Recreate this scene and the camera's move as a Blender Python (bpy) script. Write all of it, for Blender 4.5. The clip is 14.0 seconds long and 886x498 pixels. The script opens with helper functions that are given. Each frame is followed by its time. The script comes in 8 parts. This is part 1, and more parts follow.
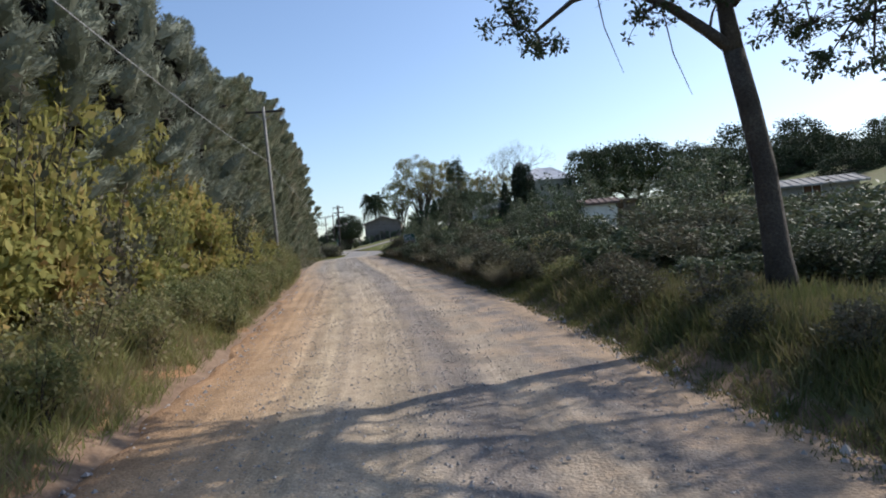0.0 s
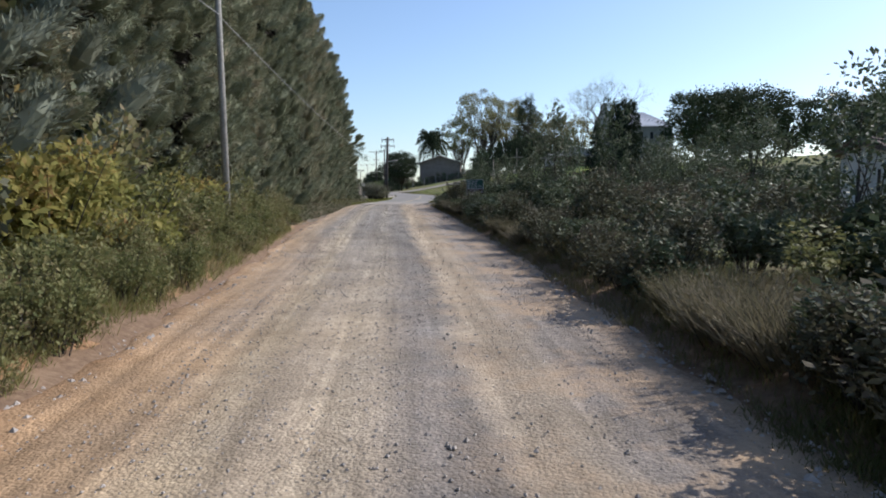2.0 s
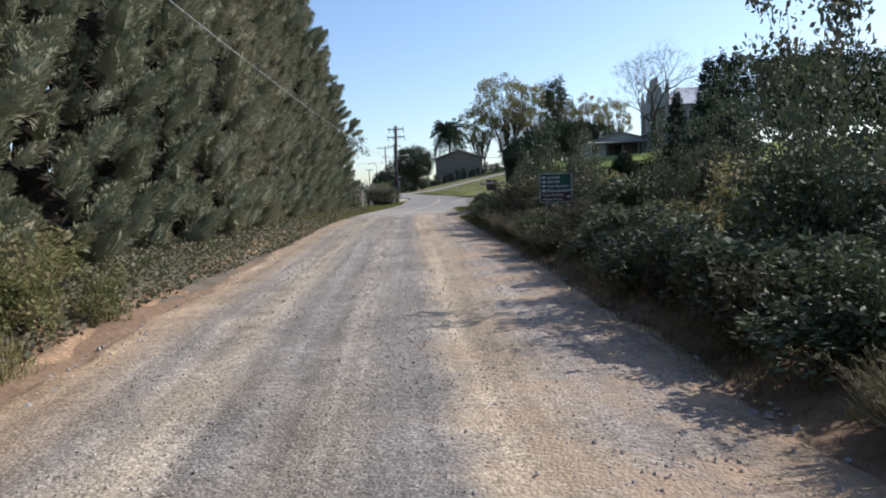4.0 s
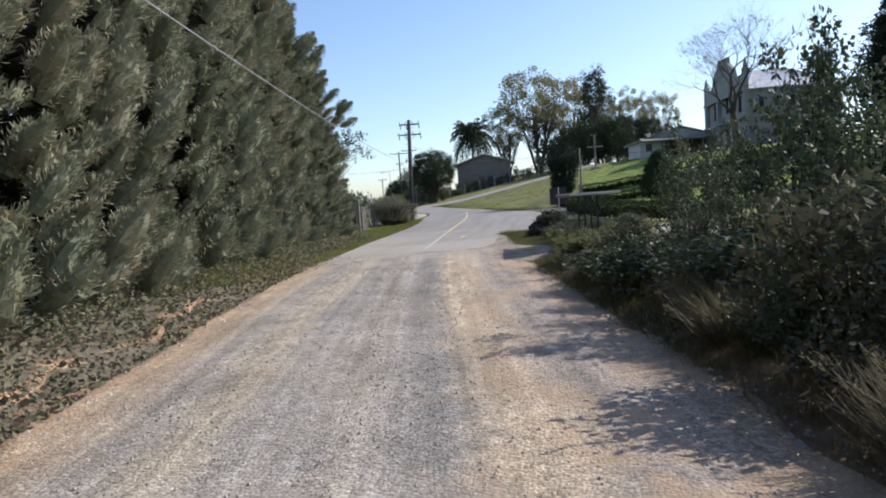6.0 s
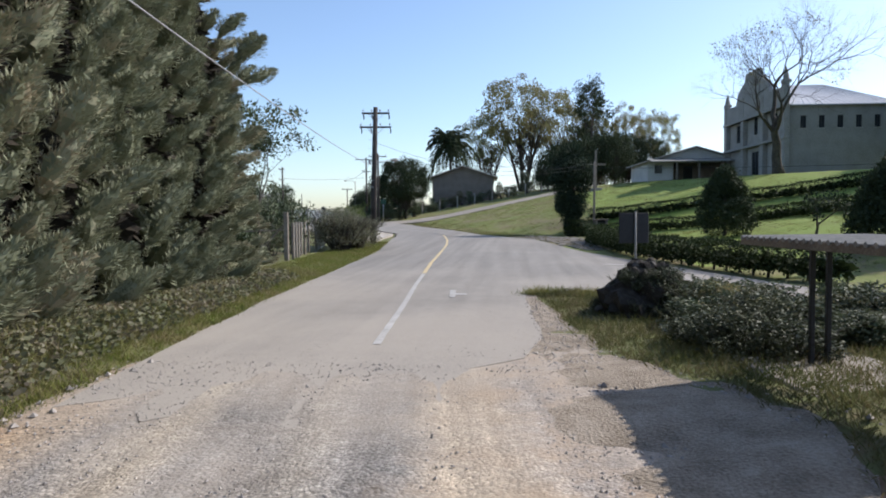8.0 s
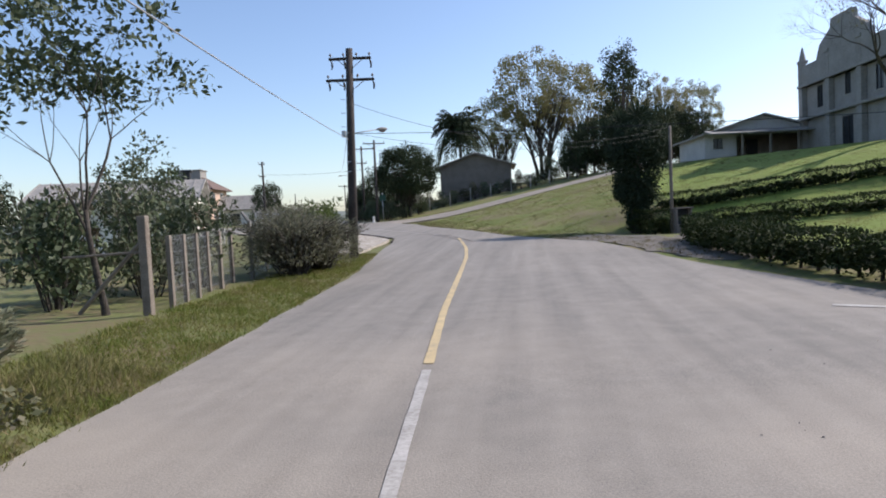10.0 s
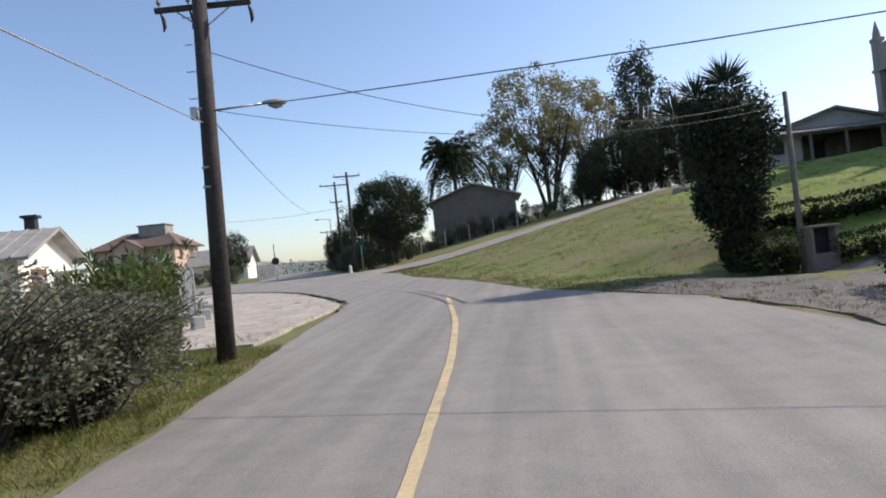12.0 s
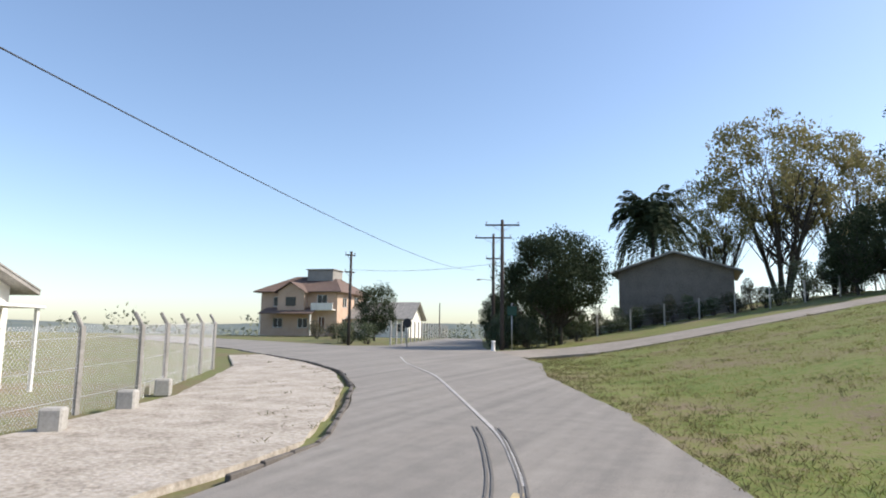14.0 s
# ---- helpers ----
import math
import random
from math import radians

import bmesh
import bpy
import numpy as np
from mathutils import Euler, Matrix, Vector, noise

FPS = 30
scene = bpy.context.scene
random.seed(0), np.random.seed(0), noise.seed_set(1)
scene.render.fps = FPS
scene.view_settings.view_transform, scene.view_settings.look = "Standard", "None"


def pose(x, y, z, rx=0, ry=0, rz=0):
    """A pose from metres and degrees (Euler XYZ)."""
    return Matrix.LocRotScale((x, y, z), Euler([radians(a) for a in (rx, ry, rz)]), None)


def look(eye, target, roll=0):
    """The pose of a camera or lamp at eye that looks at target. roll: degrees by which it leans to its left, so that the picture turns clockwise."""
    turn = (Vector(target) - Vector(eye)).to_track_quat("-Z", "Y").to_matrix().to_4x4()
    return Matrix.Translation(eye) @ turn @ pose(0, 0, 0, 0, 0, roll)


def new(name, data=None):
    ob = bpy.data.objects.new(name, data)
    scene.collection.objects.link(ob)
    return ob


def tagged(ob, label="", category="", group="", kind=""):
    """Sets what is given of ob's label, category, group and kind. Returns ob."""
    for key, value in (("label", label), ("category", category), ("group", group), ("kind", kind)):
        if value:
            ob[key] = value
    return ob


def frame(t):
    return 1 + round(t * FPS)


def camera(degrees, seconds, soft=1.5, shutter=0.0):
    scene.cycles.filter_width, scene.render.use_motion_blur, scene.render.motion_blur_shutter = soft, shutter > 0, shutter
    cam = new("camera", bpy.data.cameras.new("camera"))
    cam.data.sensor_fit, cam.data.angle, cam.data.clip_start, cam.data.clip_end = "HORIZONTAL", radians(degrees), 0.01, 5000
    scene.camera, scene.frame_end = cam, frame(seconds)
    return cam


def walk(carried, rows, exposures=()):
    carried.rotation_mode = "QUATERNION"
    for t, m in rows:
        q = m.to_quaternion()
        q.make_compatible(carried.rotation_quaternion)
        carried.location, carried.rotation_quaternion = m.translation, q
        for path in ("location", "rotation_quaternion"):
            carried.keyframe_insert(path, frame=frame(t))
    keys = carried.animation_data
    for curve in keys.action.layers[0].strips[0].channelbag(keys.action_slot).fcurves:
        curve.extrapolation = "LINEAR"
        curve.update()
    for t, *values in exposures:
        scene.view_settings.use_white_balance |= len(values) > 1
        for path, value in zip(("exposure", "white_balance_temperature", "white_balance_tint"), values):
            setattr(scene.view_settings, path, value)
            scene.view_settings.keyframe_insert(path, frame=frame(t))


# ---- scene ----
EXPOSURES = [(0.0, 0.34, 6450, 12), (2.0, 0.32, 6350, 12), (5.5, 0.47, 6350, 13), (7.5, 0.52, 6450, 12), (8.5, 0.44, 6400, 13), (11.0, 0.40, 6650, 16), (12.0, 0.38, 6700, 15), (12.6, 0.25, 6750, 14), (13.1, 0.46, 6800, 13), (13.6, 0.64, 6850, 12), (14.0, 0.64, 6850, 12)]
cam = camera(68.0, 14.0, soft=1.9)
# seconds, eye x, y, z, then yaw to the left, pitch up, lean to the right
PATH_ROWS = [
    (0.0, 0.01, -0.52, -0.05, 1.28, 0.05, 5.15),
    (0.5, -0.18, 3.99, 0.12, 2.81, -2.44, 2.31),
    (1.0, -0.71, 8.75, 0.27, 4.46, -3.17, 4.08),
    (1.5, -1.20, 13.33, 0.43, 4.78, -2.38, 2.53),
    (2.0, -1.87, 17.94, 0.58, 6.15, -4.56, 0.43),
    (2.5, -2.47, 22.43, 0.77, 7.11, -2.71, 4.85),
    (3.0, -3.32, 27.40, 0.89, 7.56, -4.74, 2.78),
    (5.5, -7.50, 50.40, 1.49, 7.62, -4.43, 2.54),
    (6.0, -8.31, 54.61, 1.62, 9.24, -3.86, 3.95),
    (6.5, -9.05, 58.30, 1.67, 11.29, -5.78, 3.34),
    (7.0, -9.75, 62.23, 1.77, 10.17, -5.18, 2.81),
    (7.5, -10.27, 65.65, 1.81, 8.20, -4.56, 1.81),
    (8.0, -10.81, 69.23, 1.93, 6.36, -2.62, 0.63),
    (8.5, -11.24, 72.49, 1.94, 6.47, -3.37, 2.69),
    (11.0, -13.26, 90.52, 2.00, 8.92, -2.41, 2.16),
    (11.5, -13.34, 93.70, 1.95, 10.56, -1.72, 2.20),
    (12.0, -13.50, 97.51, 2.03, 7.35, 0.79, 6.23),
    (12.5, -13.60, 100.91, 2.24, 8.57, 4.50, 5.46),
    (13.0, -13.64, 105.01, 2.22, 16.82, 8.28, -2.08),
    (13.5, -13.69, 108.39, 2.36, 22.85, 6.34, -1.21),
    (14.0, -13.89, 111.80, 2.52, 24.41, 7.53, -0.83),
]


def aimed(x, y, z, yaw, pitch, lean):
    a, b = radians(yaw), radians(pitch)
    ahead = Vector((-math.sin(a) * math.cos(b), math.cos(a) * math.cos(b), math.sin(b)))
    return look((x, y, z), Vector((x, y, z)) + ahead, -lean)


walk(cam, [(r[0], aimed(*r[1:])) for r in PATH_ROWS], EXPOSURES)

# ---- world and sun ----
SUN_ELEV, SUN_AZ = radians(38), math.atan2(0.89, 0.456)  # azimuth from +y towards +x
world = bpy.data.worlds.new("sky")
scene.world = world
world.use_nodes = True
wn = world.node_tree.nodes
wn.clear()
sky = wn.new("ShaderNodeTexSky")
sky.sky_type = "NISHITA"
sky.sun_disc = False
sky.sun_elevation, sky.sun_rotation = SUN_ELEV, SUN_AZ
sky.altitude = 250
sky.air_density, sky.dust_density, sky.ozone_density = 1.0, 1.1, 3.0
wbg = wn.new("ShaderNodeBackground")
wbg.inputs["Strength"].default_value = 0.15
wout = wn.new("ShaderNodeOutputWorld")
world.node_tree.links.new(sky.outputs[0], wbg.inputs[0])
world.node_tree.links.new(wbg.outputs[0], wout.inputs[0])
sun = new("sun", bpy.data.lights.new("sun", "SUN"))
sun.data.energy, sun.data.angle, sun.data.color = 4.0, radians(0.6), (1.0, 0.94, 0.86)
to_sun = Vector((math.sin(SUN_AZ) * math.cos(SUN_ELEV), math.cos(SUN_AZ) * math.cos(SUN_ELEV), math.sin(SUN_ELEV)))
sun.matrix_world = look(to_sun * 100, (0, 0, 0))


# ---- materials ----
def surface(name, colors, scale=1.0, rough=0.85, bump=0.2, bump_scale=20.0, metal=0.0, fine=8.0, spread=0.35, random=0.0, coords="Object"):
    """A material whose colour runs through the given colours by noise at two scales, with fine relief."""
    m = bpy.data.materials.new(name)
    m.use_nodes = True
    nt = m.node_tree
    bs = nt.nodes["Principled BSDF"]
    tc = nt.nodes.new("ShaderNodeTexCoord")
    n1 = nt.nodes.new("ShaderNodeTexNoise")
    n1.inputs["Scale"].default_value, n1.inputs["Detail"].default_value = scale, 4
    n2 = nt.nodes.new("ShaderNodeTexNoise")
    n2.inputs["Scale"].default_value, n2.inputs["Detail"].default_value = scale * fine, 5
    for n in (n1, n2):
        nt.links.new(tc.outputs[coords], n.inputs["Vector"])
    mix = nt.nodes.new("ShaderNodeMath")
    mix.operation = "MULTIPLY_ADD"
    nt.links.new(n2.outputs["Fac"], mix.inputs[0])
    mix.inputs[1].default_value = 0.5
    half = nt.nodes.new("ShaderNodeMath")
    half.operation = "MULTIPLY"
    half.inputs[1].default_value = 0.5
    nt.links.new(n1.outputs["Fac"], half.inputs[0])
    nt.links.new(half.outputs[0], mix.inputs[2])
    last = mix.outputs[0]
    if random:
        info = nt.nodes.new("ShaderNodeObjectInfo")
        add = nt.nodes.new("ShaderNodeMath")
        add.operation = "MULTIPLY_ADD"
        nt.links.new(info.outputs["Random"], add.inputs[0])
        add.inputs[1].default_value = random
        nt.links.new(last, add.inputs[2])
        last = add.outputs[0]
    ramp = nt.nodes.new("ShaderNodeValToRGB")
    el = ramp.color_ramp.elements
    lo, hi = 0.5 - spread / 2, 0.5 + spread / 2 + random
    for i, c in enumerate(colors):
        at = lo + (hi - lo) * i / max(1, len(colors) - 1)
        e = el[i] if i < 2 else el.new(at)
        e.position, e.color = at, (*c, 1)
    nt.links.new(last, ramp.inputs[0])
    nt.links.new(ramp.outputs[0], bs.inputs["Base Color"])
    bs.inputs["Roughness"].default_value, bs.inputs["Metallic"].default_value = rough, metal
    bs.inputs["Specular IOR Level"].default_value = 0.3
    if bump:
        bt = nt.nodes.new("ShaderNodeTexNoise")
        bt.inputs["Scale"].default_value, bt.inputs["Detail"].default_value = bump_scale, 6
        nt.links.new(tc.outputs[coords], bt.inputs["Vector"])
        bp = nt.nodes.new("ShaderNodeBump")
        bp.inputs["Strength"].default_value, bp.inputs["Distance"].default_value = bump, 0.03
        nt.links.new(bt.outputs["Fac"], bp.inputs["Height"])
        nt.links.new(bp.outputs[0], bs.inputs["Normal"])
    return m


def leaves(name, colors, through_light=0.35, rough=0.7, gloss=0.12):
    """Leaf material: each leaf takes its own tone, and some light passes through it."""
    m = bpy.data.materials.new(name)
    m.use_nodes = True
    nt = m.node_tree
    bs = nt.nodes["Principled BSDF"]
    geo = nt.nodes.new("ShaderNodeNewGeometry")
    info = nt.nodes.new("ShaderNodeObjectInfo")
    tc = nt.nodes.new("ShaderNodeTexCoord")
    ns = nt.nodes.new("ShaderNodeTexNoise")
    ns.inputs["Scale"].default_value = 1.1
    nt.links.new(tc.outputs["Object"], ns.inputs["Vector"])
    a = nt.nodes.new("ShaderNodeMath")
    a.operation = "MULTIPLY_ADD"
    nt.links.new(geo.outputs["Random Per Island"], a.inputs[0])
    a.inputs[1].default_value = 0.32
    b = nt.nodes.new("ShaderNodeMath")
    b.operation = "MULTIPLY_ADD"
    nt.links.new(info.outputs["Random"], b.inputs[0])
    b.inputs[1].default_value = 0.25
    c = nt.nodes.new("ShaderNodeMath")
    c.operation = "MULTIPLY"
    c.inputs[1].default_value = 0.75
    nt.links.new(ns.outputs["Fac"], c.inputs[0])
    nt.links.new(c.outputs[0], b.inputs[2])
    nt.links.new(b.outputs[0], a.inputs[2])
    ramp = nt.nodes.new("ShaderNodeValToRGB")
    el = ramp.color_ramp.elements
    for i, col in enumerate(colors):
        at = 0.30 + 0.62 * i / max(1, len(colors) - 1)
        e = el[i] if i < 2 else el.new(at)
        e.position, e.color = at, (*col, 1)
    nt.links.new(a.outputs[0], ramp.inputs[0])
    nt.links.new(ramp.outputs[0], bs.inputs["Base Color"])
    bs.inputs["Roughness"].default_value = rough
    bs.inputs["Specular IOR Level"].default_value = gloss
    tl = nt.nodes.new("ShaderNodeBsdfTranslucent")
    nt.links.new(ramp.outputs[0], tl.inputs["Color"])
    mx = nt.nodes.new("ShaderNodeMixShader")
    mx.inputs[0].default_value = through_light
    nt.links.new(bs.outputs[0], mx.inputs[1])
    nt.links.new(tl.outputs[0], mx.inputs[2])
    nt.links.new(mx.outputs[0], nt.nodes["Material Output"].inputs["Surface"])
    return m


M = {
    "cypress": leaves("cypress_leaf", [(0.122, 0.138, 0.086), (0.200, 0.218, 0.142), (0.275, 0.288, 0.196), (0.320, 0.278, 0.190)], 0.14),
    "eucalypt": leaves("eucalypt_leaf", [(0.135, 0.152, 0.112), (0.205, 0.225, 0.172), (0.275, 0.288, 0.222)], 0.18),
    "yellow_shrub": leaves("yellow_shrub_leaf", [(0.150, 0.163, 0.056), (0.231, 0.235, 0.075), (0.319, 0.288, 0.094), (0.300, 0.194, 0.081)], 0.45),
    "shrub": leaves("shrub_leaf", [(0.035, 0.056, 0.029), (0.064, 0.090, 0.046), (0.10, 0.122, 0.066), (0.135, 0.132, 0.085)], 0.2, 0.55, 0.25),
    "brush": leaves("brush_leaf", [(0.048, 0.054, 0.033), (0.083, 0.088, 0.054), (0.122, 0.118, 0.077), (0.135, 0.110, 0.080)], 0.2, 0.7, 0.12),
    "grass": leaves("grass_blade", [(0.085, 0.10, 0.038), (0.135, 0.14, 0.055), (0.19, 0.17, 0.085), (0.25, 0.20, 0.125)], 0.3),
    "lawn": leaves("lawn_blade", [(0.085, 0.125, 0.025), (0.13, 0.17, 0.036), (0.185, 0.19, 0.055), (0.235, 0.195, 0.10)], 0.4),
    "dark_tree": leaves("dark_tree_leaf", [(0.02, 0.032, 0.018), (0.034, 0.05, 0.025), (0.052, 0.066, 0.032)], 0.10),
    "pine": leaves("pine_needle", [(0.016, 0.028, 0.019), (0.025, 0.04, 0.024), (0.038, 0.053, 0.029)], 0.12),
    "autumn": leaves("autumn_leaf", [(0.095, 0.11, 0.048), (0.155, 0.16, 0.072), (0.22, 0.205, 0.095), (0.205, 0.16, 0.09)], 0.45),
    "hedge": leaves("box_hedge_leaf", [(0.018, 0.030, 0.011), (0.033, 0.047, 0.016), (0.06, 0.078, 0.025)], 0.12),
    "bank_grass": leaves("bank_grass_blade", [(0.118, 0.142, 0.045), (0.18, 0.198, 0.065), (0.235, 0.226, 0.095), (0.29, 0.235, 0.138)], 0.4),
    "old_plaster": surface("old_plaster", [(0.19, 0.15, 0.12), (0.25, 0.205, 0.165), (0.30, 0.25, 0.205)], 2, 0.9, 0.3, 30),
    "lilac": leaves("lilac_leaf", [(0.10, 0.115, 0.07), (0.15, 0.165, 0.105), (0.19, 0.18, 0.14), (0.16, 0.17, 0.09)], 0.35),
    "oleander": leaves("oleander_leaf", [(0.05, 0.09, 0.03), (0.09, 0.13, 0.04), (0.15, 0.18, 0.07)], 0.35),
    "bark": surface("bark", [(0.03, 0.026, 0.022), (0.06, 0.052, 0.044), (0.10, 0.088, 0.075)], 3, 0.95, 0.8, 25),
    "slim_pole": surface("slim_pole", [(0.17, 0.165, 0.15), (0.26, 0.25, 0.23), (0.33, 0.315, 0.295)], 2, 0.9, 0.3, 40),
    "pole_wood": surface("pole_wood", [(0.03, 0.026, 0.025), (0.052, 0.044, 0.041), (0.08, 0.068, 0.062)], 2, 0.85, 0.5, 30),
    "concrete": surface("concrete", [(0.28, 0.27, 0.25), (0.36, 0.35, 0.32), (0.42, 0.40, 0.37)], 2, 0.9, 0.3, 40),
    "white_wall": surface("white_wall", [(0.62, 0.58, 0.50), (0.74, 0.71, 0.64), (0.78, 0.76, 0.70)], 0.8, 0.85, 0.1, 60),
    "stone_wall": surface("stone_wall", [(0.21, 0.20, 0.185), (0.27, 0.26, 0.24), (0.32, 0.305, 0.28)], 0.9, 0.9, 0.3, 12),
    "grey_plaster": surface("grey_plaster", [(0.38, 0.37, 0.35), (0.47, 0.46, 0.44), (0.53, 0.52, 0.50)], 0.8, 0.88, 0.15, 40),
    "beige_wall": surface("beige_wall", [(0.42, 0.29, 0.21), (0.50, 0.36, 0.27), (0.54, 0.41, 0.32)], 0.8, 0.85, 0.1, 60),
    "plank_wall": surface("plank_wall", [(0.15, 0.125, 0.10), (0.20, 0.17, 0.14), (0.24, 0.205, 0.17)], 1, 0.85, 0.2, 30),
    "roof_tile": surface("roof_tile", [(0.10, 0.07, 0.06), (0.15, 0.105, 0.085), (0.19, 0.14, 0.12)], 2, 0.85, 0.4, 25),
    "roof_metal": surface("roof_metal", [(0.42, 0.43, 0.45), (0.50, 0.51, 0.53), (0.56, 0.57, 0.58)], 0.6, 0.55, 0.05, 30, 0.0),
    "roof_cement": surface("roof_cement", [(0.20, 0.19, 0.18), (0.28, 0.27, 0.25), (0.36, 0.34, 0.31)], 1.5, 0.9, 0.3, 20),
    "dark_glass": surface("dark_glass", [(0.02, 0.022, 0.025), (0.035, 0.04, 0.045)], 1, 0.12, 0.0),
    "dark_paint": surface("dark_paint", [(0.025, 0.025, 0.027), (0.04, 0.04, 0.042)], 3, 0.6, 0.1, 40),
    "brown_paint": surface("brown_paint", [(0.10, 0.05, 0.03), (0.16, 0.08, 0.05)], 3, 0.7, 0.2, 40),
    "weathered_wood": surface("weathered_wood", [(0.13, 0.11, 0.09), (0.20, 0.17, 0.14), (0.27, 0.24, 0.20)], 4, 0.9, 0.4, 30),
    "galvanised": surface("galvanised", [(0.35, 0.36, 0.37), (0.45, 0.46, 0.47)], 4, 0.45, 0.1, 40, 0.8),
    "cable": surface("cable", [(0.02, 0.02, 0.022), (0.04, 0.04, 0.042)], 4, 0.6, 0.0),
    "bright_cable": surface("bright_cable", [(0.22, 0.22, 0.22), (0.34, 0.34, 0.34)], 4, 0.5, 0.0),
    "porcelain": surface("porcelain", [(0.18, 0.14, 0.12), (0.26, 0.22, 0.20)], 4, 0.25, 0.0),
    "white_paint": surface("white_paint", [(0.62, 0.62, 0.60), (0.78, 0.78, 0.76)], 3, 0.6, 0.1, 40),
    "sign_green": surface("sign_green", [(0.012, 0.05, 0.035), (0.02, 0.07, 0.05)], 2, 0.4, 0.0),
    "sign_brown": surface("sign_brown", [(0.05, 0.022, 0.014), (0.07, 0.03, 0.02)], 2, 0.4, 0.0),
    "sign_white": surface("sign_white", [(0.55, 0.55, 0.55), (0.65, 0.65, 0.65)], 2, 0.4, 0.0),
    "sand": surface("sand", [(0.22, 0.19, 0.15), (0.38, 0.34, 0.285), (0.50, 0.455, 0.40)], 1.3, 0.95, 0.9, 12),
    "ivy": leaves("ivy_leaf", [(0.06, 0.075, 0.036), (0.105, 0.118, 0.062), (0.155, 0.155, 0.095), (0.20, 0.17, 0.125)], 0.2),
    "pebble": leaves("pebble", [(0.20, 0.182, 0.168), (0.29, 0.265, 0.243), (0.38, 0.342, 0.305), (0.47, 0.425, 0.37)], 0.0, 0.9, 0.2),
    "weed": leaves("weed_leaf", [(0.09, 0.105, 0.042), (0.15, 0.165, 0.065), (0.22, 0.215, 0.095), (0.24, 0.19, 0.11)], 0.38, 0.6, 0.2),
    "verge": leaves("verge_blade", [(0.07, 0.082, 0.034), (0.115, 0.115, 0.048), (0.167, 0.142, 0.07), (0.205, 0.158, 0.094)], 0.28),
    # near-black brown that paints the shade between the cypress plumes
    "gap_shade": surface("gap_shade", [(0.018, 0.015, 0.011), (0.03, 0.025, 0.018), (0.045, 0.037, 0.028)], 2, 0.95, 0.5, 30),
    "dry_weed": leaves("dry_weed_leaf", [(0.085, 0.083, 0.047), (0.14, 0.132, 0.078), (0.20, 0.182, 0.12), (0.25, 0.222, 0.165)], 0.35, 0.8, 0.1),
    "bramble": leaves("bramble_leaf", [(0.032, 0.050, 0.025), (0.062, 0.086, 0.044), (0.10, 0.122, 0.068), (0.145, 0.152, 0.10)], 0.25, 0.6, 0.2),
    # darker copy of the bark: the backlit look of the leaning tree in its colour
    "bark_backlit": surface("bark_backlit", [(0.028, 0.023, 0.019), (0.05, 0.042, 0.035), (0.085, 0.074, 0.063)], 2.5, 0.95, 0.9, 22, fine=10),
    # bramble leaf darkened in colour for bushes that stand in shadow
    "bramble_shaded": leaves("bramble_shaded_leaf", [(0.02, 0.027, 0.016), (0.045, 0.056, 0.03), (0.085, 0.10, 0.055), (0.19, 0.19, 0.13)], 0.15, 0.6, 0.2),
    "verge_green": leaves("verge_green_blade", [(0.055, 0.074, 0.026), (0.09, 0.108, 0.038), (0.135, 0.138, 0.056), (0.18, 0.152, 0.085)], 0.32),
    "kerb_dark": surface("kerb_dark", [(0.08, 0.072, 0.064), (0.15, 0.135, 0.12)], 3, 0.95, 0.5, 20),
    "soil": surface("soil", [(0.13, 0.085, 0.055), (0.19, 0.125, 0.08), (0.25, 0.175, 0.115)], 1.3, 0.95, 0.8, 12),
}


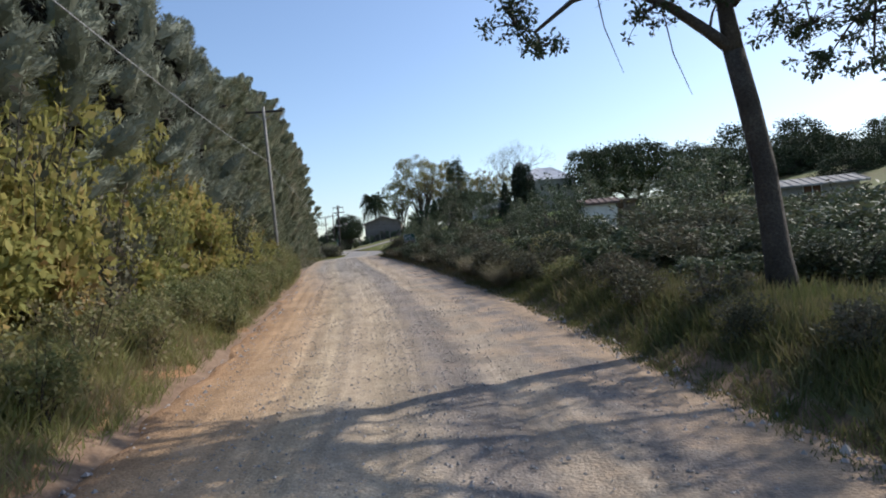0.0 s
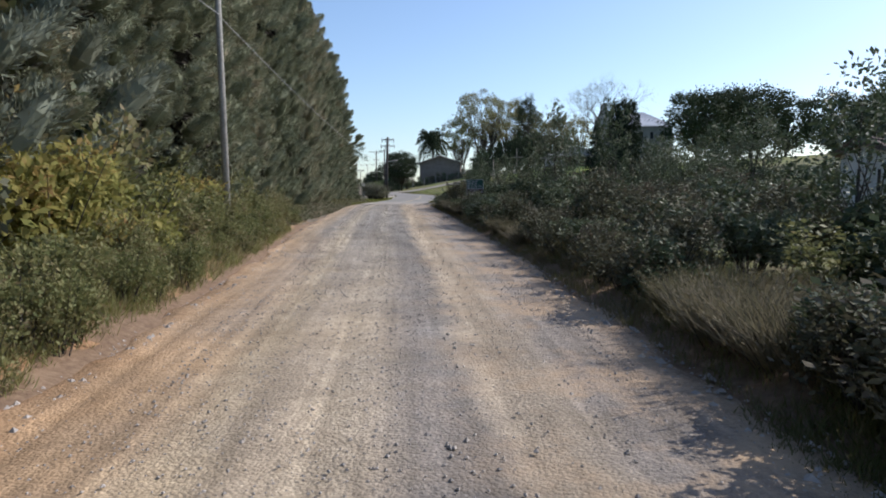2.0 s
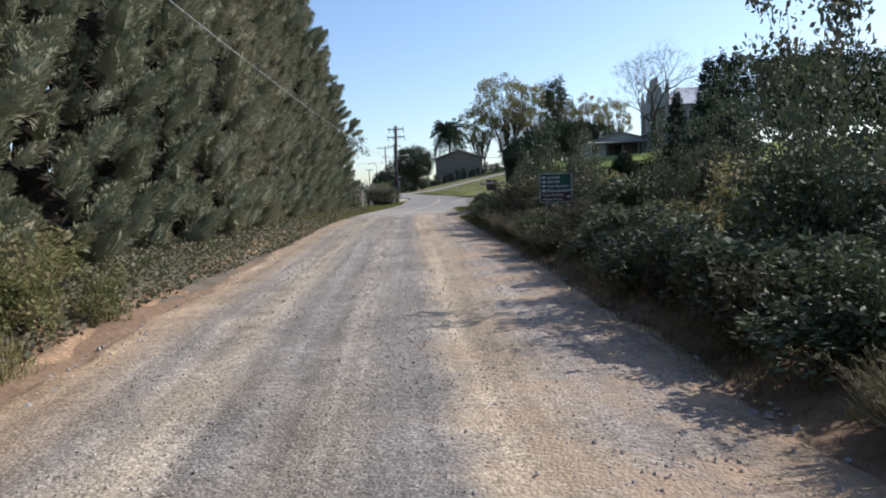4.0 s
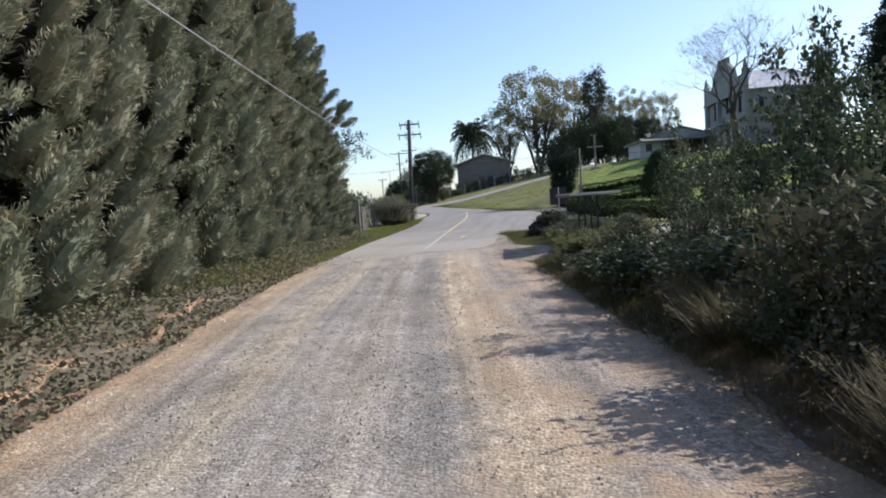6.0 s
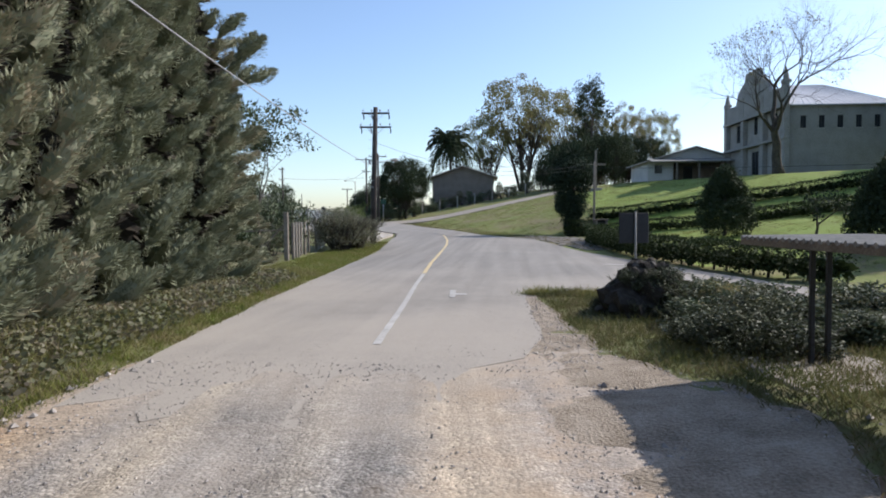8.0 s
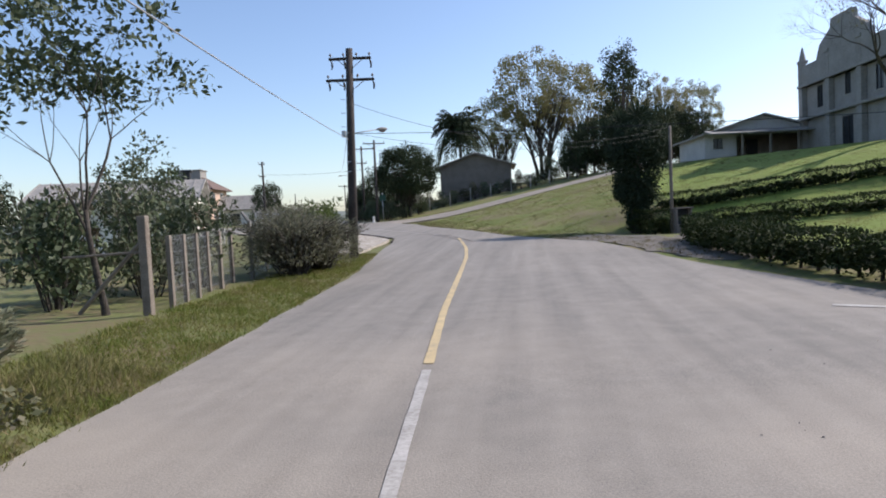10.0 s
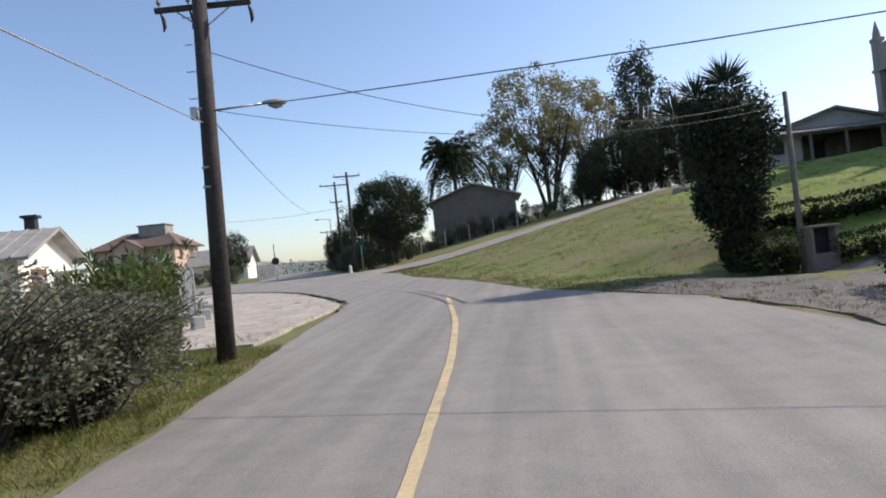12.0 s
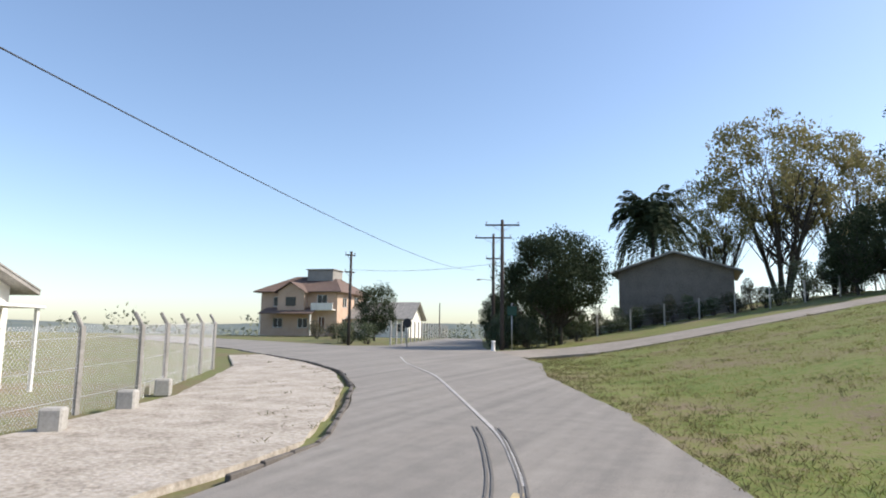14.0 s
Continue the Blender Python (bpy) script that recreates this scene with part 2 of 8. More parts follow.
def road_gravel():
    m = bpy.data.materials.new("gravel_road")
    m.use_nodes = True
    nt = m.node_tree
    N, L = nt.nodes.new, nt.links.new
    bs = nt.nodes["Principled BSDF"]
    tc, uv = N("ShaderNodeTexCoord"), N("ShaderNodeUVMap")
    sep = N("ShaderNodeSeparateXYZ")
    L(uv.outputs[0], sep.inputs[0])

    def math_node(op, a, b, c=None):
        q = N("ShaderNodeMath")
        q.operation = op
        for i, v in enumerate((a, b, c)):
            if v is None:
                continue
            if isinstance(v, (int, float)):
                q.inputs[i].default_value = v
            else:
                L(v, q.inputs[i])
        return q.outputs[0]

    def noise_tex(scale, detail, vec, rough=0.5):
        n = N("ShaderNodeTexNoise")
        n.inputs["Scale"].default_value, n.inputs["Detail"].default_value, n.inputs["Roughness"].default_value = scale, detail, rough
        L(vec, n.inputs["Vector"])
        return n.outputs["Fac"]

    def scaled(src, lo, hi, a=0.0, b=1.0):
        r = N("ShaderNodeMapRange")
        r.inputs["From Min"].default_value, r.inputs["From Max"].default_value = a, b
        r.inputs["To Min"].default_value, r.inputs["To Max"].default_value = lo, hi
        L(src, r.inputs["Value"])
        return r.outputs[0]

    def ramp_of(src, stops):
        ramp = N("ShaderNodeValToRGB")
        el = ramp.color_ramp.elements
        for i, (at, col) in enumerate(stops):
            e = el[i] if i < 2 else el.new(at)
            e.position, e.color = at, (*col, 1)
        L(src, ramp.inputs[0])
        return ramp.outputs[0]

    # edges of the tracks fray a little, the tracks themselves run straight
    u = math_node("ADD", sep.outputs[0], scaled(noise_tex(1.6, 4, tc.outputs["Object"]), -0.028, 0.028, 0.2, 0.8))
    # across the road: clay, loose grey gravel and packed tracks; clay to begin with, more gravel further on
    clay = ramp_of(u, [(0.0, (0.300, 0.170, 0.087)), (0.1, (0.372, 0.235, 0.128)), (0.22, (0.383, 0.265, 0.159)), (0.31, (0.423, 0.330, 0.218)), (0.37, (0.362, 0.284, 0.197)), (0.44, (0.413, 0.330, 0.228)), (0.50, (0.352, 0.284, 0.206)),
                       (0.56, (0.205, 0.176, 0.150)), (0.62, (0.190, 0.166, 0.143)), (0.67, (0.360, 0.296, 0.222)), (0.72, (0.325, 0.270, 0.205)), (0.78, (0.190, 0.165, 0.142)), (0.85, (0.175, 0.152, 0.132)), (0.91, (0.315, 0.238, 0.165)), (1.0, (0.255, 0.176, 0.120))])
    grey = ramp_of(u, [(0.0, (0.29, 0.195, 0.122)), (0.07, (0.40, 0.298, 0.200)), (0.13, (0.365, 0.295, 0.222)), (0.20, (0.272, 0.250, 0.224)), (0.29, (0.430, 0.368, 0.282)), (0.35, (0.278, 0.257, 0.230)), (0.42, (0.248, 0.232, 0.212)), (0.48, (0.372, 0.333, 0.278)),
                       (0.54, (0.270, 0.250, 0.226)), (0.60, (0.228, 0.215, 0.197)), (0.66, (0.430, 0.352, 0.258)), (0.73, (0.395, 0.322, 0.240)), (0.79, (0.325, 0.288, 0.252)), (0.88, (0.315, 0.265, 0.22)), (0.95, (0.33, 0.24, 0.165)), (1.0, (0.26, 0.18, 0.12))])
    blend = N("ShaderNodeMix")
    blend.data_type = "RGBA"
    far = N("ShaderNodeMath")
    far.operation, far.use_clamp = "ADD", True
    L(scaled(sep.outputs[1], 0.0, 1.0, 18.0, 46.0), far.inputs[0])
    L(scaled(noise_tex(0.5, 4, tc.outputs["Object"]), -0.25, 0.25, 0.2, 0.8), far.inputs[1])
    L(far.outputs[0], blend.inputs["Factor"])
    L(clay, blend.inputs["A"])
    L(grey, blend.inputs["B"])
    # long streaks along the wheel tracks, at two widths
    gains = []
    for sx, sy, lo, hi in ((22.0, 0.06, 0.74, 1.26), (60.0, 0.20, 0.82, 1.20)):
        mp = N("ShaderNodeMapping")
        mp.inputs["Scale"].default_value = (sx, sy, 1.0)
        L(uv.outputs[0], mp.inputs[0])
        gains.append(scaled(noise_tex(1.0, 4, mp.outputs[0]), lo, hi, 0.25, 0.75))
    pt = noise_tex(0.8, 6, tc.outputs["Object"])
    gains.append(scaled(pt, 0.76, 1.24, 0.25, 0.75))
    gains.append(scaled(noise_tex(5.0, 5, tc.outputs["Object"], 0.65), 0.80, 1.18, 0.25, 0.75))
    stones = []
    for s, lo, hi in ((26.0, 0.70, 1.28), (62.0, 0.70, 1.30)):
        vo = N("ShaderNodeTexVoronoi")
        vo.inputs["Scale"].default_value = s
        L(tc.outputs["Object"], vo.inputs["Vector"])
        vs = N("ShaderNodeSeparateColor")
        L(vo.outputs["Color"], vs.inputs[0])
        calm = math_node("MULTIPLY_ADD", far.outputs[0], 0.65, 0.35)
        gains.append(math_node("MULTIPLY_ADD", math_node("SUBTRACT", scaled(vs.outputs[0], lo, hi), 1.0), calm, 1.0))
        stones.append(vo.outputs["Distance"])
    gain = math_node("MULTIPLY", gains[0], 0.93)
    for g in gains[1:]:
        gain = math_node("MULTIPLY", gain, g)
    mul = N("ShaderNodeMix")
    mul.data_type, mul.blend_type = "RGBA", "MULTIPLY"
    mul.inputs["Factor"].default_value = 1.0
    L(blend.outputs["Result"], mul.inputs["A"])
    L(gain, mul.inputs["B"])
    # rusty clay showing through in patches on the shaded half
    rust = N("ShaderNodeMix")
    rust.data_type = "RGBA"
    bare_clay = N("ShaderNodeMath")
    bare_clay.operation, bare_clay.use_clamp = "MULTIPLY", True
    L(scaled(noise_tex(1.1, 6, tc.outputs["Object"], 0.65), 0.0, 0.75, 0.45, 0.63), bare_clay.inputs[0])
    L(scaled(sep.outputs[0], 0.12, 1.0, 0.55, 0.78), bare_clay.inputs[1])
    L(bare_clay.outputs[0], rust.inputs["Factor"])
    L(mul.outputs["Result"], rust.inputs["A"])
    rust.inputs["B"].default_value = (0.405, 0.292, 0.190, 1)
    dust = N("ShaderNodeMix")
    dust.data_type = "RGBA"
    worn = N("ShaderNodeMath")
    worn.operation, worn.use_clamp = "MULTIPLY_ADD", True
    L(scaled(noise_tex(0.7, 5, tc.outputs["Object"]), -1.0, 1.0, 0.25, 0.75), worn.inputs[0])
    worn.inputs[1].default_value = 0.35
    L(scaled(sep.outputs[1], -0.3, 0.75, 71.0, 78.0), worn.inputs[2])
    L(worn.outputs[0], dust.inputs["Factor"])
    L(rust.outputs["Result"], dust.inputs["A"])
    dust.inputs["B"].default_value = (0.36, 0.315, 0.262, 1)
    L(dust.outputs["Result"], bs.inputs["Base Color"])
    bs.inputs["Roughness"].default_value = 0.95
    bs.inputs["Specular IOR Level"].default_value = 0.2
    hs = math_node("MULTIPLY_ADD", stones[0], -1.4, math_node("MULTIPLY_ADD", stones[1], -0.6, pt))
    bp = N("ShaderNodeBump")
    bp.inputs["Distance"].default_value = 0.025
    L(math_node("MULTIPLY_ADD", worn.outputs[0], -0.25, 0.42), bp.inputs["Strength"])
    L(hs, bp.inputs["Height"])
    L(bp.outputs[0], bs.inputs["Normal"])
    return m


def road_asphalt():
    m = bpy.data.materials.new("worn_asphalt")
    m.use_nodes = True
    nt = m.node_tree
    N, L = nt.nodes.new, nt.links.new
    bs = nt.nodes["Principled BSDF"]
    tc = N("ShaderNodeTexCoord")
    sep = N("ShaderNodeSeparateXYZ")
    L(tc.outputs["Object"], sep.inputs[0])
    big, mid, fine = (N("ShaderNodeTexNoise") for _ in range(3))
    for n, s, d in ((big, 0.22, 4), (mid, 2.5, 6), (fine, 55, 4)):
        n.inputs["Scale"].default_value, n.inputs["Detail"].default_value = s, d
    L(tc.outputs["Object"], mid.inputs["Vector"])
    L(tc.outputs["Object"], fine.inputs["Vector"])
    mp = N("ShaderNodeMapping")
    mp.inputs["Rotation"].default_value = (0, 0, radians(-7))
    mp.inputs["Scale"].default_value = (2.2, 0.09, 1)
    L(tc.outputs["Object"], mp.inputs[0])
    L(tc.outputs["Object"], big.inputs["Vector"])
    strk = N("ShaderNodeTexNoise")
    strk.inputs["Scale"].default_value, strk.inputs["Detail"].default_value = 1.0, 4
    L(mp.outputs[0], strk.inputs["Vector"])

    def math_node(op, a, b, c=None):
        q = N("ShaderNodeMath")
        q.operation = op
        for i, v in enumerate((a, b, c)):
            if v is None:
                continue
            if isinstance(v, (int, float)):
                q.inputs[i].default_value = v
            else:
                L(v, q.inputs[i])
        return q.outputs[0]

    f = math_node("MULTIPLY_ADD", mid.outputs["Fac"], 0.22, math_node("MULTIPLY_ADD", strk.outputs["Fac"], 0.40, math_node("MULTIPLY", fine.outputs["Fac"], 0.38)))
    ramp = N("ShaderNodeValToRGB")
    el = ramp.color_ramp.elements
    for i, (at, c) in enumerate([(0.36, (0.168, 0.157, 0.141)), (0.5, (0.226, 0.210, 0.187)), (0.64, (0.295, 0.272, 0.239))]):
        e = el[i] if i < 2 else el.new(at)
        e.position, e.color = at, (*c, 1)
    L(f, ramp.inputs[0])
    # tan dust dragged from the gravel onto the paving
    drag = N("ShaderNodeMapRange")
    drag.inputs["From Min"].default_value, drag.inputs["From Max"].default_value = 76.0, 97.0
    drag.inputs["To Min"].default_value, drag.inputs["To Max"].default_value = 1.0, -0.1
    L(sep.outputs[1], drag.inputs["Value"])
    spots = math_node("ADD", math_node("MULTIPLY_ADD", big.outputs["Fac"], 2.2, -1.03), math_node("MULTIPLY_ADD", fine.outputs["Fac"], 0.7, -0.35))
    amount = N("ShaderNodeMath")
    amount.operation, amount.use_clamp = "ADD", True
    L(drag.outputs[0], amount.inputs[0])
    L(spots, amount.inputs[1])
    mx = N("ShaderNodeMix")
    mx.data_type = "RGBA"
    L(math_node("MULTIPLY", amount.outputs[0], math_node("MULTIPLY_ADD", fine.outputs["Fac"], 0.9, 0.22)), mx.inputs["Factor"])
    L(ramp.outputs[0], mx.inputs["A"])
    mx.inputs["B"].default_value = (0.385, 0.342, 0.287, 1)
    L(mx.outputs["Result"], bs.inputs["Base Color"])
    bs.inputs["Roughness"].default_value = 0.85
    bs.inputs["Specular IOR Level"].default_value = 0.3
    bp = N("ShaderNodeBump")
    bp.inputs["Strength"].default_value, bp.inputs["Distance"].default_value = 0.35, 0.01
    L(fine.outputs["Fac"], bp.inputs["Height"])
    L(bp.outputs[0], bs.inputs["Normal"])
    return m


M["gravel_road"], M["asphalt"] = road_gravel(), road_asphalt()
M["road_yellow"] = surface("road_yellow", [(0.34, 0.29, 0.21), (0.52, 0.41, 0.23), (0.60, 0.475, 0.26)], 3, 0.7, 0.1, 60)
M["road_white"] = surface("road_white", [(0.27, 0.255, 0.23), (0.40, 0.385, 0.36), (0.50, 0.485, 0.46)], 3, 0.7, 0.1, 60)
M["skid"] = surface("skid_rubber", [(0.115, 0.108, 0.10), (0.16, 0.15, 0.135)], 6, 0.8, 0.0)
M["ground"] = surface("grassy_soil", [(0.17, 0.12, 0.075), (0.15, 0.135, 0.065), (0.13, 0.15, 0.05), (0.19, 0.18, 0.08)], 0.25, 0.95, 0.9, 6, fine=14)
M["turf"] = surface("patchy_turf", [(0.185, 0.145, 0.090), (0.175, 0.165, 0.065), (0.150, 0.175, 0.045), (0.105, 0.145, 0.030)], 0.35, 0.95, 1.0, 14, fine=16, spread=0.26)
M["lush_turf"] = surface("lush_turf", [(0.15, 0.18, 0.04), (0.18, 0.235, 0.045), (0.15, 0.22, 0.032)], 0.5, 0.95, 1.0, 9, fine=9, spread=0.25)
M["rubble"] = surface("rubble", [(0.08, 0.072, 0.062), (0.15, 0.135, 0.115), (0.22, 0.20, 0.17)], 3.0, 0.95, 0.9, 14, fine=6)
M["gravel_dirt"] = surface("gravel_dirt", [(0.17, 0.135, 0.098), (0.27, 0.222, 0.168), (0.37, 0.315, 0.25)], 2.2, 0.95, 1.0, 30, fine=14, spread=0.3)
# near-black: the heap's side turned from the sun, painted as its colour
M["heap_shade"] = surface("heap_shade", [(0.022, 0.019, 0.015), (0.04, 0.034, 0.027), (0.07, 0.06, 0.048)], 4.0, 0.95, 1.0, 18, fine=8)
M["litter"] = surface("leaf_litter", [(0.085, 0.07, 0.05), (0.14, 0.115, 0.085), (0.19, 0.165, 0.125)], 1.6, 0.95, 0.9, 25, fine=12)
M["dirt_lane"] = surface("dirt_lane", [(0.20, 0.178, 0.150), (0.28, 0.25, 0.212), (0.34, 0.305, 0.262)], 0.6, 0.95, 0.5, 12)
M["far_hill"] = surface("far_hill", [(0.10, 0.13, 0.13), (0.14, 0.17, 0.16), (0.18, 0.20, 0.17)], 0.004, 1.0, 0.0)

# ---- lie of the land ----
GY = [-60, -10, 20, 40, 60, 80, 95, 110, 130, 160, 200, 260, 400]
GZ = [-3.6, -2.48, -1.5, -0.9, -0.43, 0.0, -0.05, 0.35, 1.0, 1.74, 2.2, 1.2, -6.0]
LEFT_Y = [-60, 8, 15, 19.7, 24.6, 32.3, 43.4, 58.4, 65.5, 72.6, 77, 84.5, 97, 104, 111, 120.5]
LEFT_X = [2.5, -3.9, -4.9, -5.8, -6.7, -7.9, -10.5, -13.2, -14.7, -15.7, -16.0, -16.9, -17.9, -18.2, -19.1, -20.2]
RIGHT_Y = [-60, 8, 12.3, 18.4, 21.8, 26.6, 32.4, 36.5, 46.5, 55.7, 67, 76, 86.4]
RIGHT_X = [9.5, 2.6, 2.0, 1.3, 0.6, -0.3, -1.3, -2.0, -3.9, -5.6, -7.8, -9.6, -10.6]


def gy(y):
    y = np.asarray(y, float)
    return sum(np.interp(y + d, GY, GZ) for d in (-8, -4, 0, 4, 8)) / 5


def smooth(a, b, v):
    t = np.clip((v - a) / (b - a), 0, 1)
    return t * t * (3 - 2 * t)


def xl(y):
    y = np.asarray(y, float)
    return sum(np.interp(y + d, LEFT_Y, LEFT_X) for d in (-5, -2.5, 0, 2.5, 5)) / 5


def xr(y):
    y = np.asarray(y, float)
    return sum(np.interp(y + d, RIGHT_Y, RIGHT_X) for d in (-5, -2.5, 0, 2.5, 5)) / 5


def land(x, y):
    """Height of the ground, without the roads."""
    x, y = np.asarray(x, float), np.asarray(y, float)
    z = gy(y)
    off_l, off_r = xl(y) - x, x - xr(y)
    bank = (0.55 * smooth(0.1, 1.5, off_l) + 0.5 * smooth(1.5, 8, off_l)) * (1 - 0.75 * smooth(60, 92, y)) * (1 - smooth(95, 108, y))
    verge = 0.4 * smooth(0.2, 1.6, off_r) * (1 - smooth(70, 84, y))
    d = (x + 12) * 0.925 + (y - 117.5) * 0.377
    d = d - 6.5 * np.exp(-((y - 116) / 7) ** 2) * (1 - smooth(4, 16, x))
    rise = 0.5 * (np.sqrt(np.maximum(d, 0) ** 2 + 4) - 2) * 0.36 * (1 - smooth(210, 320, y))
    hill = np.minimum(rise, 4.6 + 0.02 * np.maximum(d - 28, 0))
    far = -8 * smooth(250, 900, np.hypot(x, y - 100))
    dip = -0.5 * np.exp(-((x + 5.2) / 2.6) ** 2 - ((y - 119.6) / 2.2) ** 2)
    return z + bank + verge + hill + far + dip


def inside(poly, x, y):
    hit = np.zeros(np.shape(x), bool)
    for (x0, y0), (x1, y1) in zip(poly, poly[1:] + poly[:1]):
        cond = (y0 > y) != (y1 > y)
        hit ^= cond & (x < (x1 - x0) * (y - y0) / (y1 - y0 + 1e-12) + x0)
    return hit


ASPHALT = [(-15.85, 75.8), (-16.9, 84.5), (-17.9, 97), (-18.2, 104), (-19.1, 111), (-20.0, 119.6), (-20.3, 121.2), (-22.2, 125), (-24.4, 128.8), (-27.8, 133.4),
           (-32, 137.3), (-46, 147.5), (-90, 172), (-90, 181), (-42, 155.6), (-39.3, 157.6), (-50, 191), (-70, 252), (-64, 252), (-44, 190.5), (-31.5, 158),
           (-29.3, 153.6), (-25.2, 147), (-22.2, 141.2), (-20.3, 135), (-16.2, 126.6), (-13.6, 119.8), (-11.4, 116.2), (-9.6, 113.6), (-8.6, 109), (-7.7, 104), (-5.4, 96),
           (-3.1, 87.5), (2.7, 70), (16, 40), (10.5, 38), (-2.0, 68), (-5.2, 79), (-6.6, 83.6), (-8.2, 86), (-10.62, 86.4), (-10.48, 82.7), (-10.36, 80.0), (-10.7, 78.5), (-11.4, 77.8), (-11.7, 75.4), (-12.1, 76.0), (-13.0, 75.3), (-13.8, 76.1), (-14.6, 75.4), (-15.2, 76.2)]
LANE = [(-28.6, 152.2), (-24.4, 145.6), (-18, 148.5), (-8, 155), (6, 163), (30, 172), (30, 177), (5, 167.5), (-10, 159.5), (-20, 154.3), (-27.5, 155)]
SAND = [(-20.2, 112.4), (-20.35, 119.6), (-20.6, 121.1), (-22.5, 124.8), (-24.7, 128.6), (-28.1, 133.2), (-32.2, 137.0), (-38.5, 141.6), (-39.6, 140.2), (-33.5, 133.8), (-27.5, 125), (-23.2, 112.4)]


# ---- builders ----
class Shape:
    """Vertices and faces gathered for one mesh."""

    def __init__(self):
        self.v, self.f = [], []

    def add(self, verts, faces):
        k = len(self.v)
        self.v += [tuple(p) for p in verts]
        self.f += [tuple(i + k for i in q) for q in faces]
        return self

    def box(self, x0, y0, z0, x1, y1, z1, c=0.0):
        """A box with chamfered edges."""
        xs, ys, zs = sorted((x0, x1)), sorted((y0, y1)), sorted((z0, z1))
        if not c:
            v = [(x, y, z) for z in zs for y in ys for x in xs]
            return self.add(v, [(0, 2, 3, 1), (4, 5, 7, 6), (0, 1, 5, 4), (1, 3, 7, 5), (3, 2, 6, 7), (2, 0, 4, 6)])
        bm = bmesh.new()
        bmesh.ops.create_cube(bm, size=1, matrix=Matrix.LocRotScale(((xs[0] + xs[1]) / 2, (ys[0] + ys[1]) / 2, (zs[0] + zs[1]) / 2), None, (xs[1] - xs[0], ys[1] - ys[0], zs[1] - zs[0])))
        bmesh.ops.bevel(bm, geom=bm.edges[:], offset=c, segments=1, affect="EDGES")
        bm.verts.index_update()
        self.add([p.co for p in bm.verts], [[p.index for p in q.verts] for q in bm.faces])
        bm.free()
        return self

    def tube(self, pts, radii, k=8, caps=True):
        """A round bar through the points, with a radius at each."""
        pts = [Vector(p) for p in pts]
        rings, last = [], None
        for i, p in enumerate(pts):
            way = (pts[min(i + 1, len(pts) - 1)] - pts[max(i - 1, 0)]).normalized()
            side = last - way * last.dot(way) if last else way.orthogonal()
            if side.length < 1e-4:
                side = way.orthogonal()
            side.normalize()
            last = side
            up = way.cross(side)
            rings.append([p + (side * math.cos(a) + up * math.sin(a)) * radii[i] for a in (math.tau * j / k for j in range(k))])
        v = [q for r in rings for q in r]
        f = [(i * k + j, i * k + (j + 1) % k, (i + 1) * k + (j + 1) % k, (i + 1) * k + j) for i in range(len(pts) - 1) for j in range(k)]
        if caps:
            f += [tuple(range(k))[::-1], tuple(range((len(pts) - 1) * k, len(pts) * k))]
        return self.add(v, f)

    def prism(self, poly, z0, z1):
        n = len(poly)
        return self.add([(x, y, z0) for x, y in poly] + [(x, y, z1) for x, y in poly],
                        [tuple(range(n))[::-1], tuple(range(n, 2 * n))] + [(i, (i + 1) % n, n + (i + 1) % n, n + i) for i in range(n)])

    def mesh(self, name, material, smooth_shade=False, weld=False):
        me = bpy.data.meshes.new(name)
        me.from_pydata(self.v, [], self.f)
        if weld:
            bm = bmesh.new()
            bm.from_mesh(me)
            bmesh.ops.remove_doubles(bm, verts=bm.verts[:], dist=0.001)
            bm.to_mesh(me)
            bm.free()
        me.materials.append(material)
        if smooth_shade:
            me.polygons.foreach_set("use_smooth", [True] * len(me.polygons))
        me.update()
        return me


def quad_mesh(name, v, material):
    """One mesh of loose quads from an array of corners, four to a quad."""
    v = np.asarray(v, np.float32).reshape(-1, 3)
    n = len(v)
    me = bpy.data.meshes.new(name)
    me.vertices.add(n)
    me.vertices.foreach_set("co", v.ravel())
    me.loops.add(n)
    me.loops.foreach_set("vertex_index", np.arange(n, dtype=np.int32))
    me.polygons.add(n // 4)
    me.polygons.foreach_set("loop_start", np.arange(0, n, 4, dtype=np.int32))
    me.materials.append(material)
    me.update(calc_edges=True)
    me.validate()
    return me


def thing(name, label, category, m=None, group="", kind=""):
    ob = tagged(new(name), label, category, group, kind)
    if m is not None:
        ob.matrix_world = m
    return ob


def part(name, data, parent, label="", m=None):
    """Links mesh data as one part of a thing."""
    ob = new(name, data)
    ob.parent = parent
    if m is not None:
        ob.matrix_basis = m
    return tagged(ob, label)


def whole(name, data, label, category, m=None, group="", kind=""):
    ob = tagged(new(name, data), label, category, group, kind)
    if m is not None:
        ob.matrix_world = m
    return ob


def unit(a):
    return a / np.maximum(np.linalg.norm(a, axis=-1, keepdims=True), 1e-9)


def leaf_quads(pos, way, length, width, rng, bend=0.15, facing=None):
    """Pointed leaves: each a bent diamond from its base along its way."""
    n = len(pos)
    way = unit(way)
    side = unit(np.cross(way, rng.normal(size=(n, 3)) * (1.0 if facing is None else 0.5) + (0 if facing is None else facing)))
    nor = np.cross(side, way)
    length, width = np.broadcast_to(length, n)[:, None], np.broadcast_to(width, n)[:, None]
    mid = pos + way * length * 0.5
    return np.stack([pos, mid + side * width / 2 + nor * length * bend * 0.5, pos + way * length, mid - side * width / 2 + nor * length * bend * 0.5], 1).reshape(-1, 3)


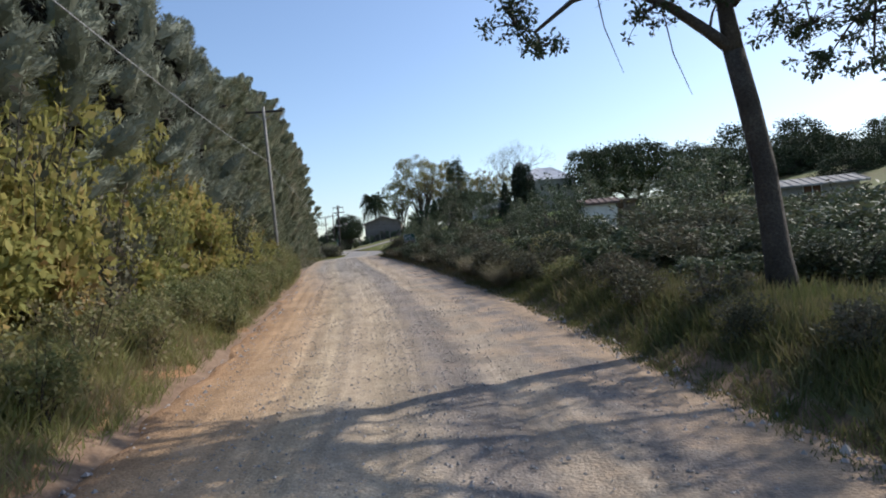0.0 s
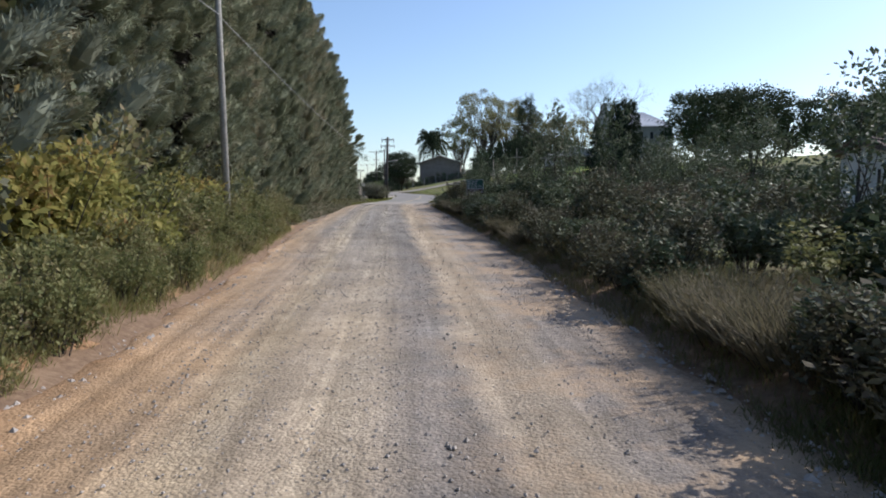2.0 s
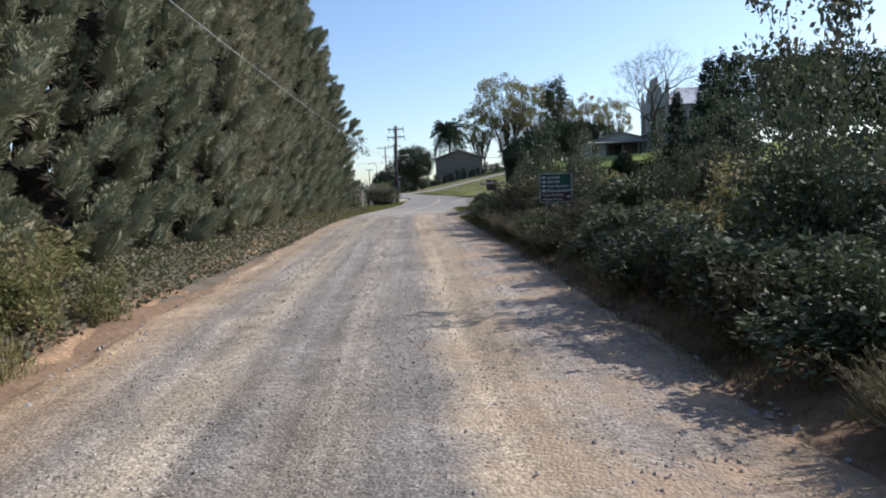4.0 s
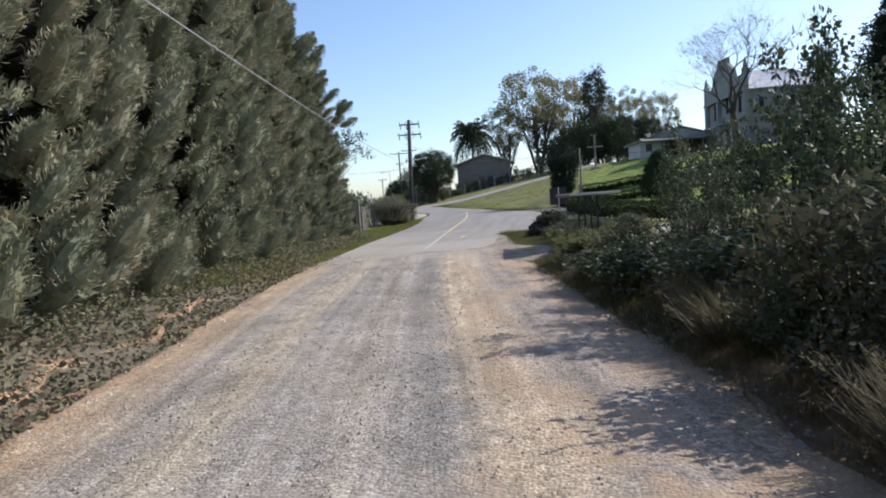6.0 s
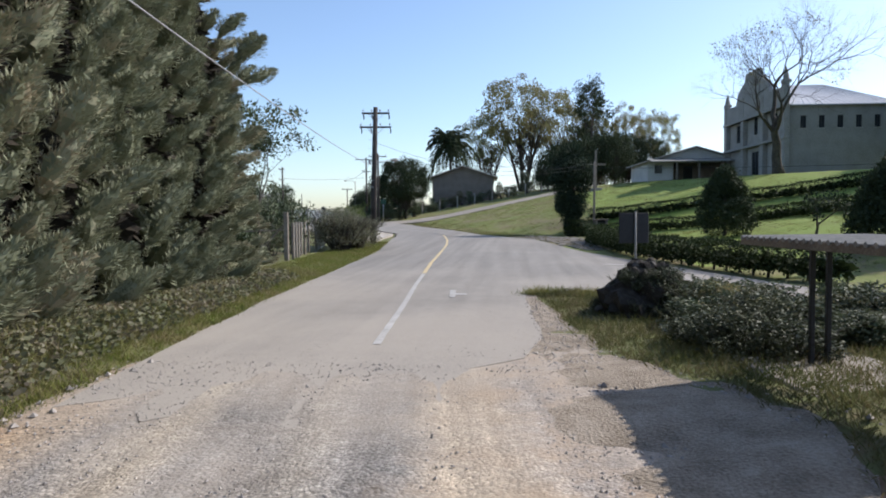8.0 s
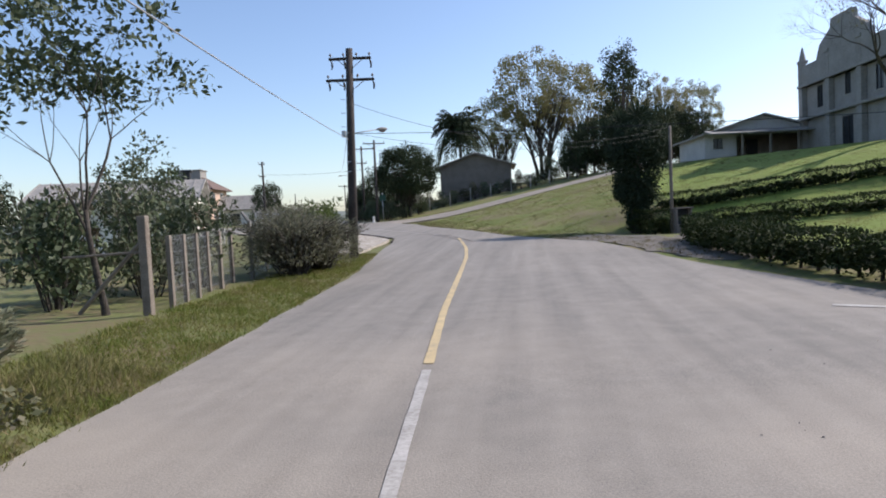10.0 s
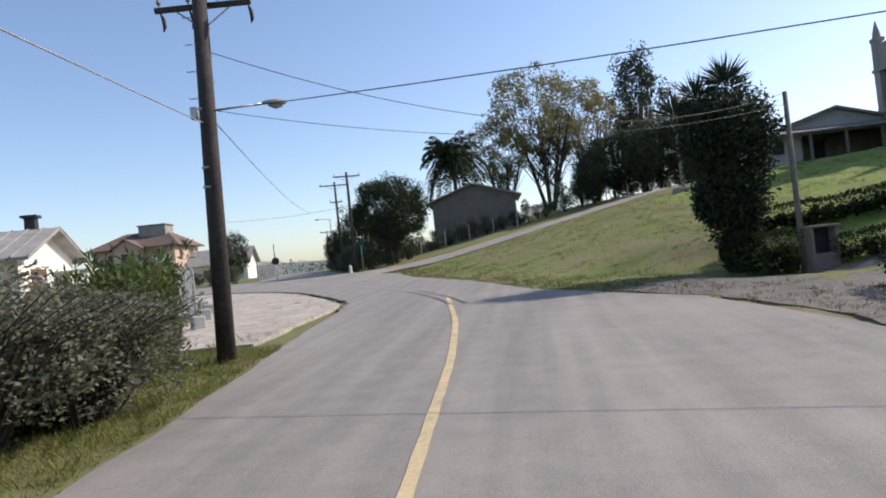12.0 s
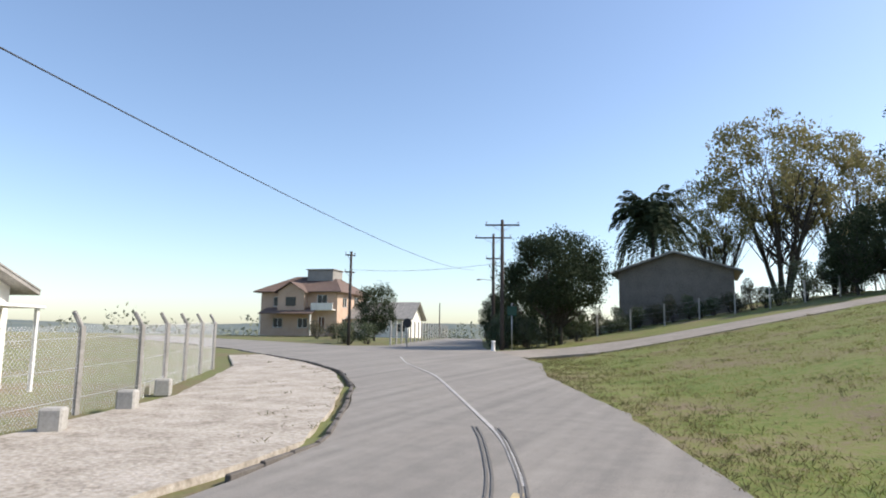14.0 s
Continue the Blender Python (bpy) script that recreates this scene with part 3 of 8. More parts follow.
def blob_leaves(rng, centre, radii, n, size, up=0.15, shell=0.55):
    """Leaves strewn through the outer part of an ellipsoid, facing out of it."""
    w = unit(rng.normal(size=(n, 3)))
    r = shell + (1 - shell) * rng.random((n, 1)) ** 0.6
    r *= 1 + 0.18 * rng.normal(size=(n, 1)) * (rng.random((n, 1)) < 0.25)
    pos = np.asarray(centre) + w * r * np.asarray(radii)
    way = w * 0.55 + rng.normal(size=(n, 3)) * 0.75 + (0, 0, up)
    ln = size * (0.6 + 0.8 * rng.random(n))
    return leaf_quads(pos, way, ln, ln * (0.42 + 0.2 * rng.random(n)), rng, 0.15, w)

# ---- ground ----
def axis(fine0, fine1, step, far):
    inner = list(np.arange(fine0, fine1 + step / 2, step))
    out = [step * 1.5]
    while out[-1] < far:
        out.append(out[-1] * 1.35 + step)
    return np.array([fine0 - d for d in reversed(out)] + inner + [fine1 + d for d in out])


gx, gyy = axis(-95, 60, 0.8, 3500), axis(-25, 215, 0.8, 3500)
GXX, GYY = np.meshgrid(gx, gyy)
gz = land(GXX, GYY)
rng = np.random.default_rng(3)
near = (np.abs(GXX) < 100) & (GYY < 240) & (GYY > -40)
gz += np.where(near, rng.normal(size=gz.shape) * 0.025, 0)
under = ((GYY < 78) & (GXX > xl(GYY) + 0.1) & (GXX < xr(GYY) - 0.1)) | inside(ASPHALT, GXX, GYY) | inside(LANE, GXX, GYY) | inside(SAND, GXX, GYY)
gz = np.where(under, land(GXX, GYY) - np.where(GYY < 78, 0.14, 0.05), gz)
ny, nx = gz.shape
ids = np.arange(ny * nx).reshape(ny, nx)
quads = np.stack([ids[:-1, :-1], ids[:-1, 1:], ids[1:, 1:], ids[1:, :-1]], -1).reshape(-1, 4)
me = bpy.data.meshes.new("ground")
me.from_pydata(np.stack([GXX, GYY, gz], -1).reshape(-1, 3).tolist(), [], quads.tolist())
me.materials.append(M["ground"])
me.materials.append(M["turf"])
me.materials.append(M["soil"])
me.materials.append(M["litter"])
me.materials.append(M["lush_turf"])
cx = (GXX[:-1, :-1] + GXX[1:, 1:]) / 2
cy = (GYY[:-1, :-1] + GYY[1:, 1:]) / 2
lawn_part = ((cx + 12) * 0.925 + (cy - 117.5) * 0.377 > -1.5) & (cy > 86) & (cy < 215) & (cx < 60) & (cx > -26)
clay_part = (cy < 76) & (((cx < xl(cy) + 0.5) & (cx > xl(cy) - np.where(cy > 48, 0.1, 1.3))) | ((cx > xr(cy) - 0.5) & (cx < xr(cy) + 0.9)))
me.polygons.foreach_set("material_index", np.where((cy > 38) & (cy < 78) & (cx < xl(cy) - np.where(cy > 48, 0.1, 0.9)) & (cx > xl(cy) - 4.5), 3, np.where(clay_part, 2, np.where(lawn_part & (cx > -3.8) & (cy < 150) & (cy > 95), 4, np.where(lawn_part, 1, 0)))).astype(np.int32).ravel())
me.polygons.foreach_set("use_smooth", [True] * len(me.polygons))
whole("ground", me, "grassy soil ground of a hilltop village", "ground", kind="structure")

# gravel road, crowned and rutted
rows_y = np.arange(-40, 81.5, 0.3)
cols = np.r_[-0.05, -0.035, -0.02, -0.01, np.linspace(0, 1, 61), 1.01, 1.02, 1.035]
verts, uvs = [], []
for y in rows_y:
    wl, wr = float(xl(y)) - 0.35, float(xr(y)) + 0.35
    wa = wl + 0.14 * math.sin(y * 1.3) + 0.1 * math.sin(y * 3.7 + 1) + 0.12 * noise.noise((0, y * 0.9, 3))
    wb = wr + 0.14 * math.sin(y * 1.1 + 2) + 0.1 * math.sin(y * 2.9) + 0.12 * noise.noise((9, y * 0.9, 3))
    base = float(gy(y))
    fade = float(smooth(74.0, 79.5, y))
    for c in cols:
        rut = -0.03 * sum(math.exp(-((c - q) / 0.035) ** 2) for q in (0.25, 0.44, 0.66))
        edge = -0.10 * max(0, abs(c - 0.5) * 2 - 0.93) / 0.07
        x = wl + (wr - wl) * c + (wa - wl) * max(0, 1 - c / 0.12) + (wb - wr) * max(0, 1 - (1 - c) / 0.12)
        n = noise.noise((c * 18, y * 0.35, 0)) * 0.018 + noise.noise((c * 40, y * 2.1, 5)) * 0.010
        if c < 0.06:
            n += 0.06 * max(0, noise.noise((c * 30, y * 1.7, 8)))
        if c < 0 or c > 1:
            x = wa + c * 17 if c < 0 else wb + (c - 1) * 17
            lip = (0.05 if c < 0 else 0.0) + 0.07 * noise.noise((c * 60, y * 1.4, 4)) - 0.25 * (abs(c - 0.5) > 0.53)
            verts.append((x, y, float(land(x, y)) + lip - 0.2 * fade))
            uvs.append((c, y))
            continue
        over = 0.01 + 0.05 * (1 - (2 * c - 1) ** 2) + rut + edge + n
        thin = 0.055 - 0.055 * float(smooth(74.7, 79.6, y - 1.0 * float(smooth(0.66, 0.95, c)))) + 0.022 * noise.noise((c * 5, y * 0.55, 2)) + n * 0.6 + edge
        verts.append((x, y, base + over * (1 - fade) + thin * fade))
        uvs.append((c, y))
nc = len(cols)
faces = [(i * nc + j, i * nc + j + 1, (i + 1) * nc + j + 1, (i + 1) * nc + j) for i in range(len(rows_y) - 1) for j in range(nc - 1)]
me = bpy.data.meshes.new("gravel_road")
me.from_pydata(verts, [], faces)
lay = me.uv_layers.new(name="UVMap")
loop_v = np.empty(len(me.loops), np.int32)
me.loops.foreach_get("vertex_index", loop_v)
lay.data.foreach_set("uv", np.asarray(uvs, np.float32)[loop_v].ravel())
me.materials.append(M["gravel_road"])
me.polygons.foreach_set("use_smooth", [True] * len(me.polygons))
whole("gravel_road", me, "rutted tan and grey gravel road with reddish soil edges", "road", kind="structure")


def sheet(name, poly, lift, material, thick=0.12, step=2.0):
    """A flat paving laid on the land inside a polygon, with an edge of its own."""
    bm = bmesh.new()
    ring = [bm.verts.new((x, y, 0)) for x, y in poly]
    bmesh.ops.triangulate(bm, faces=[bm.faces.new(ring)])
    ys, xs = [p[1] for p in poly], [p[0] for p in poly]
    for k in np.arange(min(ys) + step, max(ys), step):
        bmesh.ops.bisect_plane(bm, geom=bm.verts[:] + bm.edges[:] + bm.faces[:], plane_co=(0, k, 0), plane_no=(0, 1, 0))
    for k in np.arange(min(xs) + step * 2, max(xs), step * 2):
        bmesh.ops.bisect_plane(bm, geom=bm.verts[:] + bm.edges[:] + bm.faces[:], plane_co=(k, 0, 0), plane_no=(1, 0, 0))
    for p in bm.verts:
        p.co.z = float(land(p.co.x, p.co.y)) + lift
    rim = [e for e in bm.edges if e.is_boundary]
    down = bmesh.ops.extrude_edge_only(bm, edges=rim)
    for p in down["geom"]:
        if isinstance(p, bmesh.types.BMVert):
            p.co.z -= thick
    bmesh.ops.recalc_face_normals(bm, faces=bm.faces[:])
    me = bpy.data.meshes.new(name)
    bm.to_mesh(me)
    bm.free()
    me.materials.append(material)
    return me


def rough(poly, step=0.6, amp=0.1, seed=1.0):
    """The outline of a paving with frayed edges."""
    out = []
    for (x0, y0), (x1, y1) in zip(poly, poly[1:] + poly[:1]):
        n = max(1, int(math.dist((x0, y0), (x1, y1)) / step))
        for i in range(n):
            x, y = x0 + (x1 - x0) * i / n, y0 + (y1 - y0) * i / n
            out.append((x + amp * noise.noise((x * 1.3, y * 1.3, seed)) * 1.6, y + amp * noise.noise((x * 1.3, y * 1.3, seed + 7)) * 1.6))
    return out


whole("road", sheet("road", rough(ASPHALT, 0.9, 0.07), 0.035, M["asphalt"]), "worn grey asphalt road with dusty patches", "road", kind="structure")
whole("dirt_lane", sheet("dirt_lane", LANE, 0.03, M["dirt_lane"]), "pale packed dirt lane climbing beside the lawn", "lane", kind="structure")
whole("pavement", sheet("pavement", rough(SAND, 0.8, 0.05), 0.06, M["sand"]), "pale sandy unpaved sidewalk inside a kerb", "pavement", kind="structure")


def ribbon(name, pts, width, lift, material, label, category="road marking", gaps=0.0):
    """A painted strip along a smooth line on the road."""
    p = np.asarray(pts, float)
    t = np.r_[0, np.cumsum(np.hypot(*np.diff(p, axis=0).T))]
    s = np.arange(0, t[-1], 0.4)
    line = np.stack([np.interp(s, t, p[:, 0]), np.interp(s, t, p[:, 1])], 1)
    for _ in range(6):
        line[1:-1] = (line[:-2] + 2 * line[1:-1] + line[2:]) / 4
    way = unit(np.gradient(line, axis=0))
    side = np.stack([-way[:, 1], way[:, 0]], 1) * width / 2
    side = side * (1 + 0.08 * np.sin(s * 5))[:, None]
    a, b = line + side, line - side
    v = [(x, y, float(land(x, y)) + lift) for q in (a, b) for x, y in q]
    n = len(line)
    f = [(i, i + 1, n + i + 1, n + i) for i in range(n - 1) if not gaps or (i % 7) < 6]
    sh = Shape().add(v, f)
    return whole(name, sh.mesh(name, material), label, category, kind="structure")


LINE = [(-13.0, 79.3), (-13.35, 84), (-13.72, 88), (-14.37, 96.5), (-14.69, 103), (-14.95, 108.3), (-15.4, 113.2), (-16.4, 119.8), (-17.6, 122.6)]
ribbon("centre_line_worn", LINE[:3] + [(-14.02, 92)], 0.125, 0.045, M["road_white"], "dusty worn pale centre line on asphalt")
ribbon("centre_line", [(-14.02, 92)] + LINE[3:8], 0.14, 0.045, M["road_yellow"], "solid yellow centre line on asphalt")
ribbon("centre_line_faded", [(-16.4, 119.8), (-17.6, 122.6), (-20.5, 127.6), (-23.9, 133.4), (-28, 139), (-31, 144)], 0.085, 0.045, M["road_white"], "thin faded white line on asphalt")
for k in (-0.28, -0.2, 0.16, 0.24):
    ribbon("skid_mark", [(-15.7 + k, 117), (-16.6 + k, 119.9), (-17.9 + k, 122.9), (-18.4 + k, 123.8)], 0.035, 0.049, M["skid"], "dark rubber skid mark along the centre line", "skid mark")
sh = Shape()
for x0, y0, x1, y1 in ((-12.49, 85.15, -12.34, 86.75), (-12.34, 85.72, -12.06, 85.98)):
    sh.add([(x - 0.08 * (y - 85.7), y, float(land(x, y)) + 0.046) for x, y in ((x0, y0), (x1, y0), (x1, y1), (x0, y1))], [(0, 1, 2, 3)])
whole("arrow_mark", sh.mesh("arrow_mark", M["road_white"]), "worn white paint mark on the asphalt", "road marking", kind="structure")
ribbon("stop_line", [(-7.38, 95.75), (-6.4, 95.3), (-5.45, 94.55)], 0.2, 0.045, M["road_white"], "worn white line across the side street")
SHOULDER = [(-10.3, 74.2), (-10.9, 76.6), (-10.75, 78.4), (-10.45, 80.0), (-10.55, 82.7), (-10.7, 86.0), (-10.4, 86.0), (-10.1, 84.0), (-9.85, 81.2), (-9.5, 79.2), (-9.1, 78), (-8.5, 76.8), (-8.1, 74.8), (-8.6, 73)]
whole("gravel_shoulder", sheet("gravel_shoulder", rough(SHOULDER, 0.3, 0.16), 0.022, M["gravel_dirt"]), "crumbling gravel shoulder beside the asphalt", "shoulder", kind="structure")
DRIVE = [(-9.3, 113.4), (-8.3, 109.2), (-7.3, 104.6), (-5.2, 104), (-4.4, 110), (-1.5, 116.4), (-2.8, 118.6), (-8.2, 119.4), (-11.2, 116.6)]
whole("gravel_drive", sheet("gravel_drive", rough(DRIVE, 0.5, 0.25), 0.025, M["rubble"]), "rubbly gravel drive beside the street", "drive", kind="structure")


# ---- plants ----
def limbs(rng, base, height, radius, lean=(0, 0), forks=3, depth=3, spread=0.6, k=7, first=0.45, gnarl=0.08):
    """A trunk that forks into tapering limbs. Returns the shape and the tips."""
    sh, tips = Shape(), []

    def grow(p, way, length, r, level):
        pts, rad, q, w = [p], [r], p, way
        steps = 5 if level == 0 else 4
        for i in range(steps):
            w = (w + Vector(rng.normal(size=3)) * gnarl + Vector((0, 0, 0.04))).normalized()
            q = q + w * length / steps
            pts.append(q)
            rad.append(r * (1 - 0.45 * (i + 1) / steps))
        if level == 0:
            rad[0] *= 1.35
        sh.tube(pts, rad, max(4, k - level), caps=level == 0)
        if level >= depth:
            tips.append((q, w))
            return
        n = forks + (rng.random() < 0.4)
        turn = rng.random() * math.tau
        for j in range(n):
            a = turn + math.tau * j / n + rng.normal() * 0.3
            out = w.orthogonal().normalized()
            out.rotate(Matrix.Rotation(a, 3, w))
            s = spread * (0.7 + 0.6 * rng.random())
            at = pts[-1] if j == 0 or level else pts[-1 - int(rng.random() * 2)]
            grow(at, (w + out * s).normalized(), length * (0.62 + 0.2 * rng.random()), rad[-1] * (0.85 if j == 0 else 0.62), level + 1)

    grow(Vector(base), Vector((lean[0], lean[1], 1)).normalized(), height * first, radius, 0)
    return sh, tips


def plume(r, root, way, length, girth, n, leaf):
    """A plump flame-shaped tuft: a lumpy body under fine sprays that lie along it, a few standing off."""
    way = way / np.linalg.norm(way)
    a = unit(np.cross(way, r.normal(size=3)))
    b = np.cross(way, a)
    wave = r.random() * 6

    def at(t, ang, k):
        rim = girth * np.clip(np.sin(np.pi * (0.14 + 0.86 * t)), 0.02, 1) ** 0.8 * (1 + 0.25 * np.sin(ang * 3 + t * 8 + wave)) * k
        rad = np.cos(ang)[:, None] * a + np.sin(ang)[:, None] * b
        return root + way * (t * length)[:, None] + rad * rim[:, None], rad

    K, RN = 7, 4
    ring = np.arange(K) * math.tau / K
    levels = [at(np.full(K, q), ring, 0.66)[0] for q in np.linspace(0.02, 0.98, RN)]
    body = np.concatenate([np.stack([levels[m], np.roll(levels[m], -1, 0), np.roll(levels[m + 1], -1, 0), levels[m + 1]], 1).reshape(-1, 3) for m in range(RN - 1)])
    t = r.random(n) ** 0.75
    ang = r.random(n) * math.tau
    pos, rad = at(t, ang, 0.60 + 0.42 * r.random(n) ** 0.7)
    nor = unit(rad + way * ((t - 0.5) * 1.3)[:, None])
    ln = (leaf * (0.6 + 0.8 * r.random(n)))[:, None]
    off = np.where(r.random((n, 1)) < 0.3, 0.6, 0.2)
    w = unit(way * 0.7 + nor * (off + 0.2) + r.normal(size=(n, 3)) * 0.34 + (0, 0, 0.15))
    side = unit(np.cross(w, nor + r.normal(size=(n, 3)) * 0.2)) * ln * 0.105
    mid = pos + w * ln * 0.45 + nor * ln * 0.05
    return np.concatenate([body, np.stack([pos, mid + side, pos + w * ln, mid - side], 1).reshape(-1, 3)])


def cypress_meshes(seed, material, H=14.0, R=2.1, per=430, step=0.72, taper=7.0, leaf=0.135, arc=1.65, lump=0.50, jut=0.34):
    """A feathery conifer column, full on the side towards +x: crown, trunk and dark inner sprays."""
    r = np.random.default_rng(seed)
    vs = []
    rows = int(H / step)
    for i in range(rows):
        t = (i + 0.3) / rows
        prof = R * max(0.12, (1 - t ** taper)) ** 0.6
        nl = max(3, int(prof * 2 * arc / step * 0.72))
        for j in range(nl):
            a = -arc + 2 * arc * (j + 0.5 * (i % 2) + 0.6 * r.random()) / nl
            h = H * t + r.normal() * 0.22
            depth = noise.noise((math.cos(a) * 1.3 + seed * 7, math.sin(a) * 1.3, h * 0.45))
            s = 0.6 + 0.8 * r.random()
            rad = prof * (0.54 + lump * depth) + jut * r.uniform(-1.0, 1.0) + 0.5 * max(0.0, 1 - h / 3.2)
            turn = a + r.normal() * 0.35
            way = np.array([math.cos(turn), math.sin(turn), 0.7 + 0.8 * r.random()])
            vs.append(plume(r, np.array([math.cos(a) * rad, math.sin(a) * rad, h]), way, 1.3 * s * step, 0.37 * s * step, int(per * s * s), leaf))
    # dark brown sprays deep inside: the shade of the gaps put into their colour
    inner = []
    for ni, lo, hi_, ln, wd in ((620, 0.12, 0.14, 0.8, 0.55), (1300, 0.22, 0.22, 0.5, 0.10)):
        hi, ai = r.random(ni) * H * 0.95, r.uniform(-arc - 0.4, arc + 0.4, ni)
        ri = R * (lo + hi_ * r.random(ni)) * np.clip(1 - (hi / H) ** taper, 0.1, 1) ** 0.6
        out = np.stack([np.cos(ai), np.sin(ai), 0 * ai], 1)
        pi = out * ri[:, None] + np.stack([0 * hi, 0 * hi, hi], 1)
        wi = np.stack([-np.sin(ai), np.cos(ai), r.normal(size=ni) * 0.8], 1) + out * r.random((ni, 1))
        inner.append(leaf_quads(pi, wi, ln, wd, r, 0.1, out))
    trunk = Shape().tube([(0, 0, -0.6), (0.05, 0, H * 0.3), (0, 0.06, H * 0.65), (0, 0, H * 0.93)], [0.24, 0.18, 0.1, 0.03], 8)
    return quad_mesh("cypress_crown", np.concatenate(vs), material), trunk.mesh("cypress_trunk", M["bark"]), quad_mesh("cypress_inner", np.concatenate(inner), M["gap_shade"])


def dome_meshes(seed, material, H=10.0, W=8.0, low=2.0, blobs=46, per=120, leaf=0.24, size=1.0, trunks=1, radius=0.25, bark="bark", hollow=0.45, gaps=0.0, peak=1.0, fan=0.16):
    """A full-crowned tree: leaf clumps over an uneven dome, each borne by a limb from the trunk."""
    r = np.random.default_rng(seed)
    sh, vs = Shape(), []
    cz, hz = (H + low) / 2, (H - low) / 2
    feet = []
    for k in range(trunks):
        a = math.tau * k / trunks + r.random()
        q = 0.0 if trunks == 1 else 0.5 + 0.4 * r.random()
        foot = Vector((math.cos(a) * q * 0.5, math.sin(a) * q * 0.5, -0.3))
        head = Vector((math.cos(a) * q * W * fan, math.sin(a) * q * W * fan, low + (H - low) * 0.45))
        mid = foot.lerp(head, 0.5) + Vector((r.normal() * 0.15, r.normal() * 0.15, 0))
        sh.tube([foot, foot.lerp(mid, 0.5), mid, head], [radius * 1.25, radius, radius * 0.85, radius * 0.5], 8)
        feet.append((foot, mid, head))
    for k in range(blobs):
        u = 1 - 2 * (k + 0.5) / blobs
        a = k * 2.399963 + r.normal() * 0.35
        q = hollow + (1 - hollow) * r.random() ** 0.5
        s_ = math.sqrt(1 - u * u)
        c = Vector((math.cos(a) * s_ * W / 2 * q, math.sin(a) * s_ * W / 2 * q, cz + u * hz * q * (peak if u > 0 else 0.9)))
        c += Vector(r.normal(size=3)) * size * 0.25
        foot, mid, head = feet[k % trunks]
        start = foot.lerp(head, min(0.95, max(0.3, (c.z - low * 0.5) / H * 0.8)))
        bend = start.lerp(c, 0.55) + Vector((0, 0, -0.05 * H * r.random()))
        sh.tube([start, bend, c], [radius * 0.3, radius * 0.17, radius * 0.05], 5, False)
        if r.random() < gaps:
            continue
        z = size * (0.6 + 0.7 * r.random())
        vs.append(blob_leaves(r, c, (z, z, z * 0.8), int(per * (0.6 + 0.8 * r.random())), leaf, 0.1, 0.25))
    return quad_mesh("tree_crown", np.concatenate(vs), material), sh.mesh("tree_trunk", M[bark], True)


def shrub_meshes(seed, material, leaf=0.13, n=2600, blobs=11, up=0.25, ragged=0.5, shoots=9, reach=1.0):
    """A shrub about two metres wide and high: foliage and stems."""
    r = np.random.default_rng(seed)
    vs, stems = [], Shape()
    for i in range(blobs):
        a, q = r.random() * math.tau, math.sqrt(r.random()) * 0.72
        z = 0.35 + r.random() * (1.25 - 0.5 * q) + (ragged * r.random() if r.random() < 0.4 else 0)
        c = (math.cos(a) * q, math.sin(a) * q, z)
        s = 0.26 + 0.26 * r.random()
        vs.append(blob_leaves(r, c, (s, s, s * (0.8 + 0.5 * r.random())), n // blobs, leaf, up, 0.6))
        stems.tube([(c[0] * 0.15, c[1] * 0.15, -0.3), (c[0] * 0.6, c[1] * 0.6, z * 0.55), c], [0.022, 0.016, 0.006], 5)
    # long shoots that stand out of the outline
    for _ in range(shoots):
        a, q = r.random() * math.tau, 0.3 + 0.5 * r.random()
        p0 = Vector((math.cos(a) * q, math.sin(a) * q, 1.0 + 0.3 * r.random()))
        p1 = p0 + Vector((math.cos(a) * 0.3 * reach, math.sin(a) * 0.3 * reach, (0.45 + 0.35 * r.random()) / reach ** 2))
        stems.tube([(0, 0, -0.3), p0 * 0.8, p0, p1], [0.014, 0.01, 0.008, 0.003], 4)
        t = r.random((22, 1))
        pos = np.asarray(p0) * (1 - t) + np.asarray(p1) * t
        ln = leaf * (0.6 + 0.5 * r.random(22))
        vs.append(leaf_quads(pos, r.normal(size=(22, 3)) + (0, 0, 0.5), ln, ln * 0.42, r))
    return quad_mesh("shrub_foliage", np.concatenate(vs), material), stems.mesh("shrub_stems", M["bark"])


def tuft_meshes(seed, material, n=1500):
    """A bushy tuft of soft plume grass about two metres wide and high: arching blades with feathery heads, and stalks."""
    r = np.random.default_rng(seed)
    a, q = r.random(n) * math.tau, np.sqrt(r.random(n)) * 0.62
    out = np.stack([np.cos(a), np.sin(a), 0 * a], 1)
    foot = out * q[:, None] + (0, 0, 0.0)
    lean = 0.25 + 0.5 * q + 0.25 * r.random(n)
    way = unit(out * lean[:, None] + (0, 0, 1) + r.normal(size=(n, 3)) * 0.18)
    ln = 0.75 + 0.75 * r.random(n)
    v = [leaf_quads(foot, way, ln, 0.022, r, 0.22)]
    stalks = Shape()
    for k in range(70):
        p = foot[k] + way[k] * ln[k] * 0.7
        tip = foot[k] + way[k] * ln[k] * 1.2 + out[k] * 0.15
        stalks.tube([foot[k] - (0, 0, 0.2), p, tip], [0.006, 0.005, 0.002], 4, False)
        u = r.random((26, 1))
        v.append(leaf_quads(p * (1 - u) + tip * u, way[k] + r.normal(size=(26, 3)) * 0.55, 0.10, 0.016, r))
    return quad_mesh("tuft_blades", np.concatenate(v), material), stalks.mesh("tuft_stalks", M["bark"])


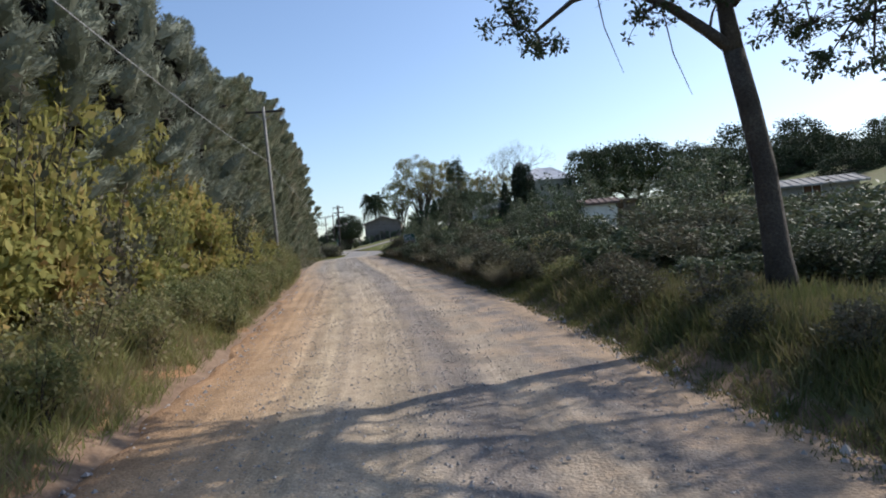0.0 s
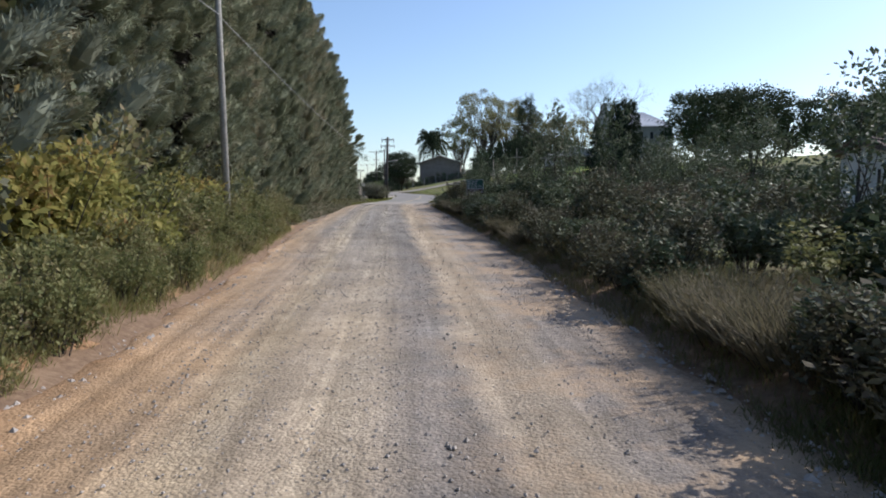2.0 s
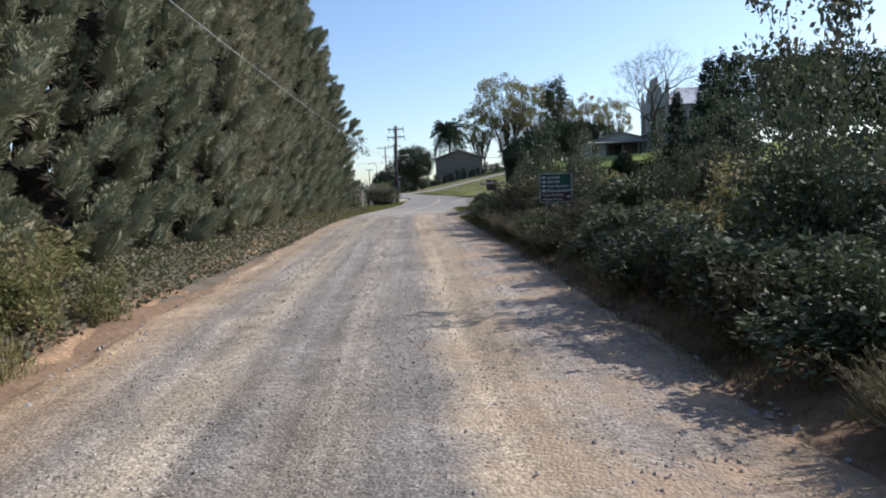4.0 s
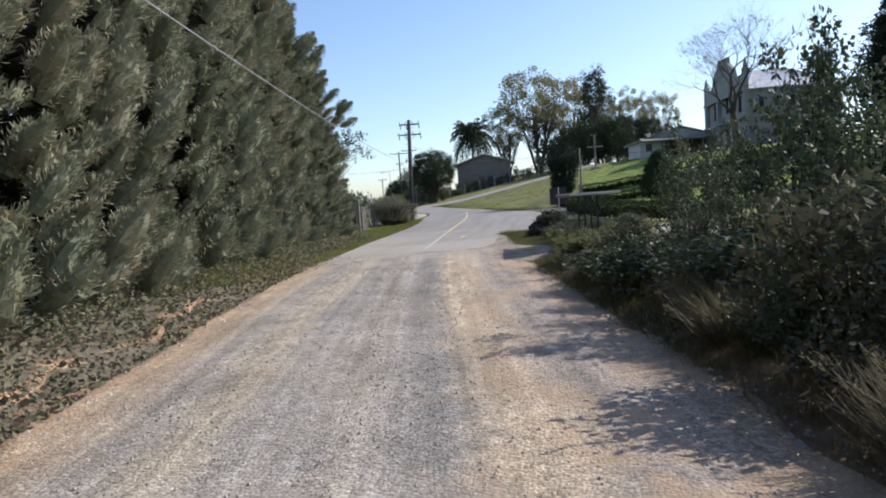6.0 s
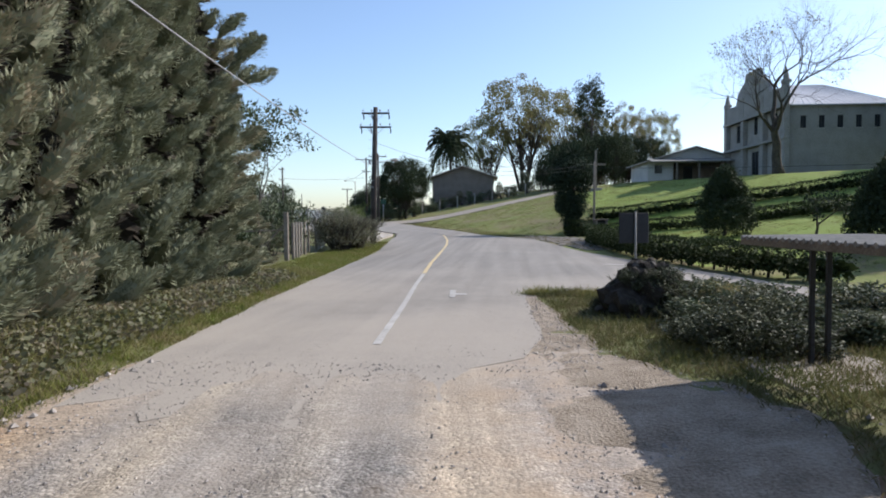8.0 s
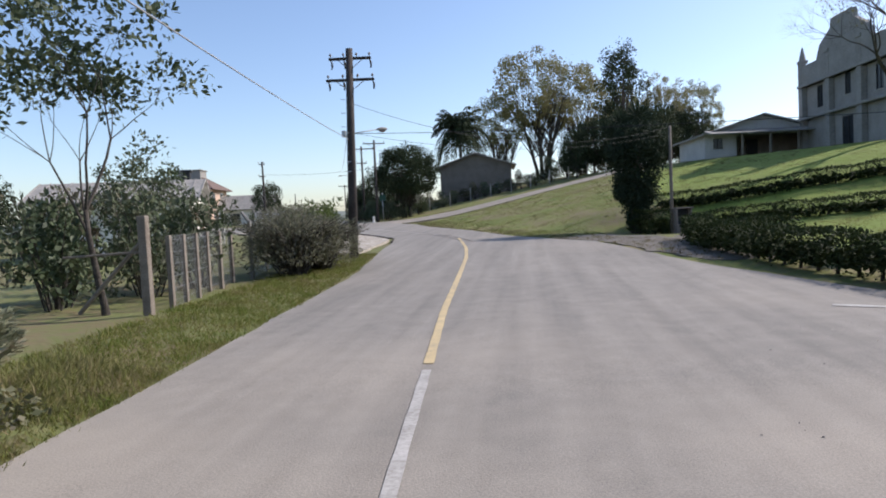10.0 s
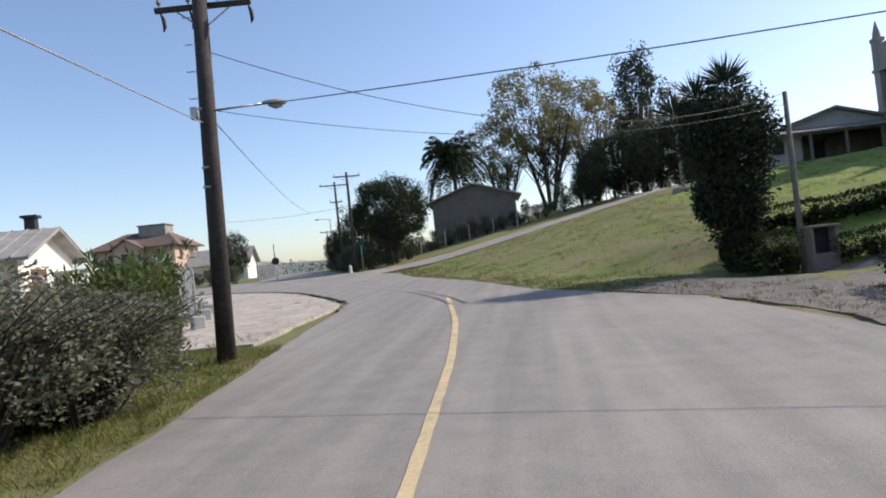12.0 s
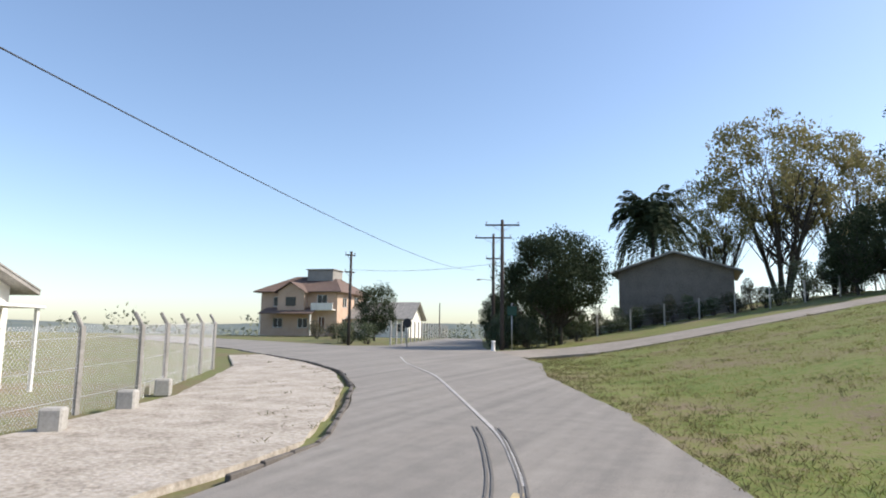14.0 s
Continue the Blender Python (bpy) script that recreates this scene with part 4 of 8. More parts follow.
def tree_meshes(seed, material, height=10.0, radius=0.22, leaf=0.28, per_tip=60, blob=1.0, forks=3, depth=3, spread=0.7, first=0.4, lean=(0, 0), bark="bark", flat=0.75, gnarl=0.08):
    """A broad tree: trunk with limbs, and a crown of leaf clumps round the tips of the limbs."""
    r = np.random.default_rng(seed)
    sh, tips = limbs(r, (0, 0, -0.3), height, radius, lean, forks, depth, spread, first=first, gnarl=gnarl)
    vs = []
    for q, w in tips:
        s = blob * (0.65 + 0.6 * r.random())
        vs.append(blob_leaves(r, q, (s, s, s * flat), per_tip, leaf, 0.1, 0.2))
    return quad_mesh("tree_crown", np.concatenate(vs), material), sh.mesh("tree_trunk", M[bark], True)


def pine_meshes(seed, material, H=11.0, R=2.6, leaf=0.42, whorls=40):
    """A pointed conifer with drooping whorls of boughs."""
    r = np.random.default_rng(seed)
    vs, sh = [], Shape().tube([(0, 0, -0.3), (0, 0, H * 0.5), (0, 0, H)], [0.2, 0.12, 0.02], 8)
    for i in range(whorls):
        z = 0.5 + (H - 0.6) * (i / (whorls - 1))
        reach = R * (1 - z / H) ** 0.85 * (0.85 + 0.3 * r.random()) + 0.12
        nb = 9
        for j in range(nb):
            a = r.random() * math.tau
            n = int(10 + 30 * reach / R)
            t = r.random((n, 1)) ** 0.7
            w = np.array([math.cos(a), math.sin(a), -0.12])
            pos = np.array([0, 0, z]) + w * t * reach + r.normal(size=(n, 3)) * 0.1
            pos[:, 2] += 0.22 * t[:, 0] ** 2 * reach + r.normal() * 0.22
            ln = leaf * (0.5 + 0.6 * r.random(n))
            vs.append(leaf_quads(pos, w + r.normal(size=(n, 3)) * 0.55 + (0, 0, 0.15), ln, ln * 0.28, r))
    return quad_mesh("pine_crown", np.concatenate(vs), material), sh.mesh("pine_trunk", M["bark"])


def plant(name, meshes, label, category, x, y, scale=1.0, turn=0.0, z=None, group="", crown="crown", stem="trunk", tilt=(0, 0)):
    """Sets a plant, made of shared crown and stem meshes, on the land."""
    s = scale if isinstance(scale, tuple) else (scale,) * 3
    zz = float(land(x, y)) if z is None else z
    m = Matrix.LocRotScale((x, y, zz - 0.03), Euler((tilt[0], tilt[1], turn)), s)
    ob = thing(name, label, category, m, group)
    part(crown, meshes[0], ob)
    part(stem, meshes[1], ob)
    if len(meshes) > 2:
        part("inner_wood", meshes[2], ob, "dark brown sprays added inside the crown to shade its gaps")
    return ob


R0 = random.Random(11)

# tall cypress hedge along the gravel road
CYP = [cypress_meshes(s, M["cypress"]) for s in (1, 2, 3)]
HEDGE_Y, HEDGE_Z = [28, 35, 45, 55, 70, 76, 82, 87, 89.5, 91.5], [8.5, 10.0, 12.2, 13.6, 13.9, 13.0, 11.4, 9.8, 8.2, 6.0]
y = 30.0
i = 0
while y < 91.5:
    top = float(np.interp(y, HEDGE_Y, HEDGE_Z))
    x = float(xl(y)) - 3.5 + R0.uniform(-0.15, 0.15) + float(np.interp(y, [50, 57, 72, 80], [0, 0.55, 0.55, 0]))
    if y < 38:
        x -= 0.35 * (38 - y) * 0.5
    zb = float(land(x, y))
    s = (top - zb) / 14.0 * R0.uniform(0.95, 1.03)
    if y > 89:
        x -= 0.3
    plant("cypress_tree", CYP[i % 3], "tall dense cypress in a feathery grey-green hedge row", "tree", x, y, (1.0, 1.0, s), R0.uniform(-0.55, 0.35) - (0.5 if y < 75 else 0.75 if y < 88 else 0.6), group="cypress hedge")
    y += 2.3
    i += 1

# tall trees behind the roadside shrubs where the road begins
TALL = [cypress_meshes(s, M["eucalypt"], 10.0, 2.0, 330, 0.95, 1.9, 0.17, 2.2, 0.55, 0.45) for s in (4, 5)]
for k, (x, y, top) in enumerate([(-8.9, 9.5, 5.6), (-9.2, 13, 6.6), (-9.9, 16.6, 7.8), (-10.2, 20.3, 9.1), (-10.6, 24, 9.8), (-10.9, 27.5, 10.2), (-11.6, 31, 9.9), (-12.2, 18, 7.5), (-12.8, 23, 9.0), (-13.4, 28, 10.0), (-14, 33, 10.5), (-11.8, 12.5, 6.0)]):
    zb = float(land(x, y))
    plant("tall_tree", TALL[k % 2], "tall dark feathery tree behind the roadside shrubs", "tree", x - 0.8, y, (1.15, 1.15, (top - zb) / 9.9), R0.uniform(-0.9, -0.1), group="trees behind the roadside shrubs")

# shrubs on the bank opposite the thicket
YSH = [shrub_meshes(s, M["yellow_shrub"], 0.135, 4200, 14) for s in (31, 32)]
GSH = [shrub_meshes(s, M["shrub"], 0.12, 1900) for s in (33, 34, 35)]
BSH = [shrub_meshes(s, M["brush"], 0.115, 1900, up=0.4) for s in (36, 37, 38)]
WSH = [shrub_meshes(s, M["weed"], 0.12, 1500, 9, 0.5, 0.7) for s in (39, 40)]
DSH = [tuft_meshes(s, M["dry_weed"]) for s in (45, 46)]
ISH = [shrub_meshes(s, M["bramble_shaded"], 0.10, 2300, 12, 0.15, 0.5, 14, 1.2) for s in (141, 142)]
TSH = [shrub_meshes(s, M["bramble"], 0.135, 2100, 10, 0.1, 0.4, 12, 1.3) for s in (47, 48)]
y = 3.0
while y < 47:
    for off, big in ((1.9, 0.85), (3.1, 1.2), (4.6, 1.55)):
        yy = y + R0.uniform(-0.7, 0.7)
        x = float(xl(yy)) - off - R0.uniform(0, 0.6) - float(np.interp(yy, [18, 30], [0.8, 0]))
        tall = np.interp(yy, [3, 12, 20, 30, 40, 48], [2.5, 3.1, 3.2, 2.5, 1.4, 0.8]) * big * 0.85 * R0.uniform(0.75, 1.15)
        warm = R0.random() < np.interp(yy, [5, 22, 28, 36], [0.9, 0.85, 0.5, 0.1])
        ms = YSH[R0.randrange(2)] if warm else (WSH + WSH + GSH[:1] + BSH)[R0.randrange(8)]
        lab = "yellowing broad-leaved shrub on the roadside bank" if warm else "grey-green wild shrub on the roadside bank"
        plant("wild_shrub", ms, lab, "shrub", x, yy, (1.45 * big, 1.45 * big, float(tall) * 0.72), R0.random() * 6.28, group="shrubs on the bank", crown="foliage", stem="stem")
    y += 1.9
# leafy weeds leaning over the clay edge of the bank
y = 2.0
while y < 47:
    s = R0.uniform(0.3, 0.55)
    x = float(xl(y)) - R0.uniform(0.9, 2.2)
    plant("leafy_weed", WSH[R0.randrange(2)], "leafy pale green weed on the clay bank", "weed", x, y, (s * 1.3, s * 1.3, s * 1.1), R0.random() * 6.28, group="weeds on the bank", crown="foliage", stem="stem")
    y += 1.15

for k in range(84):
    y = 13 + 0.4 * k
    s = R0.uniform(0.24, 0.44)
    plant("leafy_weed", WSH[k % 2], "ferny green weed hanging over the clay edge", "weed", float(xl(y)) - R0.uniform(0.45, 1.3), y, (s * 1.2, s * 1.2, s * R0.uniform(0.9, 1.6)), R0.random() * 6.28, group="weeds at the clay edge", crown="foliage", stem="stem")
for k in range(13):
    yy = 31.5 + 0.62 * k
    plant("leafy_weed", WSH[k % 2], "tall pale leafy weed at the foot of the pole", "weed", float(xl(yy)) - 1.3 - 0.85 * (k % 3) - R0.uniform(0, 0.3), yy, (0.85, 0.85, R0.uniform(0.55, 0.85)), k * 1.7, group="weeds round the pole", crown="foliage", stem="stem")

# thicket along the other side of the gravel road
y = 11.5
while y < 72:
    for off, big in ((1.0, 0.72 if y < 22 else 0.95), (3.0, 1.05), (5.4, 1.2)):
        yy = y + R0.uniform(-0.7, 0.7)
        x = float(xr(yy)) + off + R0.uniform(-0.2, 0.6 if off < 2 else 0.9)
        if off < 2 and yy < 19:
            continue
        tall = big * np.interp(yy, [9, 18, 26, 34, 42, 52, 62, 67, 70, 72], [0.42, 0.52, 0.6, 0.66, 0.76, 0.82, 0.78, 0.58, 0.34, 0.28]) * (0.58 + 0.68 * R0.random())
        if R0.random() < 0.1:
            continue
        if math.hypot(x + 3.9, yy - 58.6) < 2.1:
            continue
        if 18 < yy < 37 and abs(x + 0.2 - (yy - 4) * 0.257) < 1.3:
            tall = min(tall, 0.36)
        if 49 < yy < 58.5 and abs(x + 5.6 - (yy - 53) * 0.29) < 1.5:
            tall = min(tall, 0.56)
        ms = (DSH + BSH + GSH + TSH)[R0.randrange(10)] if off < 2 else (BSH + GSH + TSH + WSH)[R0.randrange(10)]
        if ms in DSH:
            tall = min(tall, 0.45)
        if yy > 68.5:
            ms, tall = (WSH + BSH)[R0.randrange(5)], tall * R0.uniform(0.5, 1.3)
        plant("wild_shrub", ms, "tangled olive-brown roadside shrub with small glossy leaves" if ms in BSH else "soft straw-coloured tuft of plume grass" if ms in DSH else "green leafy roadside shrub", "shrub", x, yy,
              ((0.62 if ms in DSH else 1.15) * big * R0.uniform(0.7, 1.15), (0.62 if ms in DSH else 1.15) * big * R0.uniform(0.7, 1.15), float(tall)), R0.random() * 6.28, group="roadside thicket", crown="foliage", stem="stem")
    y += 1.85

# scrub reaching back from the thicket
y = 15.0
while y < 64:
    for off in (8.0, 11.0, 14.5, 19.0, 25.0):
        yy, x = y + R0.uniform(-1.5, 1.5), float(xr(y)) + off + R0.uniform(-1.2, 1.2)
        if inside(ASPHALT, np.array([x]), np.array([yy]))[0]:
            continue
        if math.hypot(x - 7.8, yy - 35.5) < 3.6:
            continue
        h = max(1.0, 0.068 * (yy - 2) * R0.uniform(0.35, 0.85) - 0.05 - float(land(x, yy)))
        ms = (GSH + BSH + TSH)[R0.randrange(8)]
        plant("wild_shrub", ms, "large tangled shrub behind the roadside thicket", "shrub", x, yy, (1.9, 1.9, min(h, 4.2) / 2.0), R0.random() * 6.28, group="scrub behind the thicket", crown="foliage", stem="stem")
    y += 3.6

for x, y, s, h in ((-4.9, 57.0, 0.62, 0.36), (-3.7, 57.3, 0.7, 0.40), (-2.7, 58.4, 0.9, 0.5), (-4.3, 59.6, 0.9, 0.5), (-3.2, 60.4, 1.1, 0.75), (-5.3, 59.4, 0.7, 0.42)):
    plant("wild_shrub", (BSH + GSH)[int(s * 10) % 6], "dark green shrub at the foot of the direction sign", "shrub", x, y, (s, s, h), x * 3, group="shrubs round the sign", crown="foliage", stem="stem")

# low scrub at the very edge of the road
for side, y0, y1 in (("r", 19, 73), ):
    y = y0
    while y < y1:
        x = float(xr(y)) + R0.uniform(0.75, 1.2)
        s = R0.uniform(0.38, 0.62)
        ms = (BSH + DSH + GSH)[R0.randrange(8)]
        if y > 68.5:
            ms, s = (WSH + BSH)[R0.randrange(5)], s * R0.uniform(0.35, 0.75)
        plant("low_shrub", ms, "low scrub overhanging the road edge", "shrub", x, y, (s * 1.3, s * 1.3, s), R0.random() * 6.28, group="scrub at the road edge", crown="foliage", stem="stem")
        y += 1.15

y = 3.0
while y < 20:
    x = float(xr(y)) + R0.uniform(0.9, 1.6)
    s = R0.uniform(0.3, 0.5)
    plant("low_shrub", (BSH + WSH)[R0.randrange(5)], "low brown-green weeds on the road verge", "shrub", x, y, (s * 1.4, s * 1.4, s), R0.random() * 6.28, group="weeds on the verge", crown="foliage", stem="stem")
    y += 1.7

rb = random.Random(29)
for k in range(34):
    y = 11.6 + 0.32 * k
    x = float(xr(y)) + rb.uniform(2.6, 7.0)
    s = rb.uniform(0.5, 0.75)
    plant("wild_shrub", (ISH + TSH)[k % 4], "dark green bramble bush behind the verge", "shrub", x, y, (s * 1.5, s * 1.5, s * rb.uniform(0.7, 1.05)), rb.random() * 6.28, group="brambles behind the verge", crown="foliage", stem="stem")

# young trees standing out of the thicket
YT = [dome_meshes(s, M["shrub"], 4.6, 2.6, 0.5, 26, 95, 0.14, 0.5, 2, 0.06, hollow=0.35, peak=1.1) for s in (41, 42, 43)]
for k, (x, y, top, wd) in enumerate([(4.46, 30.5, 2.8, 1.05), (5.0, 27.0, 1.9, 0.8), (8.3, 27, 2.0, 1.0), (5.75, 30.0, 1.0, 1.0), (10.4, 30, 2.6, 1.4), (5.6, 45, 2.4, 1.2), (-1.2, 46.6, 2.6, 0.8), (-0.14, 49.25, 5.1, 0.62), (2.42, 47.55, 4.7, 0.62), (1.6, 60.5, 4.6, 0.8), (10.5, 60, 5.0, 1.0),
                                     (4.7, 50.5, 3.4, 0.9), (6.4, 52.5, 3.3, 1.1), (8.6, 54, 3.4, 1.1), (11.0, 55, 3.7, 1.1), (4.8, 46, 2.4, 1.1), (5.4, 43, 2.2, 1.1), (4.6, 48, 3.0, 1.0), (11.5, 56, 5.2, 1.1), (9.5, 38, 3.4, 1.3), (13, 36, 4.0, 1.3), (17, 42, 4.6, 1.3), (-1.8, 53, 2.8, 0.7), (-4.3, 64.6, 3.1, 0.75), (-2.9, 63.4, 2.9, 0.8), (-4.32, 65.5, 4.2, 0.66), (-4.6, 69.5, 3.0, 0.7), (-5.2, 71.0, 3.05, 0.6), (-5.5, 67.6, 2.1, 0.9), (-2.6, 66.0, 3.6, 0.75), (-5.0, 66.2, 2.5, 0.8), (-5.3, 68.7, 2.5, 0.8), (-4.2, 59.5, 2.2, 0.9)]):
    s = (top - float(land(x, y))) / 4.6
    plant("young_tree", YT[k % 3], "young tree with loose green foliage in the thicket", "tree", x, y, (s * wd, s * wd, s), R0.random() * 6.28, group="young trees in the thicket")

# the leaning roadside tree
r = np.random.default_rng(52)
sh = Shape()
BASE = Vector((5.22, 10.2, -1.55))
FORK = Vector((4.74, 10.2, 2.72))
sh.tube([BASE, BASE.lerp(FORK, 0.22) + Vector((0.03, 0, 0)), BASE.lerp(FORK, 0.55) + Vector((0.10, 0, 0)), BASE.lerp(FORK, 0.8) + Vector((0.06, 0, 0)), FORK], [0.28, 0.21, 0.18, 0.17, 0.16], 10)
V3 = Vector
boughs = [  # the points of each bough, then how thickly leaved
    ([FORK, V3((4.66, 10.2, 3.5)), V3((4.6, 10.2, 5.0)), V3((5.0, 10.2, 7.0))], 1.6),
    ([FORK, V3((4.35, 10.15, 3.05)), V3((3.75, 10.1, 3.5)), V3((2.9, 10.1, 3.95)), V3((2.2, 10.1, 3.75)), V3((1.55, 10.1, 3.3))], 0.0),
    ([V3((2.9, 10.1, 3.95)), V3((2.0, 10.1, 4.0)), V3((1.1, 10.1, 3.75))], 0.0),
    ([V3((4.62, 10.2, 4.4)), V3((5.2, 10.2, 4.2)), V3((5.9, 10.2, 3.75)), V3((7.0, 10.1, 3.3)), V3((8.2, 9.8, 2.9))], 0.0),
    ([V3((4.75, 10.2, 3.5)), V3((5.8, 9.8, 4.6)), V3((7.6, 9.2, 5.4)), V3((9.6, 8.6, 5.6)), V3((11.2, 8.0, 5.4))], 2.0),
    ([V3((4.72, 10.2, 4.4)), V3((6.4, 9.2, 6.0)), V3((8.4, 8.0, 6.8)), V3((10.4, 6.9, 7.0)), V3((12.0, 6.2, 6.6))], 2.2),
    ([V3((5.8, 9.8, 4.6)), V3((8.0, 9.8, 5.0)), V3((10.2, 10.2, 4.9)), V3((12.2, 10.4, 4.6))], 2.0),
    ([V3((4.7, 10.2, 5.0)), V3((3.4, 10.2, 6.0)), V3((2.0, 9.8, 6.6)), V3((0.8, 9.0, 6.6))], 1.2),
    ([V3((4.9, 10.2, 6.2)), V3((5.6, 8.6, 7.4)), V3((6.4, 6.8, 7.8)), V3((7.0, 5.2, 7.6))], 1.8)]
tips = []
for b, leafy in boughs:
    thick = 0.165 if b[0] == FORK and leafy else 0.11 if b[0] == FORK or leafy else 0.05
    sh.tube(b, [thick * (1 - 0.75 * i / (len(b) - 1)) for i in range(len(b))], 7)
    for i in range(1, len(b)):
        for _ in range(int(5 * leafy)):
            p = b[i - 1].lerp(b[i], r.random())
            q = p + Vector((r.normal() * 0.9, r.normal() * 0.9, abs(r.normal()) * 0.5 + 0.1))
            e_ = q + Vector((r.normal() * 0.4, r.normal() * 0.4, r.normal() * 0.25))
            if min(q.z, e_.z) < 4.3:
                continue
            sh.tube([p, p.lerp(q, 0.5) + Vector((0, 0, 0.08)), q, e_], [0.03, 0.022, 0.014, 0.006], 5)
            tips += [(q, 0.42), (e_, 0.36)]
# low hanging twigs at the ends of the two lowest boughs
for c, n, sx, sz in ((V3((1.25, 10.1, 3.45)), 26, 0.28, 0.30), (V3((1.65, 10.1, 3.05)), 12, 0.22, 0.12), (V3((3.35, 10.1, 3.45)), 16, 0.22, 0.12), (V3((4.5, 10.1, 3.5)), 8, 0.25, 0.1),
                     (V3((6.0, 10.2, 3.05)), 24, 0.35, 0.22), (V3((6.9, 10.2, 3.05)), 34, 0.55, 0.30), (V3((6.2, 10.2, 2.45)), 16, 0.22, 0.16), (V3((6.95, 10.2, 2.3)), 14, 0.22, 0.16), (V3((8.0, 10.0, 2.9)), 26, 0.5, 0.35), (V3((5.4, 10.2, 3.25)), 14, 0.2, 0.2)):
    stem = min((p for b, w in boughs[1:4] for p in b), key=lambda p: (p - c).length)
    sh.tube([stem, stem.lerp(c, 0.5) + Vector((0, 0, 0.08)), c], [0.028, 0.02, 0.01], 5)
    for _ in range(n):
        q = c + Vector((r.normal() * sx * 0.8, r.normal() * 0.4, r.normal() * sz * 0.7))
        sh.tube([c, c.lerp(q, 0.5) + Vector((0, 0, 0.05)), q], [0.010, 0.007, 0.003], 4, False)
        tips.append((q, 0.13))
vs = [blob_leaves(r, q, (s, s, s * 0.75), 50 if s > 0.2 else 22, 0.13 if s > 0.2 else 0.085, -0.3, 0.1) for q, s in tips]
for p0, ln in ((V3((2.55, 10.0, 4.0)), 1.5), (V3((3.6, 10.0, 3.4)), 1.35)):
    sh.tube([p0, p0 + Vector((0.1, 0, -0.5 * ln)), p0 + Vector((0.34, 0, -ln))], [0.012, 0.010, 0.004], 4)
ob = thing("roadside_tree", "leaning roadside tree with sparse hanging foliage, bark darkened as if backlit", "tree")
part("trunk", sh.mesh("roadside_trunk", M["bark_backlit"], True), ob)
part("crown", quad_mesh("roadside_crown", np.concatenate(vs), M["dark_tree"]), ob)


# grass: blades in tufts
def grass_mesh(name, pts, height, material, per=9, seed=1, droop=0.35):
    r = np.random.default_rng(seed)
    p = np.repeat(np.asarray(pts), per, 0)
    n = len(p)
    p = p + np.c_[r.normal(size=(n, 2)) * 0.07, np.zeros(n)]
    way = np.c_[r.normal(size=(n, 2)) * droop, np.ones(n)]
    h = np.repeat(np.broadcast_to(height, len(pts)), per) * (0.5 + 0.7 * r.random(n))
    return quad_mesh(name, leaf_quads(p, way, h, 0.010 + 0.018 * h, r, 0.25), material)


def strewn(n, seed, y0, y1, off0, off1, side):
    r = np.random.default_rng(seed)
    y = r.uniform(y0, y1, n)
    o = off0 + (off1 - off0) * r.random(n)
    x = xl(y) - o if side == "l" else xr(y) + o
    return np.c_[x, y, land(x, y) - 0.03], o


p, o = strewn(10500, 61, 1.5, 44, 0.35, 3.4, "l")
whole("bank_grass", grass_mesh("bank_grass", p, 0.16 + 0.30 * np.minimum(o, 1.6), M["bank_grass"], 10, 62, 0.5), "tall green and straw roadside grass on the bank", "grass", kind="stuff")
p, o = strewn(6000, 63, 66, 92, 0.05, 1.7, "l")
p, o = p[o > np.interp(p[:, 1], [66, 74], [1.4, 0])], o[o > np.interp(p[:, 1], [66, 74], [1.4, 0])]
whole("hedge_foot_grass", grass_mesh("hedge_foot_grass", p, 0.10 + 0.17 * o, M["bank_grass"], 9, 64, 0.7), "short weeds and grass at the foot of the hedge", "grass", kind="stuff")
p, o = strewn(6600, 65, 2, 24, -0.15, 3.4, "r")
whole("verge_grass", grass_mesh("verge_grass", p, 0.14 + 0.22 * np.minimum(o, 1.6), M["verge_green"], 11, 66, 0.5), "dry uncut grass along the road verge", "grass", kind="stuff")

p, o = strewn(5000, 67, 20, 72, 0.1, 2.2, "r")
whole("thicket_foot_grass", grass_mesh("thicket_foot_grass", p, 0.16 + 0.14 * np.minimum(o, 1.6), M["grass"], 8, 68), "dry grass and weeds at the foot of the thicket", "grass", kind="stuff")

r = np.random.default_rng(75)
p, o = strewn(2600, 76, 14, 50, 0.5, 3.2, "r")
clump = np.array([noise.noise((a * 0.6, b * 0.35, 2)) for a, b in p[:, :2]])
p, clump = p[clump > 0.02], clump[clump > 0.02]
whole("plume_grass", grass_mesh("plume_grass", p, 0.35 + 0.7 * np.clip(clump, 0, 0.6), M["grass"], 12, 77, 0.6), "tall soft plume grass in clumps before the thicket", "grass", kind="stuff")

# creeping ivy and leaf litter under the hedge
r = np.random.default_rng(69)
n = 60000
y = 40 + 50 * r.random(n) ** 1.3
out = np.interp(y, [46, 56, 62, 72, 77], [0.0, 0.3, 0.5, 0.5, 0.0])
o = 0.5 - out + (np.interp(y, [60, 78], [2.0, 1.4]) + out) * (1 - r.random(n) ** 1.7)
x = xl(y) - o
z = land(x, y) + 0.04 + 0.22 * r.random(n) * np.clip(o, 0.12, 1)
ln = 0.05 + 0.06 * r.random(n)
whole("hedge_ivy", quad_mesh("hedge_ivy", leaf_quads(np.c_[x, y, z], np.c_[r.normal(size=(n, 2)), 0.35 * r.random(n)], ln, ln * 0.8, r), M["ivy"]), "creeping ivy and leaf litter under the hedge", "ground cover", kind="stuff")

